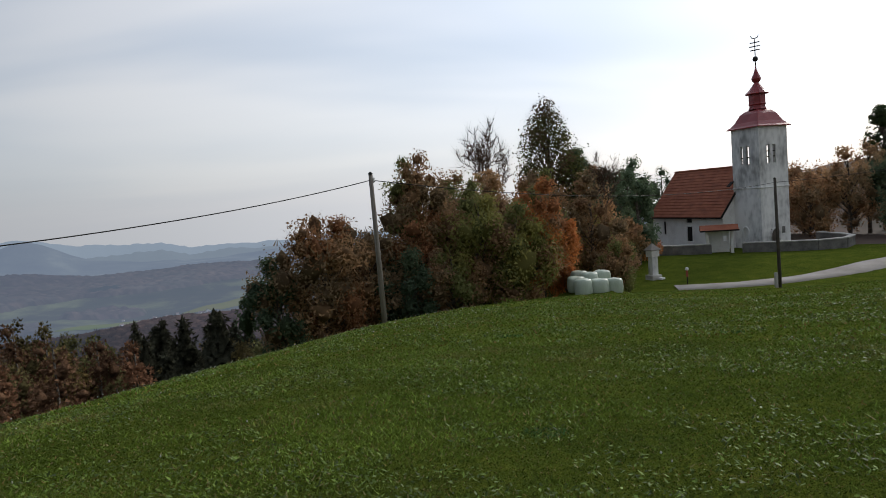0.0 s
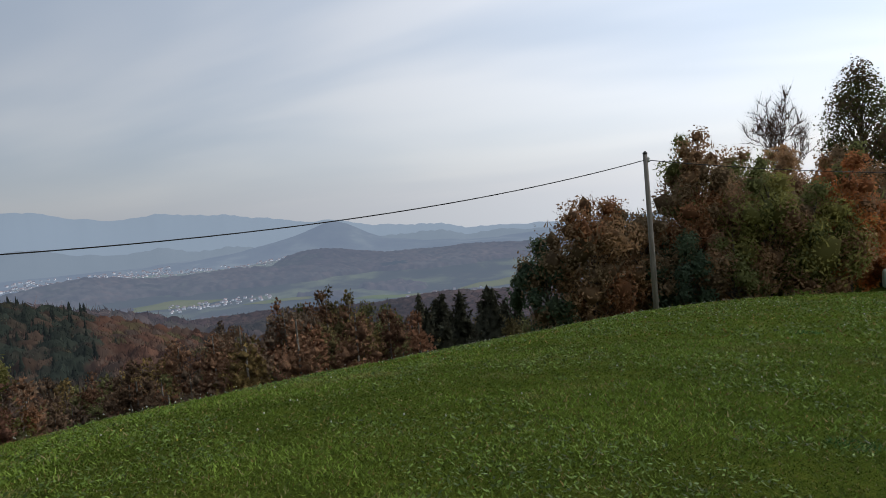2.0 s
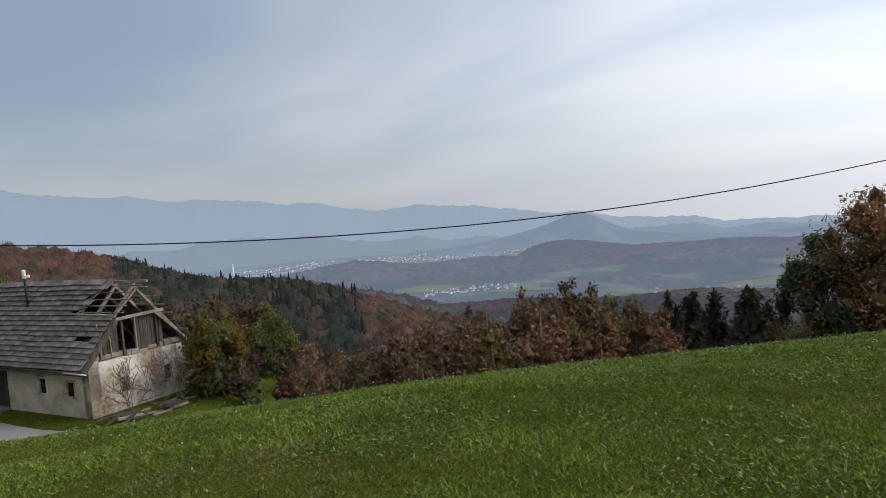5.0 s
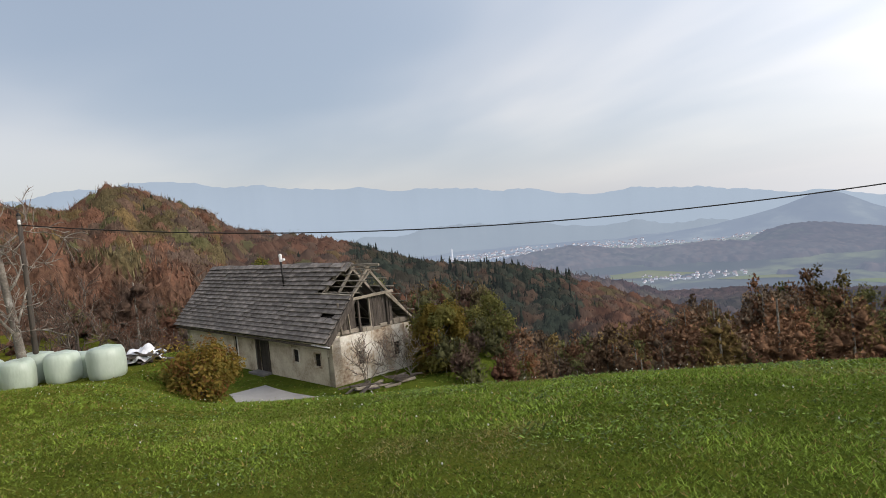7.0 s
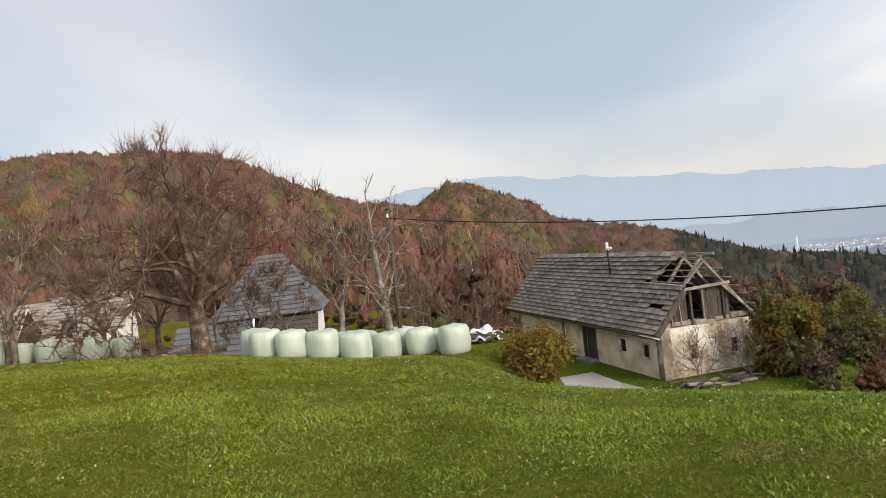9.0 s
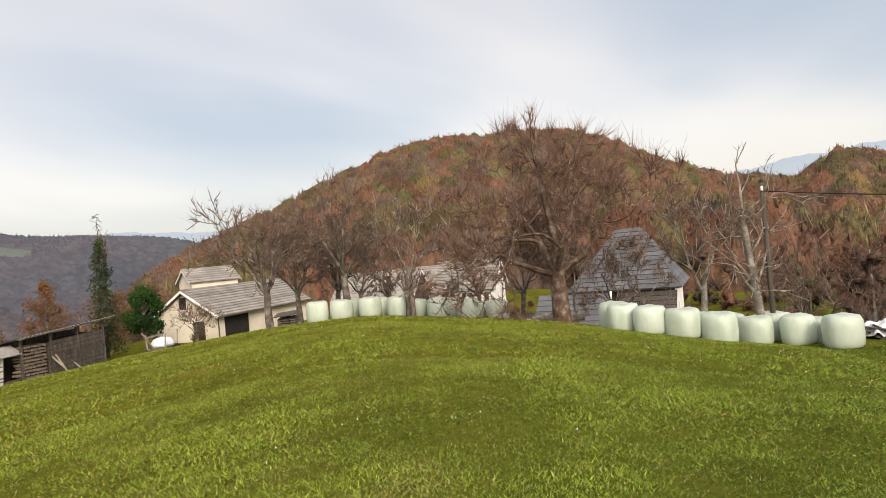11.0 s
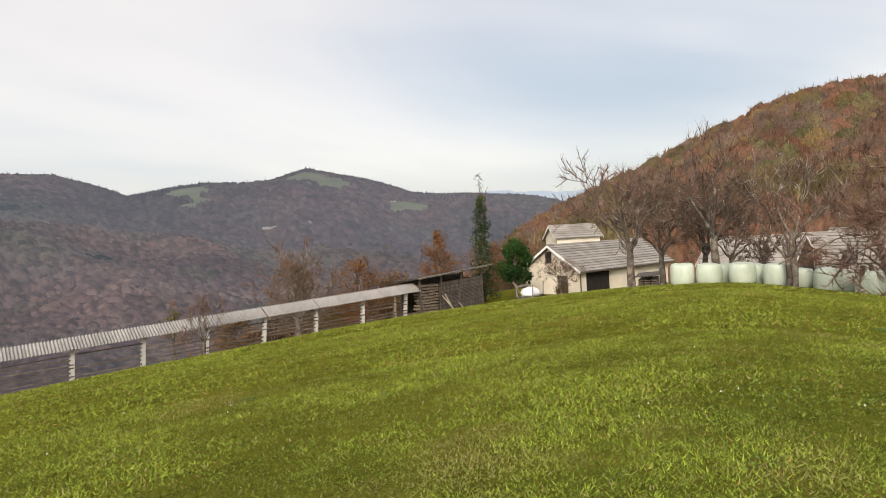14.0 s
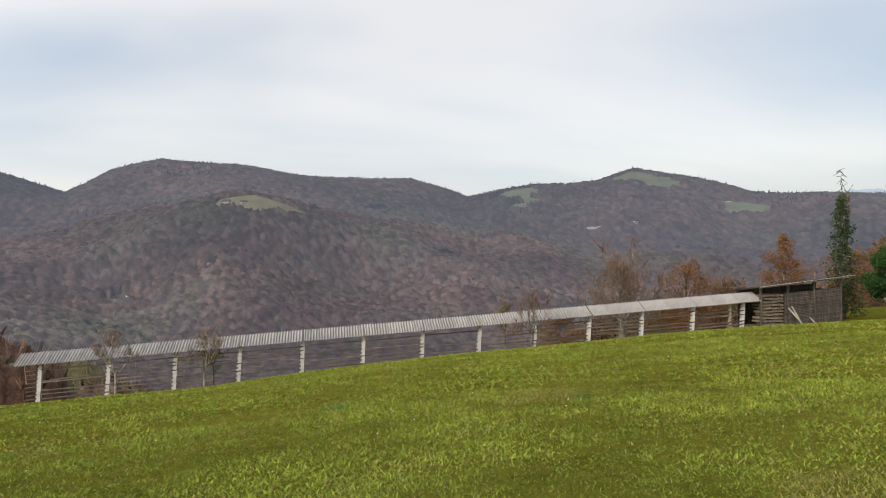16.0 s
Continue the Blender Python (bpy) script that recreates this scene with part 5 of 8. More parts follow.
def gabled(name, m, L, W, H, R, wall, roof, label, over=0.35, rows=11, front=(), side=(), group=""):
    """A gabled building: x along the ridge, y from the front eave to the back."""
    h = thing(name, m, label, "house", group)
    part("wall", wall_geo(L, H + 1.0, 0.35, [(o[0], o[1], o[2] + 1, o[3] + 1) for o in front]), wall, h, place=pose(0, 0, -1))
    part("wall", wall_geo(L, H + 1.0, 0.35), wall, h, place=pose(0, W - 0.35, -1))
    for x, ops in ((0.35, side), (L, ())):
        part("wall", wall_geo(W - 0.7, H + 1.0, 0.35, [(o[0], o[1], o[2] + 1, o[3] + 1) for o in ops if o[3] < H], "y"), wall, h, place=pose(x, 0.35, -1))
        part("gable", Geo().prism([(0.0, H), (W, H), (W / 2, R - 0.12)], x - 0.35, x), wall, h)
    k = (R - H) / (W / 2)
    for back in (False, True):
        ye = W + over if back else -over
        ze = H - over * k + 0.05
        coursed_roof(h, (-over, ye, ze), (L + over, ye, ze), (L + over, W / 2, R + 0.05), (-over, W / 2, R + 0.05), rows, roof, "overlapping roof courses")
        for x in (-over + 0.02, L + over - 0.02):
            part("verge_board", Geo().beam((x, ye, ze - 0.06), (x, W / 2, R - 0.04), 0.05, 0.18), M_WHITE, h)
    part("ridge", Geo().tube([(-over, W / 2, R + 0.08), (L + over, W / 2, R + 0.08)], [0.12, 0.12], 8), roof, h)
    for i, (x0, x1, z0, z1) in enumerate(front):
        w = part("window", Geo().box(((x0 + x1) / 2, 0.12, (z0 + z1) / 2), (x1 - x0, 0.03, z1 - z0)), M_GLASS, h, "dark window")
        f = Geo()
        for xx in (x0 + 0.04, x1 - 0.04, (x0 + x1) / 2):
            f.box((xx, 0.085, (z0 + z1) / 2), (0.07, 0.05, z1 - z0))
        f.box(((x0 + x1) / 2, 0.085, z1 - 0.04), (x1 - x0, 0.05, 0.07)).box(((x0 + x1) / 2, 0.085, z0 + 0.04), (x1 - x0, 0.05, 0.07))
        part("frame", f, M_OLDWOOD, w)
        part("sill", Geo().box(((x0 + x1) / 2, -0.04, z0 - 0.04), (x1 - x0 + 0.2, 0.16, 0.07)), M_WHITE, w)
    return h


def build_garage_house():
    # front eave corner, ridge running back to the right
    ang = math.degrees(math.atan2(-0.216, -0.976))
    m = Matrix.Translation((-41.3 - 0.976 * 2.3, -52.4 - 0.216 * 2.3, -5.15)) @ Matrix.Rotation(radians(ang), 4, "Z") @ Matrix.Diagonal((1, 1, 1, 1))
    L, W, H, R = 16.7, 7.2, 2.75, 5.1
    h = thing("garage_house", m, "cream rendered farm building with a pale tile roof and garage", "house")
    # local y is left of the ridge direction, so the front wall is the one at y = 0 and the gable is at x = 0
    s = 1
    fr = wall_geo(L, H + 1, 0.3, [(1.1, 5.3, 1.0, 3.35)])
    part("wall", fr, M_CREAM, h, "cream rendered wall", place=pose(0, -0.3, -1))
    part("wall", wall_geo(L, H + 1, 0.3), M_CREAM, h, place=pose(0, W - 0.6, -1))
    part("wall", wall_geo(W - 0.9, H + 1, 0.3, [(1.2, 2.2, 1.0, 3.05)], "y"), M_CREAM, h, place=pose(0.3, 0.0, -1))
    part("wall", wall_geo(W - 0.9, H + 1, 0.3, axis="y"), M_CREAM, h, place=pose(L, 0.0, -1))
    for x in (0.0, L - 0.3):
        part("gable", Geo().prism([(-0.3, H), (W - 0.3, H), (W / 2 - 0.3, R - 0.15)], x, x + 0.3), M_CREAM, h)
    part("garage_door", Geo().box((3.2, -0.10, 1.15), (4.2, 0.05, 2.4)), M_DARK, h, "dark brown garage door")
    d = part("door", Geo().box((0.16, 1.7, 1.0), (0.06, 1.0, 2.05)), M_DOOR, h, "dark side door")
    part("window", Geo().box((-0.02, 3.6, 3.9), (0.05, 0.8, 1.2)), M_DARK, h, "dark gable window")
    part("door_track", Geo().box((3.2, -0.42, 2.50), (4.6, 0.12, 0.14)), M_DARK, h)
    part("downpipe", Geo().tube([(0.05, -0.48, 2.55), (0.05, -0.40, 2.3), (0.05, -0.40, -0.6)], [0.06, 0.06, 0.06], 8), M_OLDWOOD, h, "brown downpipe")
    k = (R - H) / (W / 2)
    ov = 0.55
    for back in (False, True):
        ye = (W - 0.3 + ov) if back else (-0.3 - ov)
        ze = H - ov * k + 0.06
        ym = W / 2 - 0.3
        coursed_roof(h, (-ov, ye, ze), (L + ov, ye, ze), (L + ov, ym, R + 0.06), (-ov, ym, R + 0.06), 11, M_GREYROOF, "pale grey tile slope", 0.11)
        part("verge_board", Geo().beam((-ov - 0.02, ye, ze - 0.05), (-ov - 0.02, ym, R), 0.06, 0.22), M_WHITE, h, "white verge board")
    part("gutter", Geo().tube([(-ov, -0.3 - ov - 0.05, H - ov * k), (L + ov, -0.3 - ov - 0.05, H - ov * k)], [0.08, 0.08], 8), M_OLDWOOD, h, "brown gutter")
    part("ridge", Geo().tube([(-ov, W / 2 - 0.3, R + 0.1), (L + ov, W / 2 - 0.3, R + 0.1)], [0.13, 0.13], 8), M_GREYROOF, h)


build_garage_house()
gabled("block_building", pose(-49.9, -63.9, -4.6, 0, 0, 158), 5.35, 5.0, 5.35, 6.7, M_CREAM, M_GREYROOF, "plain pale block building behind the garage", rows=6)
wh = gabled("white_house", pose(-54.02, -33.93, -5.2, 0, 0, 104), 5.7, 5.5, 3.15, 5.6, M_WHITE, M_GREYROOF, "white two-storey farmhouse with small dark windows", rows=10,
            front=[(0.55, 0.95, 1.75, 2.7), (1.45, 1.85, 1.75, 2.7), (2.6, 3.0, 1.75, 2.7), (3.25, 3.6, 1.65, 2.7), (4.75, 5.2, 1.45, 2.65)])
bal = part("balcony", Geo().box((2.75, -0.35, 0.6), (2.1, 0.7, 0.08)), M_OLDWOOD, wh, "dark wooden balcony")
for k in range(8):
    part("baluster", Geo().box((1.8 + 0.27 * k, -0.66, 1.0), (0.16, 0.04, 0.75)), M_OLDWOOD, bal)
part("rail", Geo().box((2.75, -0.66, 1.41), (2.15, 0.07, 0.07)), M_OLDWOOD, bal)
red = gabled("red_window_house", pose(-58.4, -39.6, -5.4, 0, 0, 121), 2.7, 4.0, 4.2, 5.4, M_WHITE, M_GREYROOF, "white house with red brick lattice panels", rows=6)
for k in range(3):
    x = 0.5 + 0.82 * k
    p = part("lattice_panel", Geo().box((x, -0.05, 3.1), (0.56, 0.10, 1.15)), M_REDWIN, red, "red brick lattice panel")
    for z in (2.8, 3.1, 3.4):
        part("bar", Geo().box((x, -0.12, z), (0.56, 0.04, 0.06)), M_WHITE, p)
gabled("grey_barn", pose(-50.7, -43.7, -5.2, 0, 0, 106), 8.0, 6.0, 3.0, 5.2, M_OLDWOOD, M_GREYROOF, "low barn with a light grey sheet roof", rows=4)


def build_hipped_barn():
    b = thing("hipped_barn", pose(-44.9, -16.6, -5.2, 0, 0, 97), "old barn with a steep dark slate half-hipped roof", "barn")
    L, W, H, R = 6.6, 7.5, 3.4, 7.3
    part("wall", wall_geo(L, H + 1.2, 0.4), M_OLDWOOD, b, place=pose(0, 0, -1.2))
    part("wall", wall_geo(L, H + 1.2, 0.4), M_OLDWOOD, b, place=pose(0, W - 0.4, -1.2))
    part("wall", wall_geo(W - 0.8, H + 1.2, 0.4, axis="y"), M_WHITE, b, place=pose(0.4, 0.4, -1.2))
    part("wall", wall_geo(W - 0.8, H + 1.2, 0.4, [(2.0, 3.0, 2.0, 3.0)], "y"), M_WHITE, b, "white rendered end wall", place=pose(L, 0.4, -1.2))
    e = 0.5
    A, B, C, D = (-e, -e, H - 0.3), (L + e, -e, H - 0.3), (L + e, W + e, H - 0.3), (-e, W + e, H - 0.3)
    P, Q = (2.6, W / 2, R), (L - 2.3, W / 2, R)
    for a, b_, c, d, label in ((A, B, Q, P, "dark slate slope"), (C, D, P, Q, "dark slate slope"), (B, C, Q, Q, "dark slate hip"), (D, A, P, P, "dark slate hip")):
        coursed_roof(b, a, b_, c, d, 14, M_DARKROOF, label, 0.08)
    coursed_roof(b, (-2.6, -3.6, 0.3), (2.4, -3.6, 0.3), (2.4, -0.3, 3.0), (-2.6, -0.3, 3.0), 8, M_DARKROOF, "low dark lean-to roof", 0.07)
    coursed_roof(b, (3.0, -2.4, 1.5), (L + 0.2, -2.4, 1.5), (L + 0.2, -0.3, 2.9), (3.0, -0.3, 2.9), 5, M_OLDWOOD, "brown board lean-to roof", 0.06)
    part("lean_to_wall", Geo().box((-0.1, -3.2, -0.3), (4.6, 0.15, 1.5)), M_OLDWOOD, b, "dark board wall")
    part("lean_to_wall", Geo().box((L - 1.9, -2.0, 0.3), (3.6, 0.15, 2.4)), M_WHITE, b, "white rendered lean-to wall")
    part("barge_board", Geo().beam((2.5, -3.8, 0.3), (2.5, -0.4, 3.05), 0.12, 0.16), M_WHITE, b, "pale barge board")


build_hipped_barn()


def build_log_pile():
    """Planks and logs stacked beside the garage building."""
    s = thing("plank_stack", pose(-41.5, -41.2, gz(-41.5, -41.2), 0, 0, 40), "stack of sawn planks under a rough board roof", "wood stack")
    rng = random.Random(2)
    for j in range(9):
        for i in range(3):
            part("plank", Geo().box((rng.uniform(-0.1, 0.1), -0.5 + 0.5 * i, 0.15 + 0.19 * j), (4.2, 0.42, 0.10)), M_STACK, s)
    part("roof", Geo().box((0, 0, 2.05), (4.8, 2.0, 0.07), (0.08, 0, 0)), M_OLDWOOD, s, "rough board cover", bevel=0.01)
    part("sheet", Geo().box((-0.6, -0.78, 0.7), (2.4, 0.05, 0.6), (0.1, 0, 0)), M_WHITE, s, "white board leaning in front", bevel=0.01)


build_log_pile()


def build_cart():
    x, y = -35.3, -49.6
    c = thing("hay_cart", pose(x, y, gz(x, y), 0, 0, 35), "old wooden cart with a white cover", "cart")
    part("bed", Geo().box((0, 0, 0.75), (3.2, 1.5, 0.16)), M_OLDWOOD, c, bevel=0.01)
    for sx in (-1.1, 1.1):
        for sy in (-0.85, 0.85):
            w = part("wheel", Geo().tube([(sx, sy - 0.06, 0.42), (sx, sy + 0.06, 0.42)], [0.42, 0.42], 16), M_DARK, c)
            part("hub", Geo().tube([(sx, sy - 0.09, 0.42), (sx, sy + 0.09, 0.42)], [0.12, 0.12], 10), M_IRON, w)
    for sx in (-1.5, 1.5):
        part("stake", Geo().beam((sx, -0.7, 0.8), (sx, -0.8, 2.0), 0.1, 0.1), M_RAFTER, c, bevel=0.008)
        part("stake", Geo().beam((sx, 0.7, 0.8), (sx, 0.8, 2.0), 0.1, 0.1), M_RAFTER, c, bevel=0.008)
    part("rail", Geo().beam((-1.6, -0.75, 1.7), (1.6, -0.75, 1.75), 0.06, 0.14), M_RAFTER, c)
    part("shaft", Geo().beam((1.5, -0.2, 0.8), (3.0, -0.5, 2.3), 0.1, 0.1), M_RAFTER, c)
    part("cover", Geo().lathe([(0.9, 0.85), (0.95, 1.1), (0.7, 1.45), (0.2, 1.6)], 14), M_TARP, c, "white sagging cover", smooth=True)


build_cart()


def build_debris():
    """The pile under a white sheet beside the bales, and broken timber below the gable."""
    rng = random.Random(6)
    x, y = -30.2, 0.75
    t = thing("rubble_heap", pose(x, y, gz(x, y), 0, 0, 85), "heap of old boards under a crumpled white sheet", "heap")
    for k in range(26):
        part("board", Geo().beam((rng.uniform(-1.1, 1.1), rng.uniform(-0.7, 0.7), rng.uniform(0.0, 0.45)), (rng.uniform(-1.3, 1.3), rng.uniform(-0.8, 0.8), rng.uniform(0.0, 0.55)), 0.18, 0.06), M_OLDWOOD, t)
    g = Geo()
    n = 16
    P = {}
    for i in range(n + 1):
        for j in range(n + 1):
            u, v = (i / n - 0.5) * 2, (j / n - 0.5) * 2
            z = 0.62 - 0.36 * (u * u + v * v) ** 0.9 + 0.11 * math.sin(7 * u + 2 * v) + 0.08 * math.sin(9 * v - 4 * u) + 0.05 * math.sin(15 * u * v + 3)
            P[i, j] = (u * 0.78 + 0.1 * math.sin(5 * v), v * 0.62 + 0.08 * math.sin(6 * u), max(z, 0.12))
    for i in range(n):
        for j in range(n):
            g.quad(P[i, j], P[i + 1, j], P[i + 1, j + 1], P[i, j + 1])
    sh = part("sheet", g, M_TARP, t, "crumpled white plastic sheet", smooth=True, weld=True)
    x, y = -28.7, 10.2
    t = thing("broken_timber", pose(x, y, gz(x, y), 0, 0, 16), "fallen roof timber and boards lying at the gable", "timber heap")
    for k in range(22):
        a = rng.uniform(-0.9, 0.9)
        c = Vector((rng.uniform(-0.8, 0.7), rng.uniform(-1.2, 2.4), rng.uniform(0.03, 0.35)))
        d = Vector((math.sin(a) * 0.5, math.cos(a), rng.uniform(-0.12, 0.2))) * rng.uniform(0.3, 0.7)
        part("plank", Geo().beam(c - d, c + d, rng.uniform(0.07, 0.2), rng.uniform(0.04, 0.1)), M_OLDWOOD if k % 3 else M_RAFTER, t)

build_debris()

solid("felled_log", Geo().tube([(-1.7, 0, 0.22), (0, 0.03, 0.24), (1.7, 0, 0.2)], [0.22, 0.24, 0.2], 12), M_BARKPALE, pose(-33.4, -13.9, gz(-33.4, -13.9), 0, 0, 100), "pale felled trunk lying under the old tree", "log", smooth=True)
solid("brush_heap", Geo().beam((0, 0, 0.02), (0.5, 0.1, 0.22), 0.06, 0.05).beam((0.1, 0.2, 0.03), (0.45, -0.2, 0.15), 0.05, 0.05).beam((0.3, -0.1, 0.04), (0.2, 0.3, 0.26), 0.05, 0.04), M_RAFTER,
      pose(-27.6, -12.4, gz(-27.6, -12.4)), "small heap of pale cut branches on the grass", "branches")
earth = Geo()
for i in range(14):
    for j in range(5):
        q = []
        for a, b in ((i, j), (i + 1, j), (i + 1, j + 1), (i, j + 1)):
            u, v = a / 14, b / 5
            x, y = -30.3 - 2.6 * v + 0.4 * math.sin(a), -10.6 - 6.0 * u
            edge = min(u, 1 - u, v, 1 - v)
            q.append((x, y, gz(x, y) + (0.05 + 0.03 * math.sin(a * 2.1 + b) if edge > 0.01 else -0.06)))
        earth.quad(*q)
tagged(new("earth_patch", mesh_of("earth_patch", earth, M_EARTH, weld=True, smooth=True)), "bare brown trodden earth under the old trees", "ground", kind="structure")


# ------------------------------------------------------------------ trees
def tubes_mesh(segs, mat, name, sides):
    """Tapered bars from rows of x0 y0 z0 x1 y1 z1 r0 r1."""
    s = np.asarray(segs, float)
    a, b = s[:, :3], s[:, 3:6]
    d = b - a
    d /= np.maximum(np.linalg.norm(d, axis=1, keepdims=True), 1e-6)
    ref = np.where(np.abs(d[:, 2:3]) > 0.9, np.array([[1.0, 0, 0]]), np.array([[0, 0, 1.0]]))
    u = np.cross(d, ref)
    u /= np.linalg.norm(u, axis=1, keepdims=True)
    v = np.cross(d, u)
    ang = 2 * math.pi * np.arange(sides) / sides
    ring = u[:, None] * np.cos(ang)[None, :, None] + v[:, None] * np.sin(ang)[None, :, None]
    V = np.concatenate([a[:, None] + ring * s[:, 6, None, None], b[:, None] + ring * s[:, 7, None, None]], 1).reshape(-1, 3)
    base = np.arange(len(s))[:, None] * (2 * sides)
    j = np.arange(sides)
    F = np.stack([base + j, base + (j + 1) % sides, base + sides + (j + 1) % sides, base + sides + j], -1).reshape(-1, 4)
    return fast_mesh(name, V, F, (mat,), smooth=sides > 4)


def grow(rng, start, way, length, radius, level, deep, out, gnarl=0.35, rise=0.15, kids=(3, 5), shrink=(0.55, 0.8), pieces=4, spread=0.9):
    """One limb as a chain of pieces, then its side limbs."""
    p, d = np.array(start, float), np.array(way, float)
    d /= np.linalg.norm(d)
    stops = []
    step = length / pieces
    for i in range(pieces):
        d = d + rng.normal(0, gnarl, 3) * 0.5 + np.array([0, 0, rise * 0.4])
        d /= np.linalg.norm(d)
        q = p + d * step
        r0, r1 = radius * (1 - 0.62 * i / pieces), radius * (1 - 0.62 * (i + 1) / pieces)
        out[level].append((*p, *q, r0, r1))
        p = q
        stops.append((p, d, r1))
    if level + 1 >= deep:
        return
    for k in range(rng.randint(kids[0], kids[1] + 1)):
        i = len(stops) - 1 if k == 0 else rng.randint(max(0, pieces // 3), pieces)
        q, dd, r = stops[i]
        side = rng.normal(0, 1, 3)
        side -= dd * (side @ dd)
        side /= np.linalg.norm(side) + 1e-6
        nd = dd * (1 - 0.35 * spread) + side * spread * rng.uniform(0.5, 1.1)
        grow(rng, q, nd, length * rng.uniform(*shrink), r * rng.uniform(0.6, 0.85), level + 1, deep, out, gnarl, rise, kids, shrink, pieces, spread)


def bare_tree(seed, height, trunk, radius, label, bark, deep=6, lean=(0, 0), limbs=5, spread=0.9, gnarl=0.4, rise=0.15, twig=1.0, kids=(3, 4), leader=False, group="", drop=0.25, rep=3, width=0.0):
    rng = np.random.RandomState(seed)
    out = {i: [] for i in range(deep)}
    p = np.array([0, 0, -0.3])
    d = np.array([lean[0], lean[1], 1.0])
    d /= np.linalg.norm(d)
    n = 5
    r = radius
    for i in range(n):
        q = p + d * (trunk + 0.3) / n
        r1 = radius * (1.25 - 0.45 * (i + 1) / n) if i else radius * 1.12
        out[0].append((*p, *q, radius * (1.55 if i == 0 else 1.25 - 0.45 * i / n), r1))
        d = d + rng.normal(0, 0.05, 3)
        d /= np.linalg.norm(d)
        p, r = q, r1
    rest = height - trunk
    t = tagged(new("bare_tree"), label, "tree", group)
    tr = new("trunk", tubes_mesh(out[0], bark, "trunk", 8))
    tr.parent = t
    last = deep - 1
    ends, grown = [], []
    for k in range(limbs + (1 if leader else 0)):
        one = {i: [] for i in range(deep)}
        if k < limbs:
            a = 2 * math.pi * (k + rng.uniform(-0.25, 0.25)) / limbs
            tilt = rng.uniform(0.55, 1.1) * spread
            way = np.array([math.cos(a) * tilt, math.sin(a) * tilt, 1.0])
            grow(rng, p - d * rng.uniform(0, trunk * drop), way, rest * rng.uniform(0.42, 0.56), r * rng.uniform(0.5, 0.72), 1, last, one, gnarl, rise, kids, (0.52, 0.76), 4, 0.9)
        else:
            grow(rng, p, (0.05, 0, 1), rest * 0.66, r * 0.75, 1, last - 1, one, gnarl * 0.4, 0.3, (kids[0], kids[1] + 1), (0.34, 0.50), 6, 0.8)
        grown.append(one)
    # keep the crown to the height of the tree
    peak = max(s[5] for one in grown for row in one.values() for s in row)
    f = min(1.25, (rest * 0.95) / (peak - trunk))
    wide = np.percentile([math.hypot(s[3], s[4]) for one in grown for row in one.values() for s in row], 95)
    g = min(1.0, width / 2 / wide) if width else 1.0
    fit = lambda s: (s[0] * g, s[1] * g, trunk + (s[2] - trunk) * f, s[3] * g, s[4] * g, trunk + (s[5] - trunk) * f, s[6], s[7])
    for one in grown:
        one = {i: [fit(s) for s in row] for i, row in one.items()}
        segs = [(*s[:6], max(s[6], 0.019 * twig), max(s[7], 0.014 * twig)) for i in range(1, last) for s in one[i]]
        limb = new("limb", tubes_mesh(segs, bark, "limb", 4))
        limb.parent = t
        ends += one[last - 1] + one[last - 2][::2]
    # fine twigs as slivers round the outer boughs
    ends = np.array(ends)
    e = np.repeat(ends, rep, 0)
    n = len(e)
    f = rng.uniform(0, 1, (n, 1))
    c = e[:, :3] * (1 - f) + e[:, 3:6] * f
    way = e[:, 3:6] - e[:, :3]
    way /= np.linalg.norm(way, axis=1, keepdims=True) + 1e-6
    way = way * 0.7 + rng.normal(0, 0.5, (n, 3)) + np.array([0, 0, 0.36])
    ln = rest * rng.uniform(0.03, 0.095, (n, 1))
    side = np.cross(way, rng.normal(0, 1, (n, 3)))
    side /= np.linalg.norm(side, axis=1, keepdims=True) + 1e-6
    w = 0.0105 * twig * rng.uniform(0.7, 1.3, (n, 1))
    V = np.stack([c - side * w, c + side * w, c + way * ln], 1).reshape(-1, 3)
    tw = new("twig_mass", fast_mesh("twig_mass", V, np.arange(3 * n).reshape(n, 3), (M_TWIG,)))
    tw.parent = t
    tagged(tw, "fine reddish brown twigs", kind="stuff")
    return t


OLD = "gnarled leafless orchard tree with mossy bark on the meadow edge"
variants = [bare_tree(11, 7.0, 1.9, 0.19, OLD, M_BARK, limbs=7, width=6.4, group="orchard trees"), bare_tree(12, 7.2, 2.1, 0.18, OLD, M_BARK, limbs=6, width=5.8, spread=0.7, group="orchard trees"),
            bare_tree(13, 5.6, 1.5, 0.15, OLD, M_BARK, limbs=5, width=5.0, spread=1.1, rise=0.05, group="orchard trees"), bare_tree(14, 6.4, 2.4, 0.13, OLD, M_BARKPALE, limbs=4, width=4.4, spread=0.6, group="orchard trees")]
SPOTS = [(0, -25.9, -27.2, 1.0, 20), (1, -28.4, -23.75, 1.02, 130), (2, -32.5, -25.9, 0.95, 200), (3, -30.05, -20.6, 1.0, 60), (2, -33.7, -18.5, 0.9, 10), (0, -32.9, -15.3, 0.72, 250), (3, -35.0, -13.1, 0.72, 300),
         (1, -30.7, -29.5, 0.9, 75), (0, -33.4, -28.6, 0.92, 330), (2, -35.8, -26.4, 0.9, 110), (3, -30.7, -5.75, 1.0, 200), (2, -32.0, -10.2, 0.72, 20), (3, -34.3, -9.3, 0.7, 95), (2, -29.2, -20.3, 0.85, 280),
         (1, -36.2, -2.0, 0.85, 160), (2, -35.4, 0.6, 0.8, 40)]
used = set()
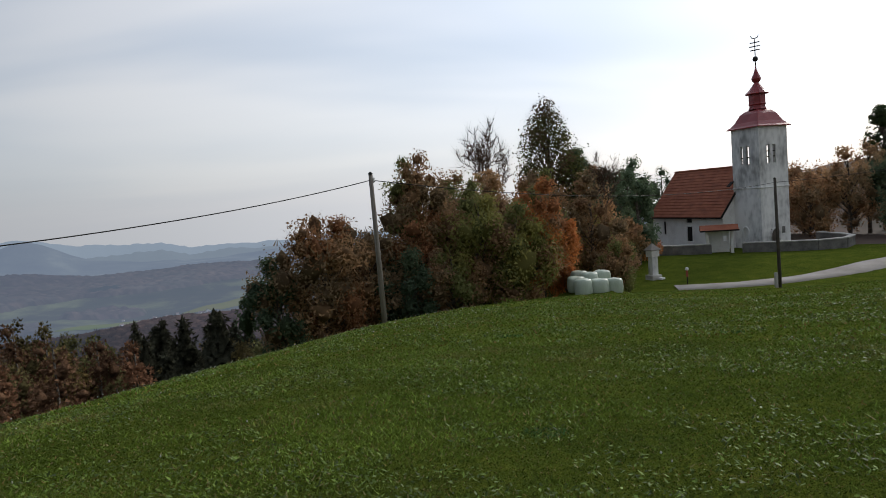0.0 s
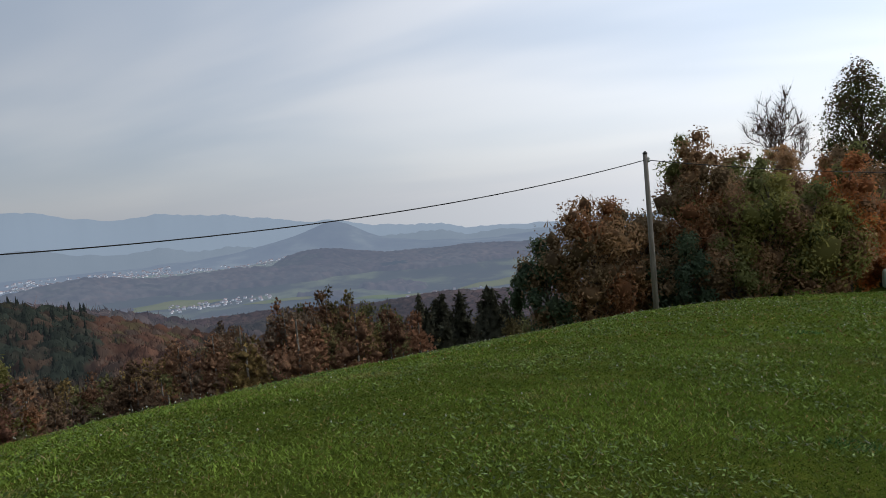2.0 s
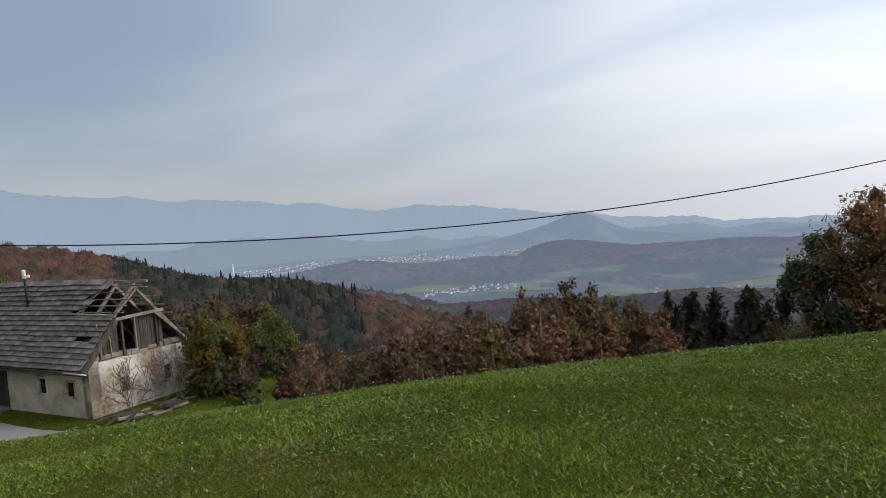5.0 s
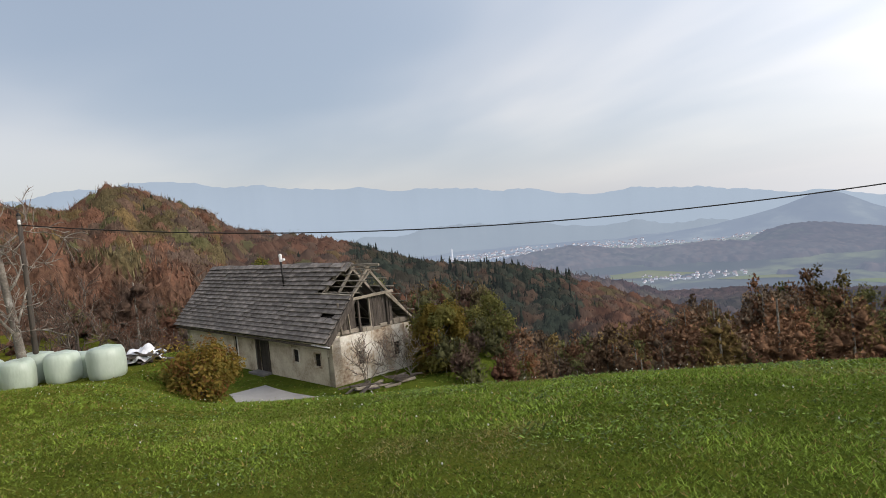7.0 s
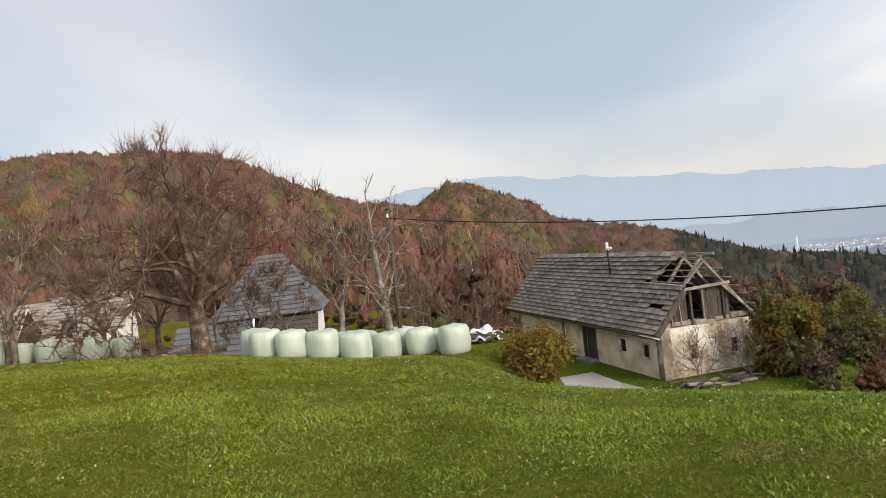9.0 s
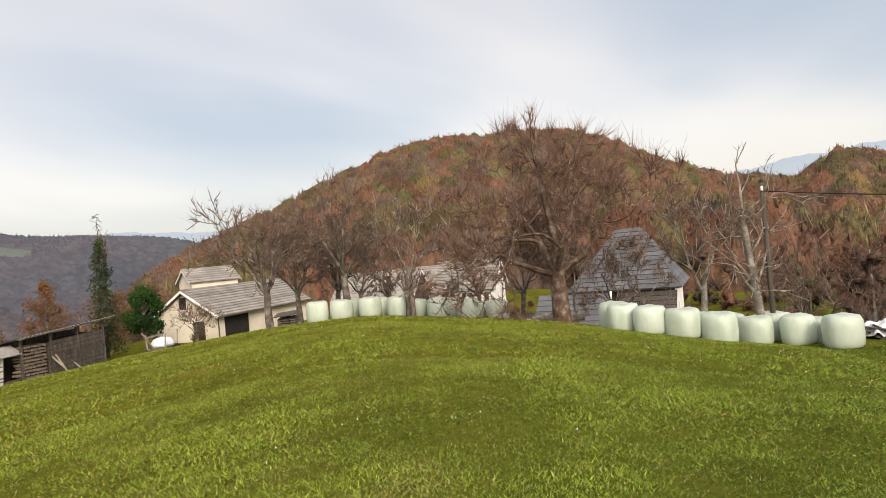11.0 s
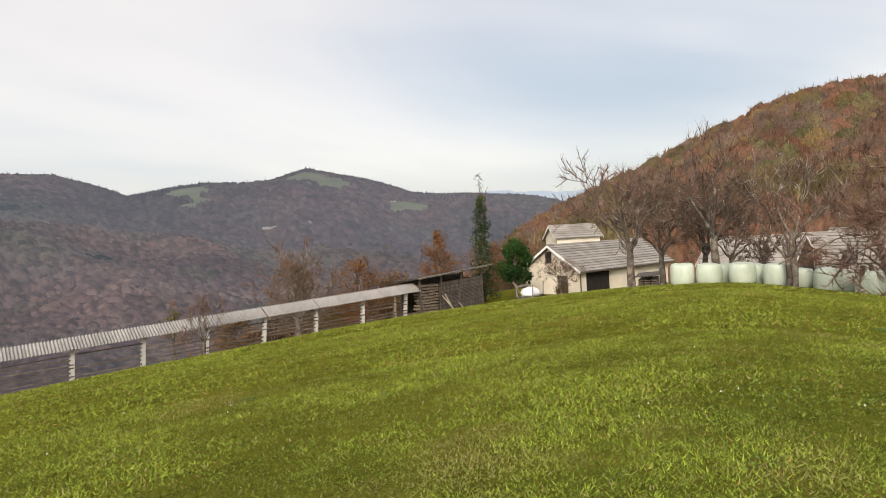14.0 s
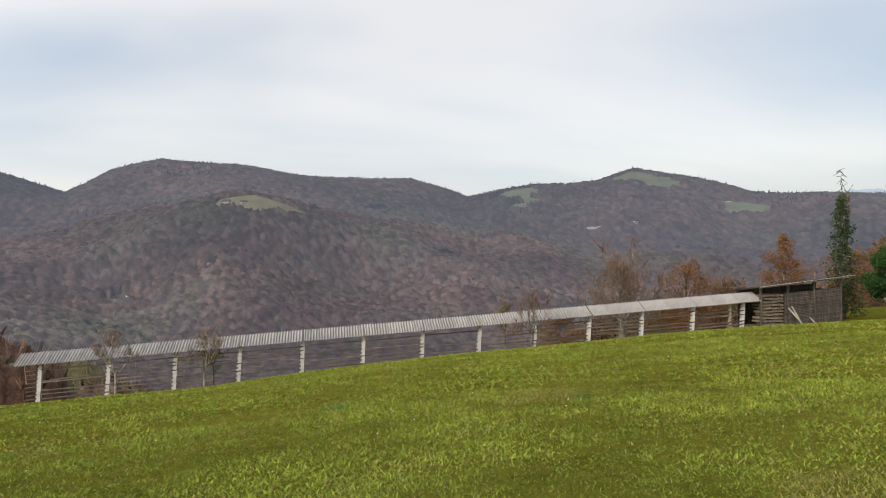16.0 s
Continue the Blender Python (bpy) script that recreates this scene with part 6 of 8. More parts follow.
for v, x, y, s, a in SPOTS:
    m = pose(x, y, gz(x, y), 0, 0, a) @ Matrix.Diagonal((1.08 * s, 1.08 * s, 1.14 * s, 1))
    if v not in used:
        used.add(v)
        variants[v].matrix_basis = m
    else:
        c = copy_thing(variants[v], m)
        c.matrix_basis = m
# the great old pear in the middle of the row
big = bare_tree(21, 10.3, 2.6, 0.38, "huge gnarled old pear tree with a hollow reddish trunk", M_BARKRED, deep=7, limbs=6, spread=1.5, gnarl=0.5, rise=0.05, kids=(3, 4), leader=True, width=11.0, rep=5)
big.matrix_basis = pose(-29.7, -11.95, gz(-29.7, -11.95), 0, 0, 205)
# pale tree at the bales, with one long arm reaching out
pale = bare_tree(24, 7.6, 4.4, 0.135, "slender leafless tree with pale lichened bark among bales", M_BARKPALE, deep=5, limbs=7, spread=1.5, gnarl=0.45, rise=0.03, leader=True, drop=0.62, width=6.5)
pale.matrix_basis = pose(-27.2, -3.15, gz(-27.2, -3.15), 0, 0, 320)


def leaf_axes(rng, out, n, loose=0.55):
    """Two axes across each leaf, whose face looks roughly out of the crown."""
    nrm = out + rng.normal(0, loose, (n, 3))
    nrm /= np.linalg.norm(nrm, axis=1, keepdims=True)
    a = np.cross(nrm, rng.normal(0, 1, (n, 3)))
    a /= np.linalg.norm(a, axis=1, keepdims=True)
    return a, np.cross(nrm, a)


BALL = {}
for level in (1, 2):
    bm = bmesh.new()
    bmesh.ops.create_icosphere(bm, subdivisions=level, radius=1.0)
    bm.verts.index_update()
    BALL[level - 1] = (np.array([v.co[:] for v in bm.verts]), np.array([[v.index for v in f.verts] for f in bm.faces]))
    bm.free()

BALL[-1] = (np.array([(1, 0, 0), (0, 1, 0), (-1, 0, 0), (0, -1, 0), (0, 0, 1), (0, 0, -1)], float), np.array([(0, 1, 4), (1, 2, 4), (2, 3, 4), (3, 0, 4), (1, 0, 5), (2, 1, 5), (3, 2, 5), (0, 3, 5)]))


def lumps(rng, c, rad, tint, level=0, uneven=0.2):
    """Uneven leafy clumps: centres, three radii each, a colour each."""
    V0, F0 = BALL[level]
    n, k = len(c), len(V0)
    a = rng.uniform(0, 2 * math.pi, n)[:, None]
    ux, uy = V0[None, :, 0] * np.cos(a) - V0[None, :, 1] * np.sin(a), V0[None, :, 0] * np.sin(a) + V0[None, :, 1] * np.cos(a)
    U = np.stack([ux, uy, np.repeat(V0[None, :, 2], n, 0)], -1) * (1 + uneven * np.clip(rng.normal(0, 1, (n, k, 1)), -1.8, 1.8))
    V = c[:, None] + U * rad[:, None]
    F = F0[None] + (np.arange(n) * k)[:, None, None]
    T = tint[:, None] * rng.uniform(0.9, 1.1, (n, k, 1))
    return V.reshape(-1, 3), F.reshape(-1, 3), T.reshape(-1, 3)


def sprays(rng, c, rad, tint, per, length, thin=0.3, lift=0.55):
    """Pointed leafy twig ends standing out of the clumps."""
    k = np.repeat(np.arange(len(c)), per)
    n = len(k)
    v = rng.normal(0, 1, (n, 3))
    v /= np.linalg.norm(v, axis=1, keepdims=True)
    base = c[k] + v * rad[k] * rng.uniform(0.72, 1.06, (n, 1))
    way = v * 0.7 + np.array([0, 0, lift]) + rng.normal(0, 0.35, (n, 3))
    way /= np.linalg.norm(way, axis=1, keepdims=True)
    side = np.cross(way, rng.normal(0, 1, (n, 3)))
    side /= np.linalg.norm(side, axis=1, keepdims=True) + 1e-6
    ln = length[k][:, None] * rng.uniform(0.5, 1.5, (n, 1))
    w = ln * thin
    V = np.stack([base - side * w, base + side * w, base + way * ln], 1).reshape(-1, 3)
    T = np.repeat(tint[k] * rng.uniform(0.82, 1.18, (n, 1)), 3, 0)
    return V, np.arange(3 * n).reshape(n, 3), T


def spires(rng, x, y, z, h, w, tint, tiers=5, sides=7):
    """Spruces as tiers of drooping, ragged boughs."""
    n = len(x)
    t = np.arange(tiers) / tiers
    lo = 0.10 + 0.86 * t
    hi = np.minimum(lo + 1.35 / tiers, 1.0)
    rr = (1 - lo) * 0.55 + 0.03
    a = rng.uniform(0, 6.28, (n, tiers, 1)) + np.arange(sides) * 2 * math.pi / sides
    rad = w[:, None, None] * rr[None, :, None] * rng.uniform(0.45, 1.25, (n, tiers, sides))
    ring = np.stack([x[:, None, None] + np.cos(a) * rad, y[:, None, None] + np.sin(a) * rad, z[:, None, None] + h[:, None, None] * (lo[None, :, None] + rng.uniform(-0.05, 0.035, (n, tiers, sides)))], -1)
    tip = np.stack([np.repeat(x[:, None], tiers, 1), np.repeat(y[:, None], tiers, 1), z[:, None] + h[:, None] * hi[None]], -1)[:, :, None]
    V = np.concatenate([ring, tip], 2).reshape(-1, 3)
    j = np.arange(sides)
    tri = np.stack([j, (j + 1) % sides, np.full(sides, sides)], -1)
    F = ((np.arange(n * tiers) * (sides + 1))[:, None, None] + tri[None]).reshape(-1, 3)
    T = np.repeat(tint, tiers * (sides + 1), 0) * rng.uniform(0.75, 1.25, (len(V), 1))
    return V, F, T


def joined(*sets):
    """Several sets of vertices, faces and colours as one."""
    off, VV, FF, TT = 0, [], [], []
    for V, F, T in sets:
        VV.append(V)
        FF.append(F + off)
        TT.append(T)
        off += len(V)
    return np.concatenate(VV), np.concatenate(FF), np.concatenate(TT)


def leaf_crown(rng, blobs, per, size, tints, core=0.0):
    """Leaf sprays scattered through rounded clumps. blobs: rows of x y z rx ry rz."""
    blobs = np.asarray(blobs, float)
    n = len(blobs) * per
    k = np.repeat(np.arange(len(blobs)), per)
    v = rng.normal(0, 1, (n, 3))
    v /= np.linalg.norm(v, axis=1, keepdims=True)
    rad = rng.uniform(0.25, 1.0, (n, 1)) ** 0.45
    rad *= 1 + 0.30 * np.sin(7 * v[:, :1] + k[:, None]) * np.sin(5 * v[:, 1:2] + 2 * k[:, None])
    c = blobs[k, :3] + v * rad * blobs[k, 3:]
    a, b = leaf_axes(rng, v * 0.9 + np.array([0, 0, 0.35]), n)
    s = size * rng.uniform(0.6, 1.4, (n, 1))
    V = np.stack([c - a * s, c + b * s * 0.55, c + a * s, c - b * s * 0.55], 1).reshape(-1, 3)
    F = ((np.arange(n) * 4)[:, None, None] + np.array([[0, 1, 2], [0, 2, 3]])[None]).reshape(-1, 3)
    tints = np.asarray(tints, float)
    own = tints[rng.randint(0, len(tints), len(blobs))]
    out = [(V, F, np.repeat(own[k] * rng.uniform(0.85, 1.15, (n, 1)), 4, 0))]
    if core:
        # cores take a darker tint: the crown's inner shade put into colour
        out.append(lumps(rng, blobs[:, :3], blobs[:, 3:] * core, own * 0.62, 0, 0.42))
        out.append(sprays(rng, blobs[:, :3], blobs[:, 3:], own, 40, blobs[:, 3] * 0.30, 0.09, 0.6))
    return joined(*out)


def leafy_tree(seed, x, y, height, width, tints, label, per=150, clumps=20, size=0.16, low=0.12, name="leafy_tree", bark=None, category="tree", z=None, peak=0.75, group="", core=0.0):
    """A tree or bush: trunk, limbs to each clump, crown of leaf sprays."""
    rng = np.random.RandomState(seed)
    z = gz(x, y) if z is None else z
    t = thing(name, pose(x, y, z), label, category, group)
    blobs, segs = [], []
    h0 = height * low
    for i in range(clumps):
        u = rng.normal(0, 1, 3)
        u /= np.linalg.norm(u) + 1e-6
        u *= rng.uniform(0.35, 1.0) ** 0.6
        taper = 1 - 0.40 * max(0.0, u[2]) ** 1.5 if peak < 0.7 else 1 - 0.30 * (u[2] + 0.4)
        zz = h0 + (height - h0) * (0.5 + 0.42 * u[2])
        s = width * rng.uniform(0.10, 0.22) * (1 - 0.35 * max(0.0, u[2]))
        c = (u[0] * width * 0.37 * taper, u[1] * width * 0.37 * taper, zz)
        blobs.append((*c, s, s, s * rng.uniform(0.8, 1.35)))
        segs.append((0, 0, max(0.1, min(zz * 0.9, height * 0.72) - 0.9 * math.hypot(c[0], c[1])), *c, height * 0.008 * min(1, (30 / clumps) ** 1.2), height * 0.002))
    segs.append((0, 0, -0.3, 0.05, 0.02, height * 0.5, height * 0.02, height * 0.013))
    segs.append((0.05, 0.02, height * 0.5, 0, 0, height * 0.76, height * 0.013, height * 0.004))
    V, F, tint = leaf_crown(rng, blobs, per, size, tints, core=core)
    tr = new("trunk", tubes_mesh(segs, bark or M_BARK, "trunk", 6))
    cr = new("crown", fast_mesh("crown", V, F, (M_LEAF,), tint))
    tr.parent = t
    cr.parent = t
    return t


RUST = [(0.235, 0.095, 0.036), (0.28, 0.118, 0.042), (0.18, 0.085, 0.040)]
BROWN = [(0.182, 0.108, 0.058), (0.215, 0.130, 0.066), (0.150, 0.104, 0.058)]
OLIVE = [(0.145, 0.138, 0.042), (0.175, 0.158, 0.046), (0.115, 0.118, 0.042)]
GREEN = [(0.042, 0.072, 0.027), (0.057, 0.087, 0.030), (0.075, 0.099, 0.033)]
DARK = [(0.050, 0.070, 0.040), (0.064, 0.084, 0.046), (0.043, 0.060, 0.036)]
GOLD = [(0.17, 0.125, 0.028), (0.13, 0.105, 0.026), (0.10, 0.095, 0.024)]
ORANGE = [(0.34, 0.135, 0.042), (0.29, 0.115, 0.040), (0.24, 0.105, 0.045)]
# thicket between the meadow and the church
G = "trees of the thicket"
THICKET = [(1, -10.3, 38.8, 6.9, 5.0, DARK + BROWN[2:], 26, -0.05), (2, -7.5, 39.4, 9.1, 7.6, BROWN + BROWN + RUST[2:], 40, -0.05), (3, -5.0, 41.8, 7.2, 6.4, BROWN, 30, -0.1), (4, -2.4, 43.6, 8.8, 6.0, BROWN + RUST[2:], 30, -0.1),
           (5, -1.7, 45.2, 11.5, 6.6, BROWN + OLIVE[2:], 42, -0.05), (6, 2.3, 43.6, 7.9, 8.0, OLIVE + BROWN[:1], 44, -0.1), (7, 4.6, 43.4, 6.2, 6.4, OLIVE + BROWN, 30, -0.1), (8, 6.5, 45.4, 8.3, 4.6, ORANGE + BROWN[:1], 32, -0.05),
           (9, 8.3, 46.4, 5.6, 4.0, ORANGE, 20, -0.05), (10, 3.9, 54.9, 11.8, 7.4, BROWN, 34, 0.0), (11, 0.6, 50.2, 10.6, 7.0, BROWN + OLIVE[2:], 34, -0.05), (12, 8.6, 55.4, 10.8, 7.4, BROWN + OLIVE[2:], 34, -0.05),
           (13, 12.6, 56.8, 9.8, 7.0, BROWN, 32, -0.05), (14, 0.2, 41.6, 4.8, 5.4, BROWN + OLIVE[2:], 24, -0.15), (15, 13.4, 51.5, 4.2, 5.0, BROWN + OLIVE[2:], 20, -0.1), (16, -2.6, 40.6, 4.4, 5.4, BROWN[2:] + DARK, 24, -0.15)]
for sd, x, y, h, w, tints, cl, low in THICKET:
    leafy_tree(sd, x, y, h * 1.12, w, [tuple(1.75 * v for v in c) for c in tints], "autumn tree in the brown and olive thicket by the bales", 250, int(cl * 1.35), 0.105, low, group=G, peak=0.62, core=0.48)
# dark trees behind, up to the churchyard and beyond it
BACK = [(32, 14.5, 71, 15.0, 6.5, DARK, 28, 0.15), (33, 9.0, 66, 13.0, 6.5, BROWN, 26, 0.1), (34, 17.0, 74, 13.0, 7.0, BROWN, 26, 0.1), (35, 20.0, 80, 11.5, 7.0, DARK, 26, 0.1),
        (36, 24.0, 86, 12.0, 7.0, DARK, 26, 0.1), (37, 27.5, 96, 13.5, 8.0, DARK, 28, 0.1), (38, 23.0, 95, 13.0, 8.0, BROWN, 28, 0.1), (39, 14.0, 62, 7.5, 5.5, OLIVE, 20, 0.05), (40, 4.0, 60, 14.5, 7.0, BROWN, 26, 0.1),
        (41, 33.5, 101, 12.0, 8.0, DARK, 26, 0.1), (42, 47.0, 92, 11.0, 8.0, BROWN, 28, 0.08), (43, 53.0, 92, 10.5, 8.0, BROWN, 28, 0.08), (44, 58.0, 90, 14.0, 8.5, BROWN, 28, 0.08), (45, 64.0, 88, 17.0, 9.0, DARK, 30, 0.08),
        (46, 50.0, 99, 12.0, 8.0, RUST, 26, 0.08), (47, 42.0, 98, 9.5, 7.0, BROWN, 24, 0.08), (48, 70.0, 84, 18.0, 9.0, DARK, 30, 0.08), (50, 22.0, 72.5, 3.0, 4.0, RUST, 14, 0.05), (53, 46.5, 84, 9.0, 8.0, BROWN, 28, 0.0), (54, 51.0, 83, 12.0, 8.5, BROWN, 30, 0.0), (55, 56.0, 82, 14.0, 9.0, BROWN[2:] + DARK, 30, 0.0), (56, 49.0, 90, 11.5, 9.0, BROWN, 30, 0.0), (57, 44.0, 92, 10.5, 8.0, BROWN, 28, 0.0), (59, 61.0, 80, 15.5, 9.0, DARK, 30, 0.0), (60, 53.5, 76, 8.0, 7.0, BROWN[2:] + DARK, 26, 0.0), (58, 20.5, 70, 10.0, 6.0, DARK, 26, 0.05),
        (51, 19.0, 68.0, 6.0, 5.0, BROWN, 18, 0.03), (52, 10.5, 58.5, 8.0, 5.5, OLIVE, 20, 0.05)]
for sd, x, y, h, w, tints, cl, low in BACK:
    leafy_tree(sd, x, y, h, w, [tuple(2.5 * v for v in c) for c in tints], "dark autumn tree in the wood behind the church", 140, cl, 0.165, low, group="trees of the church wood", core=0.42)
leafy_tree(31, 11.3, 69, 19.2, 8.4, OLIVE[2:] + BROWN[2:], "tall open-crowned tree with thinning olive leaves", 190, 62, 0.125, 0.35, peak=0.75)
leafy_tree(30, 13.8, 69.5, 14.0, 4.2, OLIVE[2:] + BROWN[2:], "tall open-crowned tree with thinning olive leaves", 90, 24, 0.14, 0.4, peak=0.75)
leafy_tree(49, 61.6, 92.0, 19.6, 5.6, GREEN + DARK[1:2], "tall dark pine with layered open boughs", 90, 30, 0.24, 0.35, "pine_tree")
tall = bare_tree(51, 20.0, 11.0, 0.20, "tall leafless ash tree rising over the thicket", M_BARK, deep=6, limbs=6, spread=0.5, gnarl=0.2, rise=0.2, twig=1.3, leader=True, drop=0.35, width=5.8)
tall.matrix_basis = pose(5.0, 66.8, gz(5.0, 66.8), 0, 0, 40)
c = copy_thing(tall, pose(16.5, 70, gz(16.5, 70), 0, 0, 160) @ Matrix.Diagonal((0.8, 0.8, 0.66, 1)))
# shrubs round the farmhouse
leafy_tree(61, -24.1, 2.15, 2.3, 3.6, [(0.20, 0.15, 0.034), (0.25, 0.17, 0.038), (0.16, 0.135, 0.032), (0.20, 0.105, 0.034), (0.13, 0.12, 0.03)], "dense yellowing hazel bush beside the concrete slab", 170, 46, 0.07, 0.0, "leafy_bush", category="bush", peak=0.55, z=gz(-24.1, 2.15) - 0.32)
leafy_tree(62, -29.9, 14.2, 5.3, 3.7, OLIVE + GOLD + GOLD[:1], "tall olive bush growing against the ruined gable", 420, 30, 0.09, 0.0, "leafy_bush", category="bush", z=-6.9, peak=0.6)
leafy_tree(63, -33.5, 17.5, 4.2, 4.0, OLIVE + BROWN[:1], "olive and brown bush below the farmhouse", 240, 24, 0.09, 0.0, "leafy_bush", category="bush", z=-8.5, peak=0.6)
for sd, x, y, h, w, tints in ((66, -32.3, 18.6, 3.6, 4.4, OLIVE), (67, -32.4, 17.2, 2.8, 3.4, BROWN[:2] + OLIVE), (69, -34.5, 21.5, 4.2, 5.0, RUST[2:] + OLIVE[:1])):
    leafy_tree(sd, x, y, h, w, tints, "tangled olive and brown bush beside the farmhouse", 260, 22, 0.09, 0.0, "leafy_bush", category="bush", z=gz(x, y) - 0.3, peak=0.6)
leafy_tree(64, -44.5, 8.9, 1.4, 1.8, [(0.12, 0.13, 0.03), (0.16, 0.14, 0.03)], "yellow-green sprout growing behind the ridge", 120, 10, 0.07, 0.0, "leafy_bush", category="bush", z=-0.9)
shr = bare_tree(65, 2.6, 0.25, 0.05, "thin leafless elder shrub against the gable wall", M_BARKPALE, deep=5, limbs=6, spread=0.8, twig=0.7)
shr.matrix_basis = pose(-28.9, 9.9, gz(-28.9, 9.9))
copy_thing(shr, pose(-29.6, 12.4, gz(-29.6, 12.4), 0, 0, 90))
# trees below the hay rack
RUSTY = [(0.22, 0.105, 0.045), (0.19, 0.095, 0.045), (0.25, 0.125, 0.05)]
for sd, x, y, h, w, tints in ((71, -39.5, -74.8, 12.4, 8.0, RUSTY), (72, -29.2, -77.3, 11.4, 9.5, RUSTY), (73, -46, -73, 10.8, 8.5, RUSTY + BROWN[:1]), (76, -52, -75, 12, 9, BROWN), (77, -34, -79, 9.5, 9.0, BROWN), (78, -22.0, -79.5, 14.0, 8.5, BROWN[1:2] + [(0.2, 0.14, 0.10)]),
                              (79, -14, -76, 9.0, 7.0, BROWN)):
    leafy_tree(sd, x, y, h, w, tints, "rust and brown autumn tree on the slope below", 190, 36, 0.12, 0.05, peak=0.6)
for sd, x, y, h, w in ((74, -6.2, -60.5, 6.0, 3.2), (75, 15.5, -46.5, 4.4, 2.4)):
    leafy_tree(sd, x, y, h, w, GOLD + ORANGE[2:], "half-bare young tree with a few gold leaves", 22, 20, 0.085, 0.3)
r1 = copy_thing(variants[3], pose(14.8, -42.9, gz(14.8, -42.9), 0, 0, 20) @ Matrix.Diagonal((0.62, 0.62, 0.62, 1)))
copy_thing(variants[3], pose(20.2, -42.3, gz(20.2, -42.3), 0, 0, 200) @ Matrix.Diagonal((0.60, 0.60, 0.68, 1)))
copy_thing(variants[2], pose(-6.7, -47.6, gz(-6.7, -47.6), 0, 0, 90) @ Matrix.Diagonal((0.72, 0.72, 0.78, 1)))
copy_thing(variants[1], pose(-20.5, -73.1, gz(-20.5, -73.1), 0, 0, 90) @ Matrix.Diagonal((1.5, 1.5, 1.6, 1)))
copy_thing(variants[0], pose(-38.8, -49.6, gz(-38.8, -49.6), 0, 0, 0) @ Matrix.Diagonal((0.62, 0.62, 0.62, 1)))
# ivy-clad dead spruce and a thick green tree beside the garage
snag = bare_tree(81, 13.0, 11.0, 0.12, "dead leaning spruce clad in ivy", M_BARK, deep=4, limbs=2, spread=0.25, gnarl=0.15, twig=1.2)
sx, sy = -35.2, -57.3
snag.matrix_basis = pose(sx, sy, gz(sx, sy) + 0.1)
rng = np.random.RandomState(82)
ivy = [(rng.uniform(-0.45, 0.45) * (1.3 - z / 12), rng.uniform(-0.45, 0.45) * (1.3 - z / 12), z, 1.75 - z * 0.14, 1.75 - z * 0.14, 0.6) for z in np.arange(0.6, 10.6, 0.4)]
V, F, tint = leaf_crown(rng, ivy, 150, 0.12, GREEN + DARK)
iv = new("ivy", fast_mesh("ivy", V, F, (M_LEAF,), tint))
iv.parent = snag
tagged(iv, "dark green ivy")
side = []
for k in range(90):
    z = rng.uniform(3.0, 12.8)
    a = rng.uniform(0, 6.28)
    ln = rng.uniform(0.7, 2.0) * (1.2 - z / 14)
    side.append((0, 0, z, math.cos(a) * ln, math.sin(a) * ln, z + rng.uniform(-0.5, 0.25), 0.035, 0.012))
sb = new("dead_boughs", tubes_mesh(side, M_BARK, "dead_boughs", 4))
sb.parent = snag
tagged(sb, "pale dead side boughs", kind="stuff")
leafy_tree(83, -36.6, -53.7, 6.4, 4.2, [(0.03, 0.075, 0.018), (0.045, 0.10, 0.024), (0.024, 0.058, 0.018)], "thick dark green evergreen tree beside the garage", 220, 26, 0.12, 0.2)
leafy_tree(84, -39.6, -50.6, 2.6, 2.4, BROWN, "low tangled brown shrub at the gable corner", 120, 14, 0.07, 0.0, "leafy_bush", category="bush")


# ------------------------------------------------------------------ woods on the hills
def woods_material(name, share):
    """Massed foliage: the tree's own colour, broken by leaf-sized light and dark."""
    m, nt, N, L, p = nodes_of(name)
    at, co, n1, mr, hsv, bp = N("ShaderNodeAttribute"), N("ShaderNodeTexCoord"), N("ShaderNodeTexNoise"), N("ShaderNodeMapRange"), N("ShaderNodeHueSaturation"), N("ShaderNodeBump")
    at.attribute_name = "tint"
    n1.inputs["Scale"].default_value, n1.inputs["Detail"].default_value, n1.inputs["Roughness"].default_value = 1.1, 5, 0.7
    L(co.outputs["Object"], n1.inputs[0])
    mr.inputs[1].default_value, mr.inputs[2].default_value = 0.3, 0.7
    mr.inputs[3].default_value, mr.inputs[4].default_value = 0.55, 1.4
    L(n1.outputs[0], mr.inputs[0])
    L(mr.outputs[0], hsv.inputs["Value"])
    L(at.outputs["Color"], hsv.inputs["Color"])
    L(hsv.outputs[0], p.inputs["Base Color"])
    p.inputs["Roughness"].default_value, p.inputs["Specular IOR Level"].default_value = 0.95, 0.05
    bp.inputs["Strength"].default_value, bp.inputs["Distance"].default_value = 0.8, 0.35
    L(n1.outputs[0], bp.inputs["Height"])
    L(soft_normal(N, L, share), bp.inputs["Normal"])
    L(bp.outputs[0], p.inputs["Normal"])
    return m


M_WOODS = woods_material("massed_foliage", 0.45)
M_CLUMPS = woods_material("loose_foliage", 0.82)


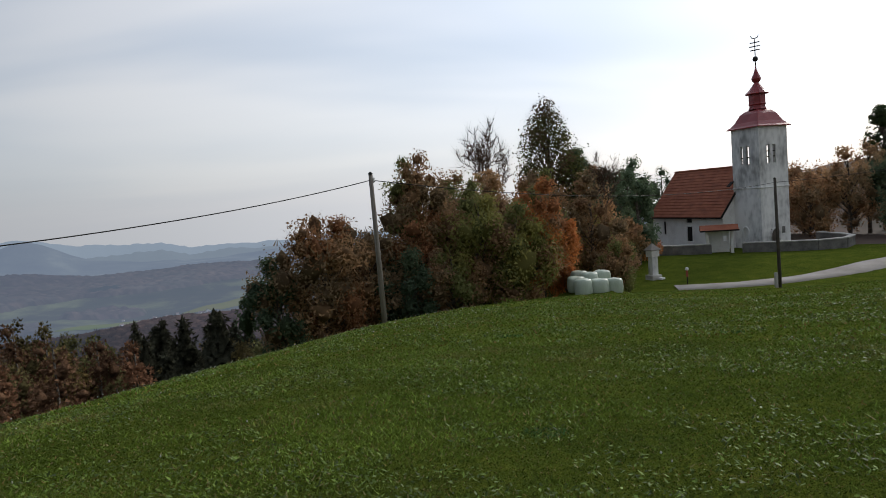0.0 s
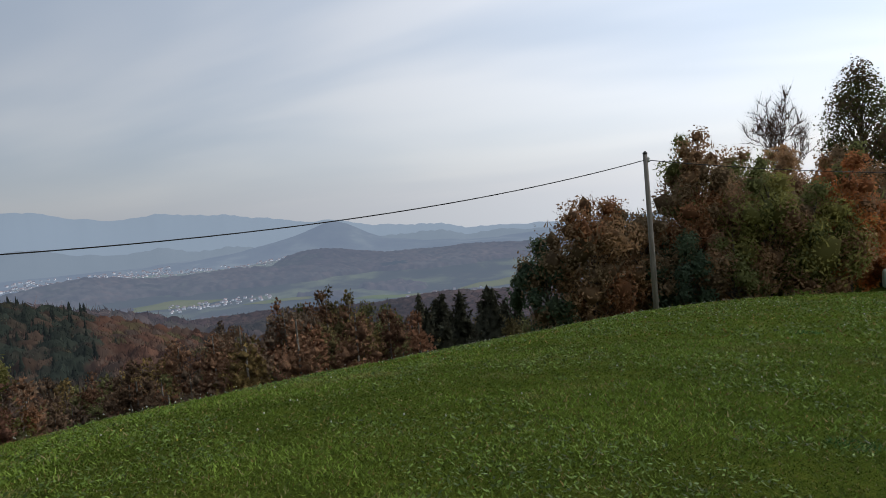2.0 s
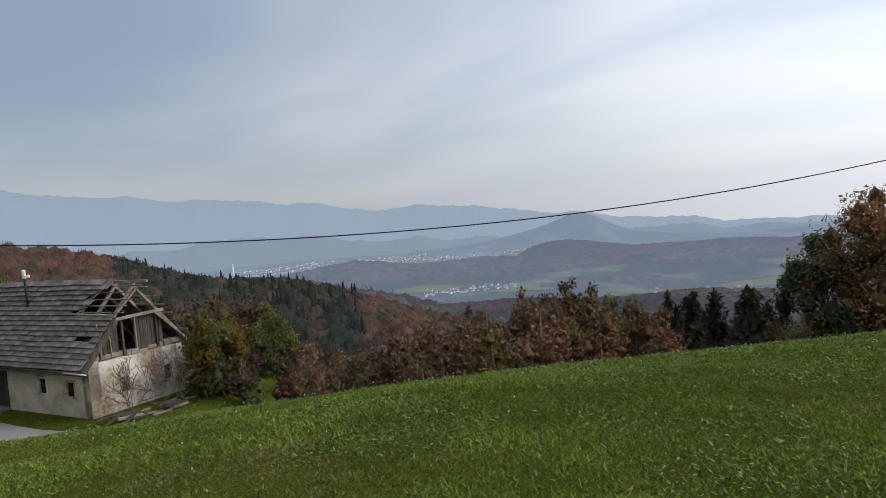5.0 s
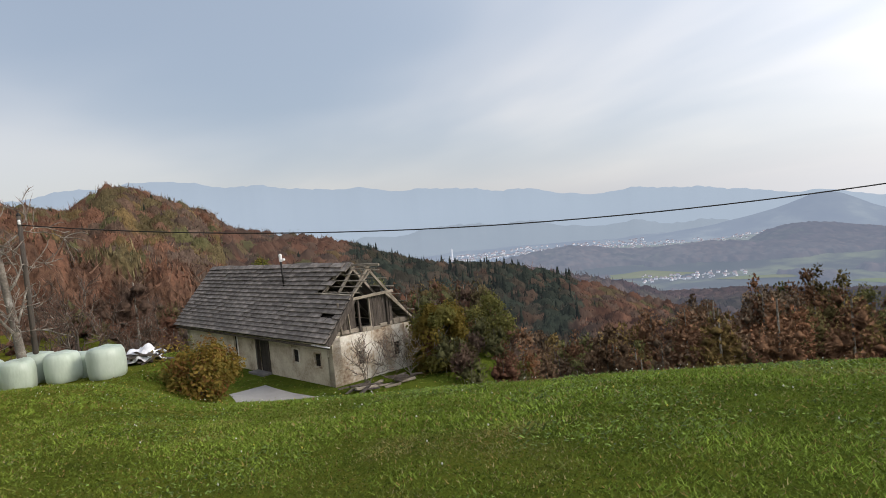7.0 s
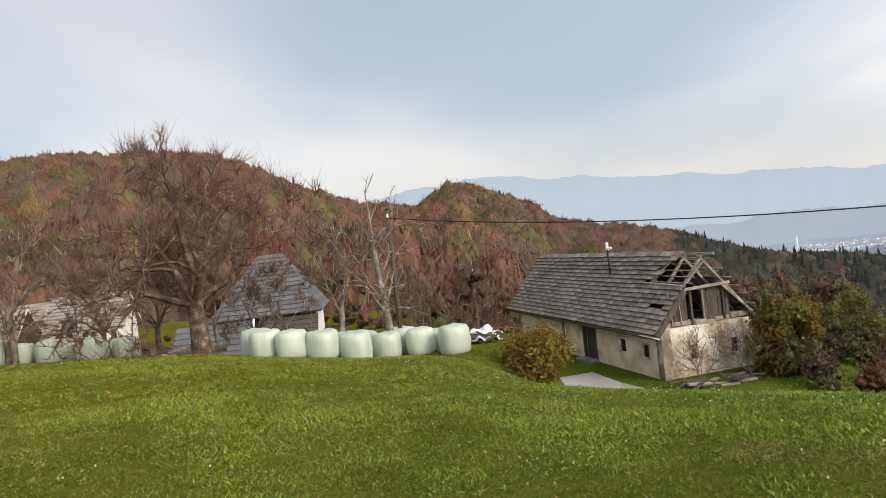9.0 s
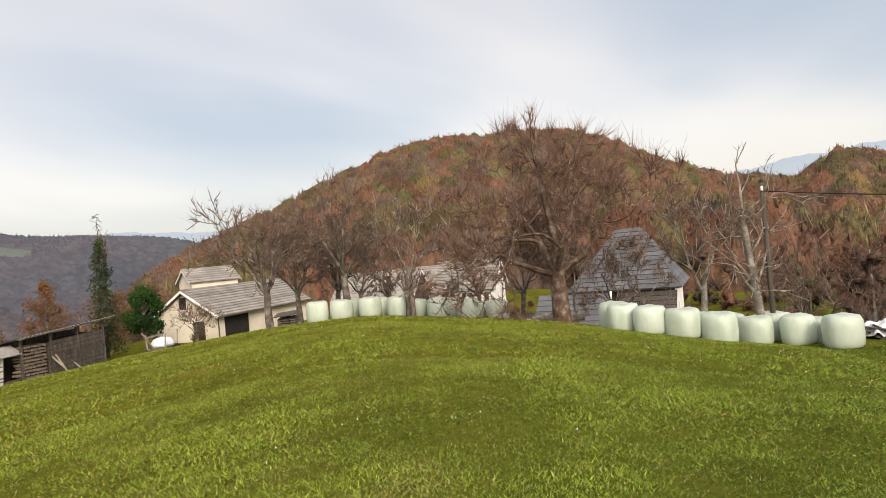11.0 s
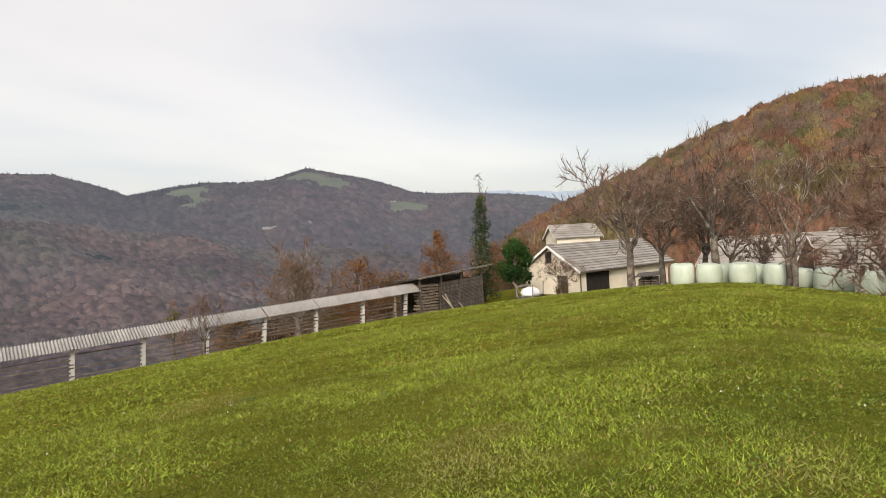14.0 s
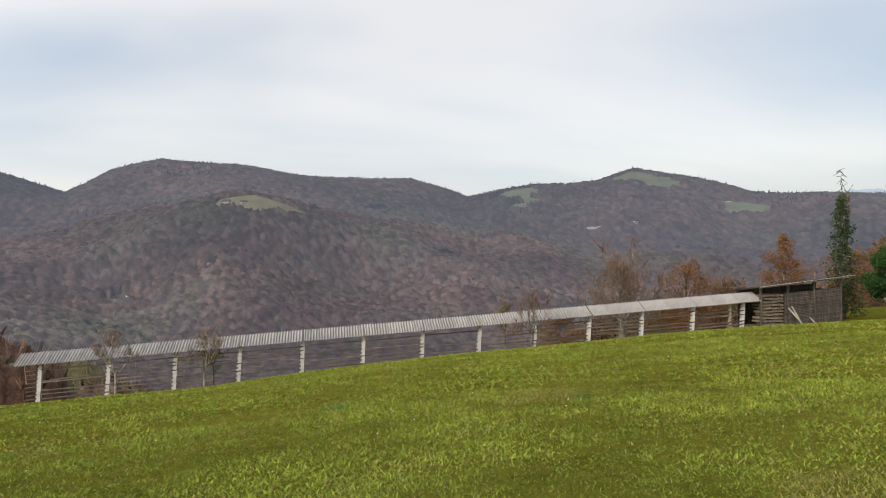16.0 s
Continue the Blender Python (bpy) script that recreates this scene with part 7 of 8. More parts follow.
def wood(name, label, x, y, h, w, tint, kind, clumps, per, length, seed, level=0, thin=0.22, lift=0.7, low=0.62, core=0.95):
    """Many trees as one mesh: uneven clumps, twig ends, spruces in tiers, thin stems."""
    rng = np.random.RandomState(seed)
    z = ground_z(x, y)
    tint = tint * rng.uniform(0.88, 1.12, (len(x), 1)) * np.where(kind > 0, 0.45, 1.0)[:, None]
    f, c = np.where(kind == 0)[0], np.where(kind > 0)[0]
    k = np.repeat(f, clumps)
    u = rng.normal(0, 1, (len(k), 3))
    u /= np.linalg.norm(u, axis=1, keepdims=True)
    u *= rng.uniform(0.3, 1.0, (len(k), 1))
    taper = 1 - 0.45 * np.maximum(u[:, 2], 0)
    mid = np.stack([x[k] + u[:, 0] * w[k] * 0.34 * taper, y[k] + u[:, 1] * w[k] * 0.34 * taper, z[k] + h[k] * (low + (0.88 - low) * u[:, 2])], -1)
    r = w[k] * rng.uniform(0.8, 1.4, len(k)) * (0.42 / clumps ** 0.42) * taper
    rad = np.stack([r, r, np.minimum(r * rng.uniform(1.0, 1.7, len(k)), h[k] * 0.24)], -1)
    ct = tint[k] * rng.uniform(0.9, 1.1, (len(k), 1))
    # cores tinted darker than the sprays, inner shade put into the tint
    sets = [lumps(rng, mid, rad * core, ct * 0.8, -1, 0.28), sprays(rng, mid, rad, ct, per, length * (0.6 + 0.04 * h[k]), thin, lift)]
    if len(c):
        sets.append(spires(rng, x[c], y[c], z[c], h[c], w[c] * 0.8, tint[c], 12 if level else 5, 13 if level else 7))
        k = np.repeat(c, 70)                               # hanging bough ends
        t, a = rng.uniform(0.05, 1.0, len(k)) ** 0.8 * 0.95, rng.uniform(0, 6.28, len(k))
        out = w[k] * 0.46 * (1.02 - t) * rng.uniform(0.75, 1.15, len(k))
        mid = np.stack([x[k] + np.cos(a) * out, y[k] + np.sin(a) * out, z[k] + h[k] * t], -1)
        sets.append(sprays(rng, mid, np.full((len(k), 3), 0.32), tint[k] * 1.3, 12, np.full(len(k), 0.42), 0.3, -0.1))
    V, F, T = joined(*sets)
    ob = new(name, fast_mesh(name, V, F, (M_CLUMPS,), T, smooth=True))
    tagged(ob, label, "woods", kind="stuff")
    segs = np.stack([x, y, z - 0.5, x, y, z + h * 0.8, h * 0.014, h * 0.005], -1)
    st = new("tree_stems", tubes_mesh(segs, M_BARKPALE, "tree_stems", 4))
    st.parent = ob
    return ob


def scatter(seed, az0, az1, r0, r1, gap):
    """Uneven spots in a sector, about one to every gap x gap metres."""
    rng = np.random.RandomState(seed)
    n = int(radians(az1 - az0) / 2 * (r1 ** 2 - r0 ** 2) / gap ** 2)
    az = rng.uniform(az0, az1, n)
    r = np.sqrt(rng.uniform(r0 ** 2, r1 ** 2, n))
    return rng, az, r, -np.sin(np.radians(az)) * r, np.cos(np.radians(az)) * r


PALETTE = np.array([(0.215, 0.090, 0.048), (0.185, 0.088, 0.050), (0.165, 0.100, 0.066), (0.150, 0.102, 0.075), (0.14, 0.115, 0.040), (0.21, 0.140, 0.042), (0.125, 0.135, 0.042), (0.050, 0.066, 0.046)])
PALETTE = PALETTE * 0.78 + np.array([[0.17, 0.125, 0.10]]) * 0.28 * (PALETTE.sum(1, keepdims=True) > 0.16)
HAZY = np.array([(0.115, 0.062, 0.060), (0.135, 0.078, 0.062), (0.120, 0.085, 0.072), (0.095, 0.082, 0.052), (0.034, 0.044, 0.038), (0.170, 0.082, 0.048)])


def choose(rng, n, weights):
    wt = np.asarray(weights, float)
    return rng.choice(len(PALETTE), n, p=wt / wt.sum())


def hashed(x, y, k):
    """A fixed random number for a place."""
    return np.modf(np.abs(np.sin(x * 4.8063 + y * 22.6877 + k * 37.719) * 43758.5453))[0]


def picked(u, weights):
    w = np.cumsum(np.asarray(weights, float))
    return np.searchsorted(w / w[-1], u)


def canopy(name, label, az0, az1, daz, r0, r1, dr, gap, tall, tint_of, mat, bare=None, twigs=0, length=0.8, seed=0):
    """A closed wood as the roof of its crowns: one uneven dome for each tree, meeting in hollows, with twig ends standing out."""
    rng = np.random.RandomState(seed)
    aa, rr = np.meshgrid(np.arange(az0, az1, daz), np.arange(r0, r1, dr), indexing="ij")
    na, nr = aa.shape
    aa, rr = aa + rng.uniform(-0.3, 0.3, aa.shape) * daz, rr + rng.uniform(-0.3, 0.3, aa.shape) * dr
    x, y = (-np.sin(np.radians(aa)) * rr).ravel(), (np.cos(np.radians(aa)) * rr).ravel()
    ci, cj = np.floor(x / gap), np.floor(y / gap)
    best, bx, by = np.full(len(x), -1e9), np.zeros(len(x)), np.zeros(len(x))
    for di in (-1, 0, 1):
        for dj in (-1, 0, 1):
            i, j = ci + di, cj + dj
            cx, cy = (i + 0.1 + 0.8 * hashed(i, j, 1)) * gap, (j + 0.1 + 0.8 * hashed(i, j, 2)) * gap
            h = tall[0] + (tall[1] - tall[0]) * hashed(i, j, 3)
            wide = gap * (0.66 + 0.34 * hashed(i, j, 4))
            d = np.hypot(x - cx, y - cy) / wide
            dome = h * np.where(d < 1, 0.34 + 0.66 * np.sqrt(np.clip(1 - d * d, 0, 1)), 0.34 - 0.25 * (d - 1))
            on = dome > best
            best, bx, by = np.where(on, dome, best), np.where(on, cx, bx), np.where(on, cy, by)
    # the wood comes down to the ground along its edges
    ii, jj = np.meshgrid(np.arange(na), np.arange(nr), indexing="ij")
    inside = np.minimum(np.minimum(ii, na - 1 - ii), np.minimum(jj, nr - 1 - jj)).ravel()
    z = ground_z(x, y) + np.where(inside > 0, best * np.clip(0.45 + 0.2 * inside, 0, 1) + rng.normal(0, 0.06, len(x)) * np.mean(tall), -1.0)
    tint = tint_of(bx, by) * rng.uniform(0.78, 1.22, (len(x), 1))
    if bare is not None:
        z = np.where(bare(x, y), ground_z(x, y) - 1.2, z)
    V = np.stack([x, y, z], -1)
    a = (np.arange(na - 1)[:, None] * nr + np.arange(nr - 1)[None]).ravel()
    ob = new(name, fast_mesh(name, V, np.stack([a, a + nr, a + nr + 1, a + 1], -1), (mat,), tint, smooth=True))
    tagged(ob, label, "woods", kind="stuff")
    if twigs:
        k = rng.randint(0, len(x), twigs)
        k = k[best[k] > 0]
        n = len(k)
        base = V[k] + rng.normal(0, 1, (n, 3)) * np.array([0.8, 0.8, 0.25]) - np.array([0, 0, 0.25])
        way = rng.normal(0, 0.42, (n, 3)) + np.array([0, 0, 1.0])
        side = np.cross(way, rng.normal(0, 1, (n, 3)))
        side /= np.linalg.norm(side, axis=1, keepdims=True) + 1e-6
        ln = length * rng.uniform(0.4, 1.5, (n, 1))
        stem = rng.uniform(0, 1, (n, 1)) < 0.3              # pale bare stems among the leaf sprays
        wide = np.where(stem, 0.07, 0.2)
        ln = np.where(stem, ln * 1.5, ln)
        T = np.stack([base - side * ln * wide, base + side * ln * wide, base + way * ln], 1).reshape(-1, 3)
        shade = rng.uniform(0.7, 1.3, (n, 1)) * np.where(stem, np.array([[1.35, 1.5, 1.6]]), 1.0)
        tw = new("twig_ends", fast_mesh("twig_ends", T, np.arange(3 * n).reshape(n, 3), (mat,), np.repeat(tint[k] * shade, 3, 0)))
        tw.parent = ob
        tagged(tw, kind="stuff")
    return ob


def spruces(name, label, x, y, h, w, tint, seed, mat):
    V, F, T = spires(np.random.RandomState(seed), x, y, ground_z(x, y), h, w, tint, 7, 8)
    return tagged(new(name, fast_mesh(name, V, F, (mat,), T)), label, "woods", kind="stuff")


SPRUCE = np.array([[0.027, 0.032, 0.022]])
MEAN_BROWN = PALETTE[:4].mean(0)


# the round hill behind the farm
def hill_tint(x, y):
    az, r = np.degrees(np.arctan2(-x, y)) % 360, np.hypot(x, y)
    t = picked(hashed(x, y, 5), (26, 24, 20, 14, 16, 12, 9, 0.6))
    warm = rough(x, y, 24.0, 5.0) + 0.5 * (hashed(x, y, 6) - 0.5)
    u = (hashed(x, y, 7) * 4).astype(int)
    t = np.where(warm > 0.75, np.array([0, 0, 1, 5])[u], np.where(warm < -0.7, np.array([2, 3, 3, 4])[u], t))
    lit = hashed(x, y, 8)
    light = (az > 95) & (az < 104) & (r < 280) & (rough(x, y, 20.0, 9.0) > -0.2) & (lit < 0.62) | (az > 118) & (az < 129) & (r < 175) & (lit < 0.55)
    t = np.where(light, np.array([4, 5, 6, 4])[u], t)
    t = np.where((np.sin(x / 31) * np.sin(y / 27 + 1) > 0.62) & (lit < 0.5), 4, t)
    return (PALETTE[t] * 0.88 + MEAN_BROWN * 0.12) * np.array([[1.0, 1.0, 0.98]]) * HILL_TONE * (0.72 + 0.66 * hashed(x, y, 9))[:, None]


HILL_TONE = 0.62
canopy("hill_forest", "rust and brown autumn beech forest covering the round hill", 81, 147, 0.24, 106, 470, 1.7, 6.6, (7.5, 13.5), hill_tint, M_WOODS, lambda x, y: np.hypot(x + 58, y + 22) < 44, 150000, 1.1, 1)
rng, az, r, x, y = scatter(101, 84, 97, 170, 450, 24)
spruces("hill_spruces", "single dark spruces standing in the hill forest", x, y, rng.uniform(10, 15, len(x)), rng.uniform(4, 6, len(x)), np.repeat(SPRUCE, len(x), 0), 11, M_WOODS)


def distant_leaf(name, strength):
    """Far woods as backdrop, the haze in front of them put into emission."""
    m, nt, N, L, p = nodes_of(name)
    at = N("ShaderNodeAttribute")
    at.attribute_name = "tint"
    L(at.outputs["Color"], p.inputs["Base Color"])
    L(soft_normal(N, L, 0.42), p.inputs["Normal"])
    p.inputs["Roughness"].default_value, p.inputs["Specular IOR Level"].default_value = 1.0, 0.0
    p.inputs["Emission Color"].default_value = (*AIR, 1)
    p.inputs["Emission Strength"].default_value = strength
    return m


# a faint haze emitted by the ridge foliage itself
M_RIDGELEAF = distant_leaf("ridge_side_leaf", 0.022)


# ridge with spruces running down to the valley
def dark_side(x, y):
    az, r = np.degrees(np.arctan2(-x, y)), np.hypot(x, y)
    return (az > 52) & (az < 71) & (r > 235 + 40 * rough(x, y, 40.0, 2.0))


def ridge_tint(x, y):
    t = picked(hashed(x, y, 5), (20, 24, 24, 14, 7, 4, 3, 2))
    c = (PALETTE[t] * 0.8 + MEAN_BROWN * 0.2) * HILL_TONE * 0.95
    dark = (dark_side(x, y) * np.clip(1.25 - 0.9 * hashed(x, y, 6), 0, 1))[:, None]
    return (c * 0.76 * (1 - dark) + SPRUCE * dark) * (0.72 + 0.66 * hashed(x, y, 9))[:, None]


canopy("ridge_forest", "autumn beech forest on the ridge running down to the valley", 42, 86.5, 0.24, 122, 475, 1.9, 6.8, (6.5, 12.0), ridge_tint, M_RIDGELEAF, None, 80000, 1.0, 2)
rng, az, r, x, y = scatter(102, 44, 84, 150, 470, 7.5)
ok = dark_side(x, y) & (rng.uniform(0, 1, len(x)) < 0.75) | (rng.uniform(0, 1, len(x)) < 0.02)
x, y = x[ok], y[ok]
spruces("ridge_spruces", "dark spruces massed on the shaded side of the ridge", x, y, rng.uniform(9, 16, len(x)), rng.uniform(4, 6.5, len(x)), SPRUCE * rng.uniform(0.5, 1.0, (len(x), 1)), 12, M_RIDGELEAF)
# woods just below the brow of the meadow
TOPS_EL = around([(8, -9.4), (17, -9.6), (21, -9.0), (24.5, -8.8), (28, -8.4), (31, -7.2), (33.5, -6.4), (36, -6.6), (39, -6.9), (41, -7.8), (43, -8.5), (45, -9.1), (48, -9.9), (51, -10.9), (53, -11.1), (56, -10.1), (60, -10.0), (64, -9.2), (70, -9.8), (80, -10.5), (86, -9)], 3)
rng, az, r, x, y = scatter(103, 8, 80, 62, 150, 6.3)
ok = np.hypot(x + 38, y - 9) > 19
az, r, x, y = az[ok], r[ok], x[ok], y[ok]
t = choose(rng, len(x), (16, 18, 14, 8, 20, 8, 18, 0))
t = np.where((az > 17) & (az < 26) & (rng.uniform(0, 1, len(x)) < 0.75), 7, t)
kind = (t == 7).astype(int)
room = 1.6 + r * np.tan(np.radians(np.interp(az, FINE, TOPS_EL))) - ground_z(x, y)
h = np.clip(room, 3.0, 19.0) * np.where(rng.uniform(0, 1, len(x)) < 0.5, rng.uniform(1.02, 1.2, len(x)), rng.uniform(0.62, 1.0, len(x)))
w = np.where(kind, h * 0.5, np.clip(h * rng.uniform(0.55, 0.85, len(x)), 3.5, 10.5))
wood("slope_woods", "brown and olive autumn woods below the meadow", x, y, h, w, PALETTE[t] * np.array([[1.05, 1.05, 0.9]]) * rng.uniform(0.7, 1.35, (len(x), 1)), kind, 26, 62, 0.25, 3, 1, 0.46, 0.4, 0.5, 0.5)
# scrubby trees on the flank behind the farmyard and bales
rng, az, r, x, y = scatter(104, 82, 112, 50, 125, 5.2)
ok = (np.hypot(x + 58, y + 14) > 15) & (np.hypot(x + 38.5, y - 8.6) > 14)
az, r, x, y = az[ok], r[ok], x[ok], y[ok]
t = choose(rng, len(x), (12, 18, 30, 26, 8, 5, 3, 1))
kind = (t == 7).astype(int)
h = rng.uniform(4.5, 8.5, len(x))
w = h * rng.uniform(0.5, 0.75, len(x))
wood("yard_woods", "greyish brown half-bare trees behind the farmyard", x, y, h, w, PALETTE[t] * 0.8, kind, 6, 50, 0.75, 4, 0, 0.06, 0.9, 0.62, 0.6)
# low brown scrub between the yard and the trees
rng, az, r, x, y = scatter(106, 78, 117, 33, 62, 2.6)
ok = (np.hypot(x + 27, y + 4.5) > 6.5) & (np.hypot(x + 38.5, y - 8.6) > 12.5) & (np.hypot(x + 43, y + 13) > 9) & (np.hypot(x + 30.2, y - 0.7) > 2.6) & (np.hypot(x + 56, y + 36) > 11) & ((az < 106) | (r > 37))
az, r, x, y = az[ok], r[ok], x[ok], y[ok]
t = choose(rng, len(x), (6, 16, 26, 26, 10, 5, 5, 0))
h = rng.uniform(0.8, 2.6, len(x))
wood("yard_scrub", "low brown scrub and dry weeds behind the yard", x, y, h, h * rng.uniform(0.9, 1.4, len(x)), PALETTE[t] * 0.85, t * 0, 4, 20, 0.4, 6, 0, 0.12, 0.9, 0.45)
# bushes and saplings on the bank beside the farmhouse
rng, az, r, x, y = scatter(107, 52, 72, 30.5, 46, 1.05)
ok = (np.hypot(x + 32.5, y - 12.5) > 2.6) & (y > 12.8) & (x < -26.8)
x, y = x[ok], y[ok]
t = choose(rng, len(x), (10, 16, 12, 10, 20, 12, 20, 0))
h = np.clip(rng.uniform(1.2, 3.2, len(x)) * (0.75 + 0.05 * (np.hypot(x, y) - 31)), 1.0, 4.2)
wood("bank_scrub", "brown and olive bushes on the bank beside the farmhouse", x, y, h, h * rng.uniform(0.8, 1.1, len(x)), PALETTE[t] * 0.85, t * 0, 10, 46, 0.2, 8, 0, 0.3, 0.5, 0.5, 0.6)
# the slope below the hay rack
def slope_tint(x, y):
    t = picked(hashed(x, y, 5), (8, 18, 30, 24, 8, 4, 4, 1))
    return (PALETTE[t] * 0.8 + MEAN_BROWN * 0.2) * 0.62 * (0.7 + 0.6 * hashed(x, y, 9))[:, None]


canopy("valley_slope_woods", "half-bare brown woods sloping down to the valley", 139, 238, 0.3, 82, 335, 1.8, 6.0, (5.0, 9.0), slope_tint, M_WOODS, lambda x, y: (np.degrees(np.arctan2(-x, y)) % 360 < 160) & (np.hypot(x, y) < 98), 90000, 1.0, 5)


# open ground on the far hills: x, y, half length, half depth, turn
OPEN = [(262, -1000, 78, 44, 10), (-215, -1650, 62, 200, -4), (-380, -1800, 120, 95, 10), (-530, -1660, 110, 140, 15), (-700, -1470, 75, 50, 20), (-335, -1350, 32, 20, 0), (-414, -1342, 20, 16, 0), (75, -1165, 52, 26, 0), (178, -795, 14, 12, 0),
        (374, -805, 16, 12, 0), (380, -750, 16, 12, 0), (420, -676, 18, 12, 0), (471, -1006, 30, 18, 15)]


def clearing(x, y):
    ok = np.ones(len(x), bool)
    for cx, cy, rx, ry, ang in OPEN:
        c, s = math.cos(radians(ang)), math.sin(radians(ang))
        u, v = (x - cx) * c + (y - cy) * s, -(x - cx) * s + (y - cy) * c
        ok &= np.hypot(u / rx, v / ry) > 0.86 + 0.28 * np.sin(x * 0.071 + cy) * np.sin(y * 0.093)
    return ok


def spur(x, y):
    """The purple spur that comes down in front of the far ridge."""
    az = np.degrees(np.arctan2(-x, y)) % 360
    return az > np.interp(np.hypot(x, y) + 35 * rough(x, y, 60.0, 4.0), [900, 1000, 1160, 1330, 1500], [164.5, 165.7, 168.1, 172.5, 176.7])


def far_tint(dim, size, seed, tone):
    """Colours of a far wood: kinds in drifts, light and shade of hill folds and some haze put into the tint."""
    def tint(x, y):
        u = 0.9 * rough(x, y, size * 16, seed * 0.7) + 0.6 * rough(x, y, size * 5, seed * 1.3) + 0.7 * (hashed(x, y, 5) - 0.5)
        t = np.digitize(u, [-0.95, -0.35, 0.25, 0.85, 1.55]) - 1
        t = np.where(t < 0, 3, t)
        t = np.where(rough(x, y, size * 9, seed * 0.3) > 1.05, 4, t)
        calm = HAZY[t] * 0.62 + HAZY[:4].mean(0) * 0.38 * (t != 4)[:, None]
        # relief shading of the hillside painted as broad lighter and darker bands
        fold_shade = np.clip(1 + 0.42 * rough(x, y, size * 22, seed * 0.9) + 0.16 * rough(x, y, size * 8, seed * 0.4), 0.4, 1.7)
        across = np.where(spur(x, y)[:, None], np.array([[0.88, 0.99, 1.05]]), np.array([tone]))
        return calm * dim * across * (fold_shade * (0.55 + 0.9 * hashed(x, y, 9)))[:, None]
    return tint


BARE = lambda x, y: ~clearing(x, y)
SIDE = (0.82, 0.99, 0.98)
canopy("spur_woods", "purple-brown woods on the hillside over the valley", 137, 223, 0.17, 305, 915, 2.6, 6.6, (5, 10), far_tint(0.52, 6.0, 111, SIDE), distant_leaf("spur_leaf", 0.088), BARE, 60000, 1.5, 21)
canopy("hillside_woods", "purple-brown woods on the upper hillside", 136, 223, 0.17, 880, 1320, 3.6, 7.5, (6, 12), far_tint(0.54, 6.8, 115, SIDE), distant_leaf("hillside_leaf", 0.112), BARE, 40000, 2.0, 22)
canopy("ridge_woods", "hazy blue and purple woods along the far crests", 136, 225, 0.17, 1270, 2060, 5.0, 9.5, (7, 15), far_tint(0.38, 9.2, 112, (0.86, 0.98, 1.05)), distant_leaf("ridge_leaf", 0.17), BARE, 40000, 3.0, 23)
rng, az, r, x, y = scatter(117, 136, 225, 1150, 2050, 15)
reach = np.arange(1100.0, 2060.0, 20.0)
rise = np.array([ground_z(-np.sin(np.radians(a)) * reach, np.cos(np.radians(a)) * reach) / reach for a in range(130, 232)])
crest = np.interp(az, np.arange(130, 232), reach[rise.argmax(1)])
ok = clearing(x, y) & ((rough(x, y, 120.0, 3.3) > 0.6) & (ground_z(x, y) > 60) | (np.abs(r - crest) < 45) & (rng.uniform(0, 1, len(x)) < 0.75))
x, y = x[ok], y[ok]
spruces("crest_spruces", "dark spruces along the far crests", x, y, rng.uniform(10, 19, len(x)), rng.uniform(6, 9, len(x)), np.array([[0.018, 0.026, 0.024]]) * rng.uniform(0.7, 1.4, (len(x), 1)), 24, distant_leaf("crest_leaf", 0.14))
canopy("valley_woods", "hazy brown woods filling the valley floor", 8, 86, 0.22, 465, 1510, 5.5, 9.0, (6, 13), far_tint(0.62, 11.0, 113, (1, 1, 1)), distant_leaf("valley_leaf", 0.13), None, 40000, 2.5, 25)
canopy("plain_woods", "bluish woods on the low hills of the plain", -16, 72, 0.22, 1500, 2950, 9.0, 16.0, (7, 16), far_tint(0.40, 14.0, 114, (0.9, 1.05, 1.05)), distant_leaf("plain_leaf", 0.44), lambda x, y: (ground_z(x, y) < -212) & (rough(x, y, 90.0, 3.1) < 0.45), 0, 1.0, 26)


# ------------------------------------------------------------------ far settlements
# walls and roofs emit the haze colour, being no lamps
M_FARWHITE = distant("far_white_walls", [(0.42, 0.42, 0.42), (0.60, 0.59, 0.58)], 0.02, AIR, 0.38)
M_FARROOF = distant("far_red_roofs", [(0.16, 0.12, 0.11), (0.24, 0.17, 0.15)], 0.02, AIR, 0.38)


def settlement(name, label, seed, az0, az1, r0, r1, count, size):
    rng = np.random.RandomState(seed)
    walls, roofs = Geo(), Geo()
    for i in range(count):
        a = rng.uniform(az0, az1)
        r = rng.uniform(r0, r1)
        x, y = -math.sin(radians(a)) * r, math.cos(radians(a)) * r
        z = gz(x, y)
        if z > -190:
            continue
        s = size * rng.uniform(0.7, 1.5)
        ang = rng.uniform(0, 3.14)
        walls.box((x, y, z + s * 0.25), (s, s * 0.8, s * 0.7), (0, 0, ang))
        c, n = math.cos(ang), math.sin(ang)
        q = lambda u, v, h: (x + u * c - v * n, y + u * n + v * c, z + h)
        e, t = s * 0.6, s * 0.98
        roofs.quad(q(-s * 0.55, -s * 0.45, e), q(s * 0.55, -s * 0.45, e), q(s * 0.55, 0, t), q(-s * 0.55, 0, t))
        roofs.quad(q(-s * 0.55, s * 0.45, e), q(-s * 0.55, 0, t), q(s * 0.55, 0, t), q(s * 0.55, s * 0.45, e))
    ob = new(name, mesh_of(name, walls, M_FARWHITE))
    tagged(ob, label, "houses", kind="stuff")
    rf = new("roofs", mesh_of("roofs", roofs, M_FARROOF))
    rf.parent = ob


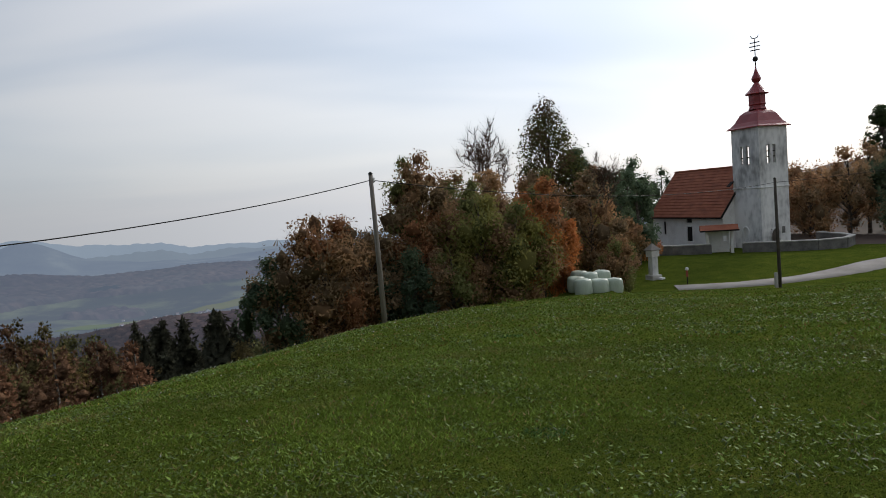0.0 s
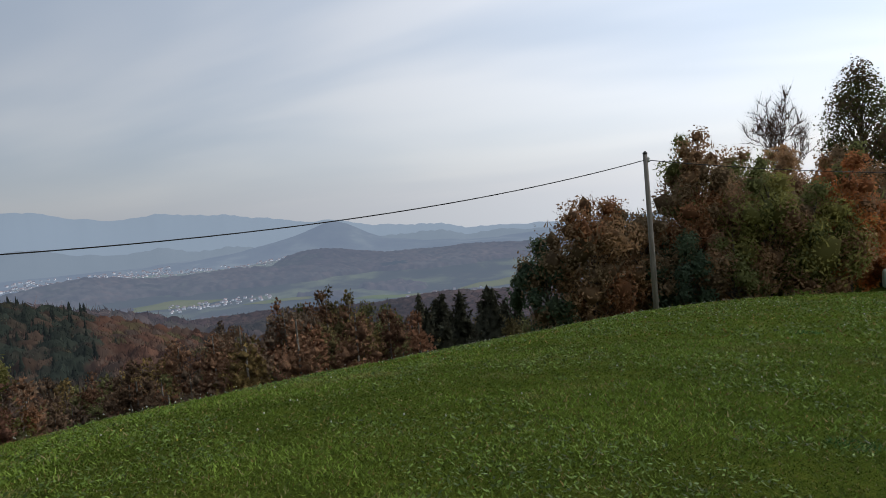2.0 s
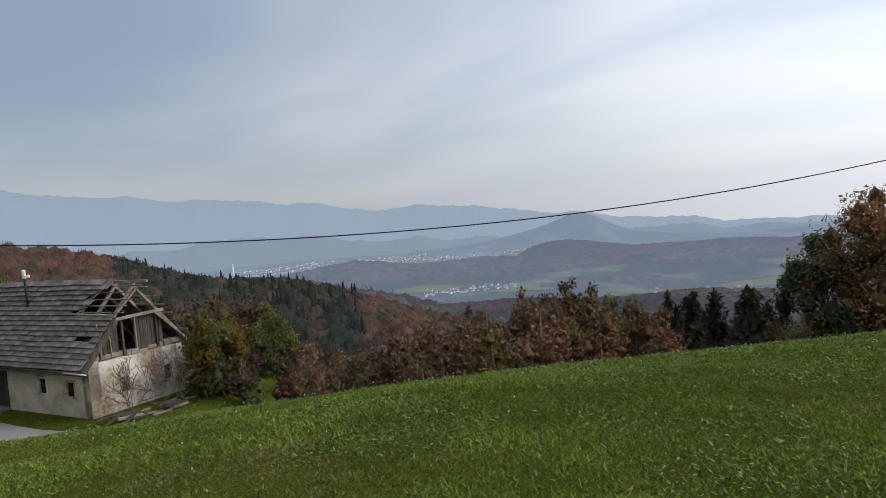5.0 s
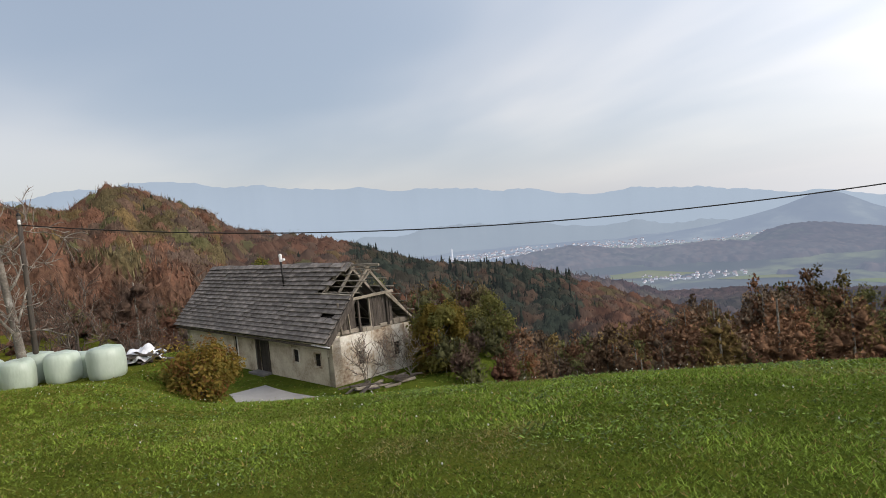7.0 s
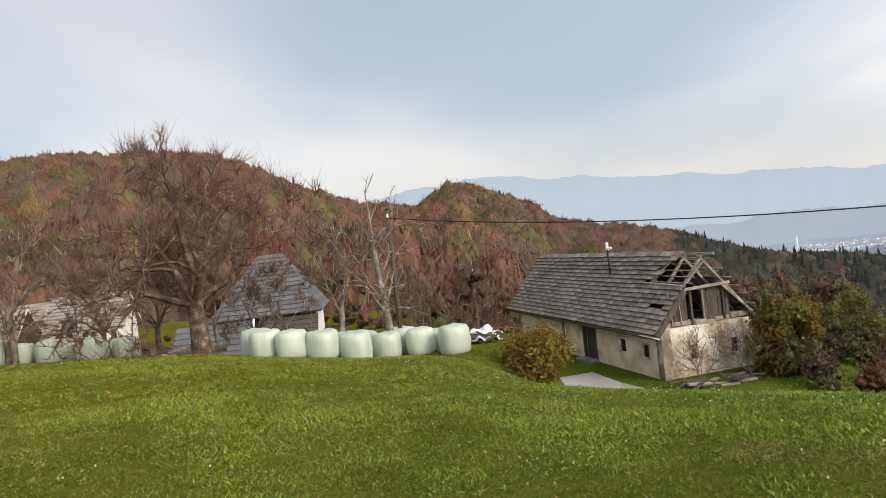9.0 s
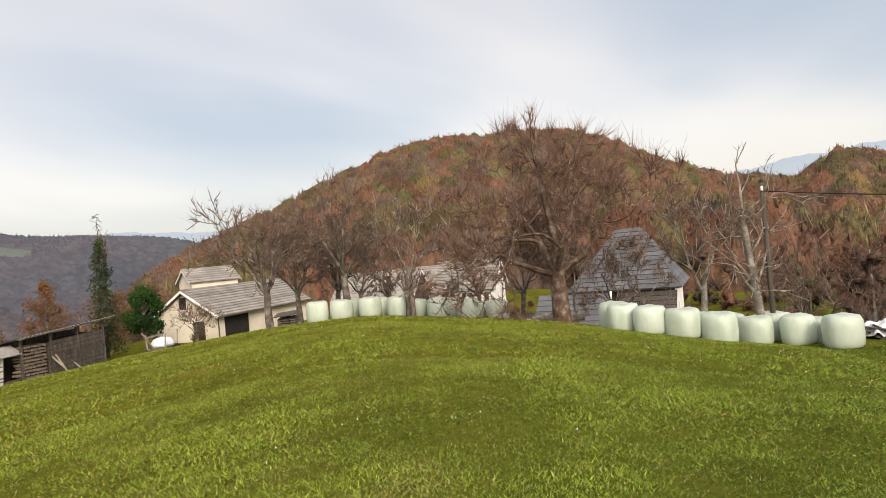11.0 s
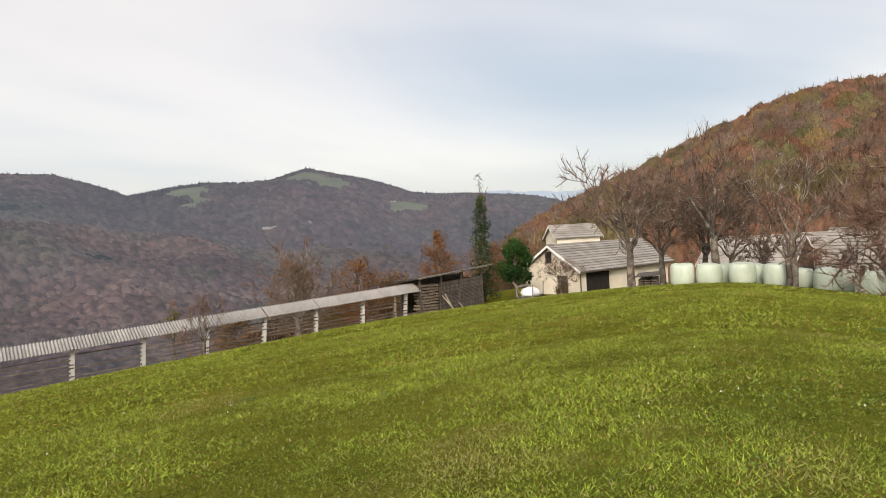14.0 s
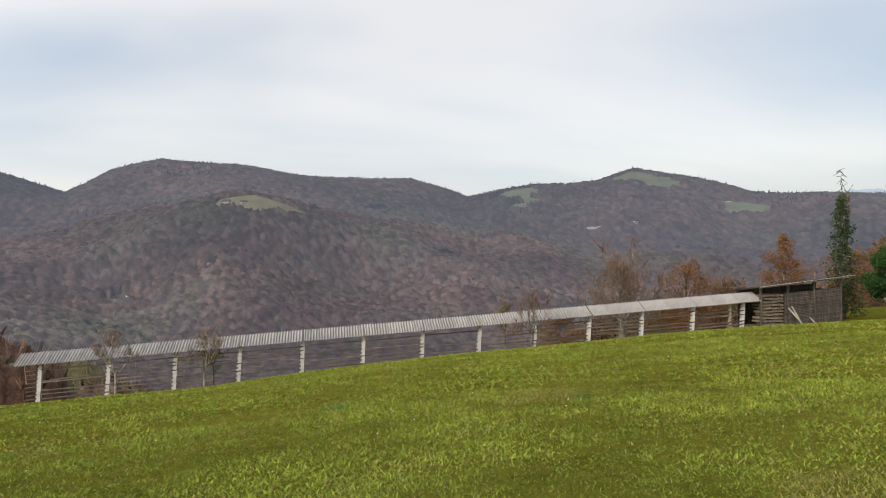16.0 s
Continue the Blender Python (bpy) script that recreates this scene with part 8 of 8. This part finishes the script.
settlement("far_town", "far white town spread over the valley plain", 121, 46, 62.5, 3280, 3850, 420, 8)
settlement("far_town_edge", "far white houses out on the plain", 122, 36.5, 46, 3250, 3480, 130, 7)
settlement("valley_hamlet", "hamlet of small houses in the valley", 123, 38.5, 47, 1830, 2050, 70, 6)
settlement("valley_farms", "few white farms on green fields in the valley", 124, 20, 27, 1500, 1800, 26, 6.5)
solid("factory_chimney", Geo().tube([(0, 0, 0), (0, 0, 62)], [6, 4.5], 10), M_FARWHITE, pose(-3500 * math.sin(radians(62.3)), 3500 * math.cos(radians(62.3)), -228), "tall white factory chimney in the far town", "chimney")


# hill farms with a little haze put into emission
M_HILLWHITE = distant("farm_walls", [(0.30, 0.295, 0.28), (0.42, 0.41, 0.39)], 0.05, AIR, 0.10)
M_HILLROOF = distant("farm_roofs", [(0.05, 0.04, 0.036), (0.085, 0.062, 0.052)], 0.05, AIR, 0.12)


def far_house(x, y, s, ang, label):
    z = gz(x, y)
    h = thing("hill_farm", pose(x, y, z, 0, 0, ang), label, "house", "farms on the far hillside")
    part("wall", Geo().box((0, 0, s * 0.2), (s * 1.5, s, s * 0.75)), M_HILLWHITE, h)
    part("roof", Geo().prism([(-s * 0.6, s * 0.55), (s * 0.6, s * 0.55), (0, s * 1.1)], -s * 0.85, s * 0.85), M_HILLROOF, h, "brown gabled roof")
    for k in (-0.4, 0.1, 0.5):
        part("window", Geo().box((s * k, s * 0.5, s * 0.3), (s * 0.14, 0.1, s * 0.2)), M_GLASS, h)


for x, y, s, a in ((310, -993, 7, 10), (282, -986, 6, 30), (60, -1157, 6, 0), (-441, -1660, 9, 20), (-675, -1500, 9, 15), (-415, -1352, 9, 40), (93, -1165, 5, 80), (-352, -1540, 6, 10), (178, -797, 3.4, 20), (374, -808, 3, 60)):
    far_house(x, y, s, a, "small white farm on the far wooded hillside")

# open hill ground, haze likewise emitted
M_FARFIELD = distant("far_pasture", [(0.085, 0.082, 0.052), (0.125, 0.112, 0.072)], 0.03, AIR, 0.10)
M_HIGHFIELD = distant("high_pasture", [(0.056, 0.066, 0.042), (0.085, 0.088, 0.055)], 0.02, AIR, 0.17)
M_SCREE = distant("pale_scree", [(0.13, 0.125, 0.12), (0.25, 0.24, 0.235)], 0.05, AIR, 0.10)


def patch(name, cx, cy, rx, ry, ang, mat, label, lift, category):
    """A piece of open ground laid over the hillside."""
    g = Geo()
    n = 12
    ca, sa = math.cos(radians(ang)), math.sin(radians(ang))

    def at(i, j):
        u, v = (i / n * 2 - 1), (j / n * 2 - 1)
        k = math.sqrt(max(1e-6, 1 - v * v / 2)), math.sqrt(max(1e-6, 1 - u * u / 2))
        px, py = u * k[0] * rx * (1 + 0.12 * math.sin(4 * v + 1)), v * k[1] * ry * (1 + 0.15 * math.sin(5 * u))
        x, y = cx + px * ca - py * sa, cy + px * sa + py * ca
        return (x, y, gz(x, y) + lift)

    for i in range(n):
        for j in range(n):
            g.quad(at(i, j), at(i + 1, j), at(i + 1, j + 1), at(i, j + 1))
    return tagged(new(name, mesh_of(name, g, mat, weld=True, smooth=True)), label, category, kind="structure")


for cx, cy, rx, ry, ang in OPEN[:5] + OPEN[7:8]:
    patch("pasture_far", cx, cy, rx * 1.06, ry * 1.06, ang, M_HIGHFIELD if cy < -1250 else M_FARFIELD, "pale green clearing on the wooded hillside", 3.5, "pasture")
patch("scree_far", 471, -1003, 22, 5, 15, M_SCREE, "pale landslip scar in the woods", 2.0, "scree")
patch("scree_far", -335, -1362, 22, 9, 10, M_SCREE, "pale landslip scar in the woods", 1.0, "scree")
patch("scree_far", 400, -718, 24, 2.5, 55, M_SCREE, "pale farm track through the woods", 4.0, "track")
# fields of the plain, their haze put into emission
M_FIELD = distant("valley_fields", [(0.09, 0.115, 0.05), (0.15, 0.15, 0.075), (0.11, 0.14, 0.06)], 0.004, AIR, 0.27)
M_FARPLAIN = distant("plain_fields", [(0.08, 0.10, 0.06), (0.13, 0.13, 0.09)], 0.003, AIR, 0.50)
for cx, cy, rx, ry in ((-1500, 1400, 160, 60), (-1050, 1420, 120, 40), (-760, 1520, 130, 45), (-560, 1750, 140, 60), (-330, 1950, 160, 70)):
    patch("field_far", cx, cy, rx, ry, 40, M_FIELD, "pale green field on the valley plain", 2.0, "field")
for cx, cy, rx, ry in ((-2480, 2200, 330, 110), (-2820, 1880, 260, 90), (-2080, 2520, 240, 90)):
    patch("field_plain", cx, cy, rx, ry, 40, M_FARPLAIN, "hazy pale field on the far plain", 3.0, "field")


# ------------------------------------------------------------------ grass of the meadow
def build_grass():
    """Tufts of bent blades, in lush, plain and dry patches."""
    rng = np.random.RandomState(7)
    VV, FF, TT = [], [], []
    count = 0
    for r0, r1, n, lo, hi, wd in ((1.2, 3.2, 16000, 0.03, 0.06, 0.006), (3.2, 6.5, 260000, 0.022, 0.052, 0.0062), (6.5, 12.0, 340000, 0.026, 0.060, 0.0095), (12.0, 25.0, 260000, 0.035, 0.08, 0.018), (25.0, 46.0, 90000, 0.05, 0.10, 0.034)):
        az = rng.uniform(-46, 224, n)
        r = np.sqrt(rng.uniform(r0 ** 2, r1 ** 2, n))
        x, y = -np.sin(np.radians(az)) * r - 0.1, np.cos(np.radians(az)) * r - 0.4
        tuft = rng.randint(0, n // 6, n)
        loose = rng.normal(0, 0.020 + 0.0035 * r0, (2, n))
        lone = rng.uniform(0, 1, n) < 0.4
        ox, oy = np.where(lone, 0, loose[0]), np.where(lone, 0, loose[1])
        x, y = np.where(lone, x, x[tuft] + ox), np.where(lone, y, y[tuft] + oy)
        own = rng.uniform(0, 1, n)[tuft]
        vary = 1.15 if r0 < 6 else 0.85 if r0 < 12 else 0.5 if r0 < 25 else 0.35      # far off the blades run together
        lush = np.clip(0.5 + 0.8 * rough(x, y, 0.9, 6.0) + 0.5 * rough(x, y, 0.27, 2.0), 0, 1)
        weed = (rough(x, y, 0.55, 14.0) > 1.0) & (rough(x, y, 2.4, 3.0) > 0.1)
        dry = np.clip(rough(x, y, 1.1, 8.0) * 1.3 + rough(x, y, 0.3, 9.0) * 0.8 - 0.7, 0, 1) * (rng.uniform(0, 1, n) < 0.8)
        h = (lo + (hi - lo) * rng.uniform(0, 1, n) ** 1.8) * (0.45 + 0.45 * lush + 0.35 * own * ~lone)
        z = ground_z(x, y) - 0.006
        a = rng.uniform(0, 2 * math.pi, n)
        b = np.where(lone, rng.uniform(0, 2 * math.pi, n), np.arctan2(oy, ox) + rng.normal(0, 0.7, n))
        bend = h * rng.uniform(0.3, 1.7, n)
        wv = wd * rng.uniform(0.6, 1.7, n)
        ca, sa, cb, sb = np.cos(a) * wv, np.sin(a) * wv, np.cos(b) * bend, np.sin(b) * bend
        green = np.array([0.166, 0.208, 0.027])[None] * (0.88 + (0.56 if r0 < 6 else 0.42 if r0 < 12 else 0.25) * (lush[:, None] - 0.5)) * (0.98 + vary * (rng.uniform(0, 1, (n, 1)) ** 1.2 - 0.48)) * (1 + 0.42 * vary * (own[:, None] - 0.5))
        sere_lit = sstep(7, -12, y)[:, None]                  # far side of the knoll: drier yellow, plus front-lit brightness put into colour
        green = green * (np.array([[0.84, 0.96, 1.10]]) * (1 - sere_lit) + np.array([[1.14, 1.12, 1.2]]) * sere_lit)
        green = np.where(weed[:, None], green * np.array([[0.55, 0.8, 1.5]]), green)
        yellow = np.array([0.22, 0.155, 0.05])[None] * rng.uniform(0.6, 1.5, (n, 1))
        yellow = np.where(rng.uniform(0, 1, (n, 1)) < 0.5 * (r0 < 12), np.array([[0.27, 0.235, 0.10]]), yellow)
        mix = np.clip(dry * min(0.7, 0.3 + 0.5 * vary) + (rng.uniform(0, 1, n) < 0.10), 0, 1)[:, None]
        col = green * (1 - mix) + yellow * mix
        tip = np.stack([x + cb, y + sb, z + h * 0.9], -1)
        P = np.stack([np.stack([x - ca, y - sa, z], -1), np.stack([x + ca, y + sa, z], -1), tip], 1)
        F = np.arange(n)[:, None] * 3 + count + np.array([[0, 1, 2]])
        VV.append(P.reshape(-1, 3))
        FF.append(F)
        TT.append(np.repeat(col, P.shape[1], 0))
        count += P.shape[0] * P.shape[1]
    ob = new("grass", fast_mesh("grass", np.concatenate(VV), np.concatenate(FF), (M_BLADE,), np.concatenate(TT)))
    return tagged(ob, "short tufted green meadow grass with dry straw blades", "grass", kind="stuff")


def blade_material(name, gloss):
    m, nt, N, L, p = nodes_of(name)
    at = N("ShaderNodeAttribute")
    at.attribute_name = "tint"
    L(at.outputs["Color"], p.inputs["Base Color"])
    p.inputs["Roughness"].default_value, p.inputs["Specular IOR Level"].default_value = 0.5, gloss
    tr, mx = N("ShaderNodeBsdfTranslucent"), N("ShaderNodeMixShader")
    L(at.outputs["Color"], tr.inputs[0])
    mx.inputs[0].default_value = 0.15
    L(p.outputs[0], mx.inputs[1])
    L(tr.outputs[0], mx.inputs[2])
    L(mx.outputs[0], nt.nodes["Material Output"].inputs[0])
    return m


M_BLADE = blade_material("grass_blade", 0.03)
M_HERB = blade_material("herb_leaf", 0.14)
build_grass()


def build_weeds():
    """Broad dock and clover leaves in patches, and the last white flower heads."""
    rng = np.random.RandomState(9)
    V, F, T = [], [], []
    n = 150000
    az = rng.uniform(-46, 222, n)
    r = 3.0 + 23 * rng.uniform(0, 1, n) ** 1.3
    x, y = -np.sin(np.radians(az)) * r, np.cos(np.radians(az)) * r - 0.4
    moist = sstep(-12, 10, y)                              # more herbs on the fresher side
    ok = rough(x, y, 0.7, 11.0) + 0.6 * rough(x, y, 0.22, 4.0) > 0.95 - 0.95 * moist
    ok &= rng.uniform(0, 1, n) < 0.45 + 0.4 * moist
    x, y, r = x[ok], y[ok], r[ok]
    n = len(x)
    z = ground_z(x, y) + rng.uniform(0.012, 0.055, n)
    a = rng.uniform(0, 6.28, n)
    s = rng.uniform(0.010, 0.026, n) * (0.7 + 0.045 * r)
    d = np.stack([np.cos(a), np.sin(a), rng.uniform(-0.3, 0.8, n)], -1)
    q = np.stack([-np.sin(a), np.cos(a), rng.uniform(-0.5, 0.5, n)], -1)
    c = np.stack([x, y, z], -1)
    V = np.stack([c - d * s[:, None], c + q * s[:, None] * 0.5, c + d * s[:, None] * 1.3, c - q * s[:, None] * 0.5], 1).reshape(-1, 3)
    tint = np.repeat(np.array([[0.105, 0.155, 0.026]]) * (0.35 + 1.6 * rng.uniform(0, 1, (n, 1)) ** 1.4), 4, 0)
    tagged(new("clover", fast_mesh("clover", V, np.arange(4 * n).reshape(-1, 4), (M_HERB,), tint)), "patches of darker clover and dock leaves", "weeds", kind="stuff")
    # flower heads
    n = 900
    az = np.where(rng.uniform(0, 1, n) < 0.6, rng.uniform(-20, 95, n), rng.uniform(-30, 215, n))
    r = np.sqrt(rng.uniform(5 ** 2, 27 ** 2, n))
    x, y = -np.sin(np.radians(az)) * r, np.cos(np.radians(az)) * r - 0.4
    z = ground_z(x, y) + rng.uniform(0.06, 0.12, n)
    k = 6
    ang = np.arange(k) * 2 * math.pi / k
    s = (rng.uniform(0.006, 0.013, n) * (0.7 + 0.04 * r))[:, None]
    ring = np.stack([x[:, None] + np.cos(ang) * s, y[:, None] + np.sin(ang) * s, np.repeat(z[:, None], k, 1)], -1)
    top = np.stack([x, y, z + 0.016], -1)[:, None]
    bot = np.stack([x, y, z - 0.012], -1)[:, None]
    V = np.concatenate([ring, top, bot], 1).reshape(-1, 3)
    j = np.arange(k)
    tri = np.concatenate([np.stack([j, (j + 1) % k, np.full(k, k)], -1), np.stack([(j + 1) % k, j, np.full(k, k + 1)], -1)])
    F = (np.arange(n)[:, None, None] * (k + 2) + tri[None]).reshape(-1, 3)
    tint = np.repeat(np.where(rng.uniform(0, 1, (n, 1)) < 0.3, [[0.5, 0.42, 0.08]], [[0.50, 0.49, 0.42]]), k + 2, 0)
    tagged(new("wild_flowers", fast_mesh("wild_flowers", V, F, (M_BLADE,), tint)), "scattered small white and yellow flower heads", "flowers", kind="stuff")


build_weeds()
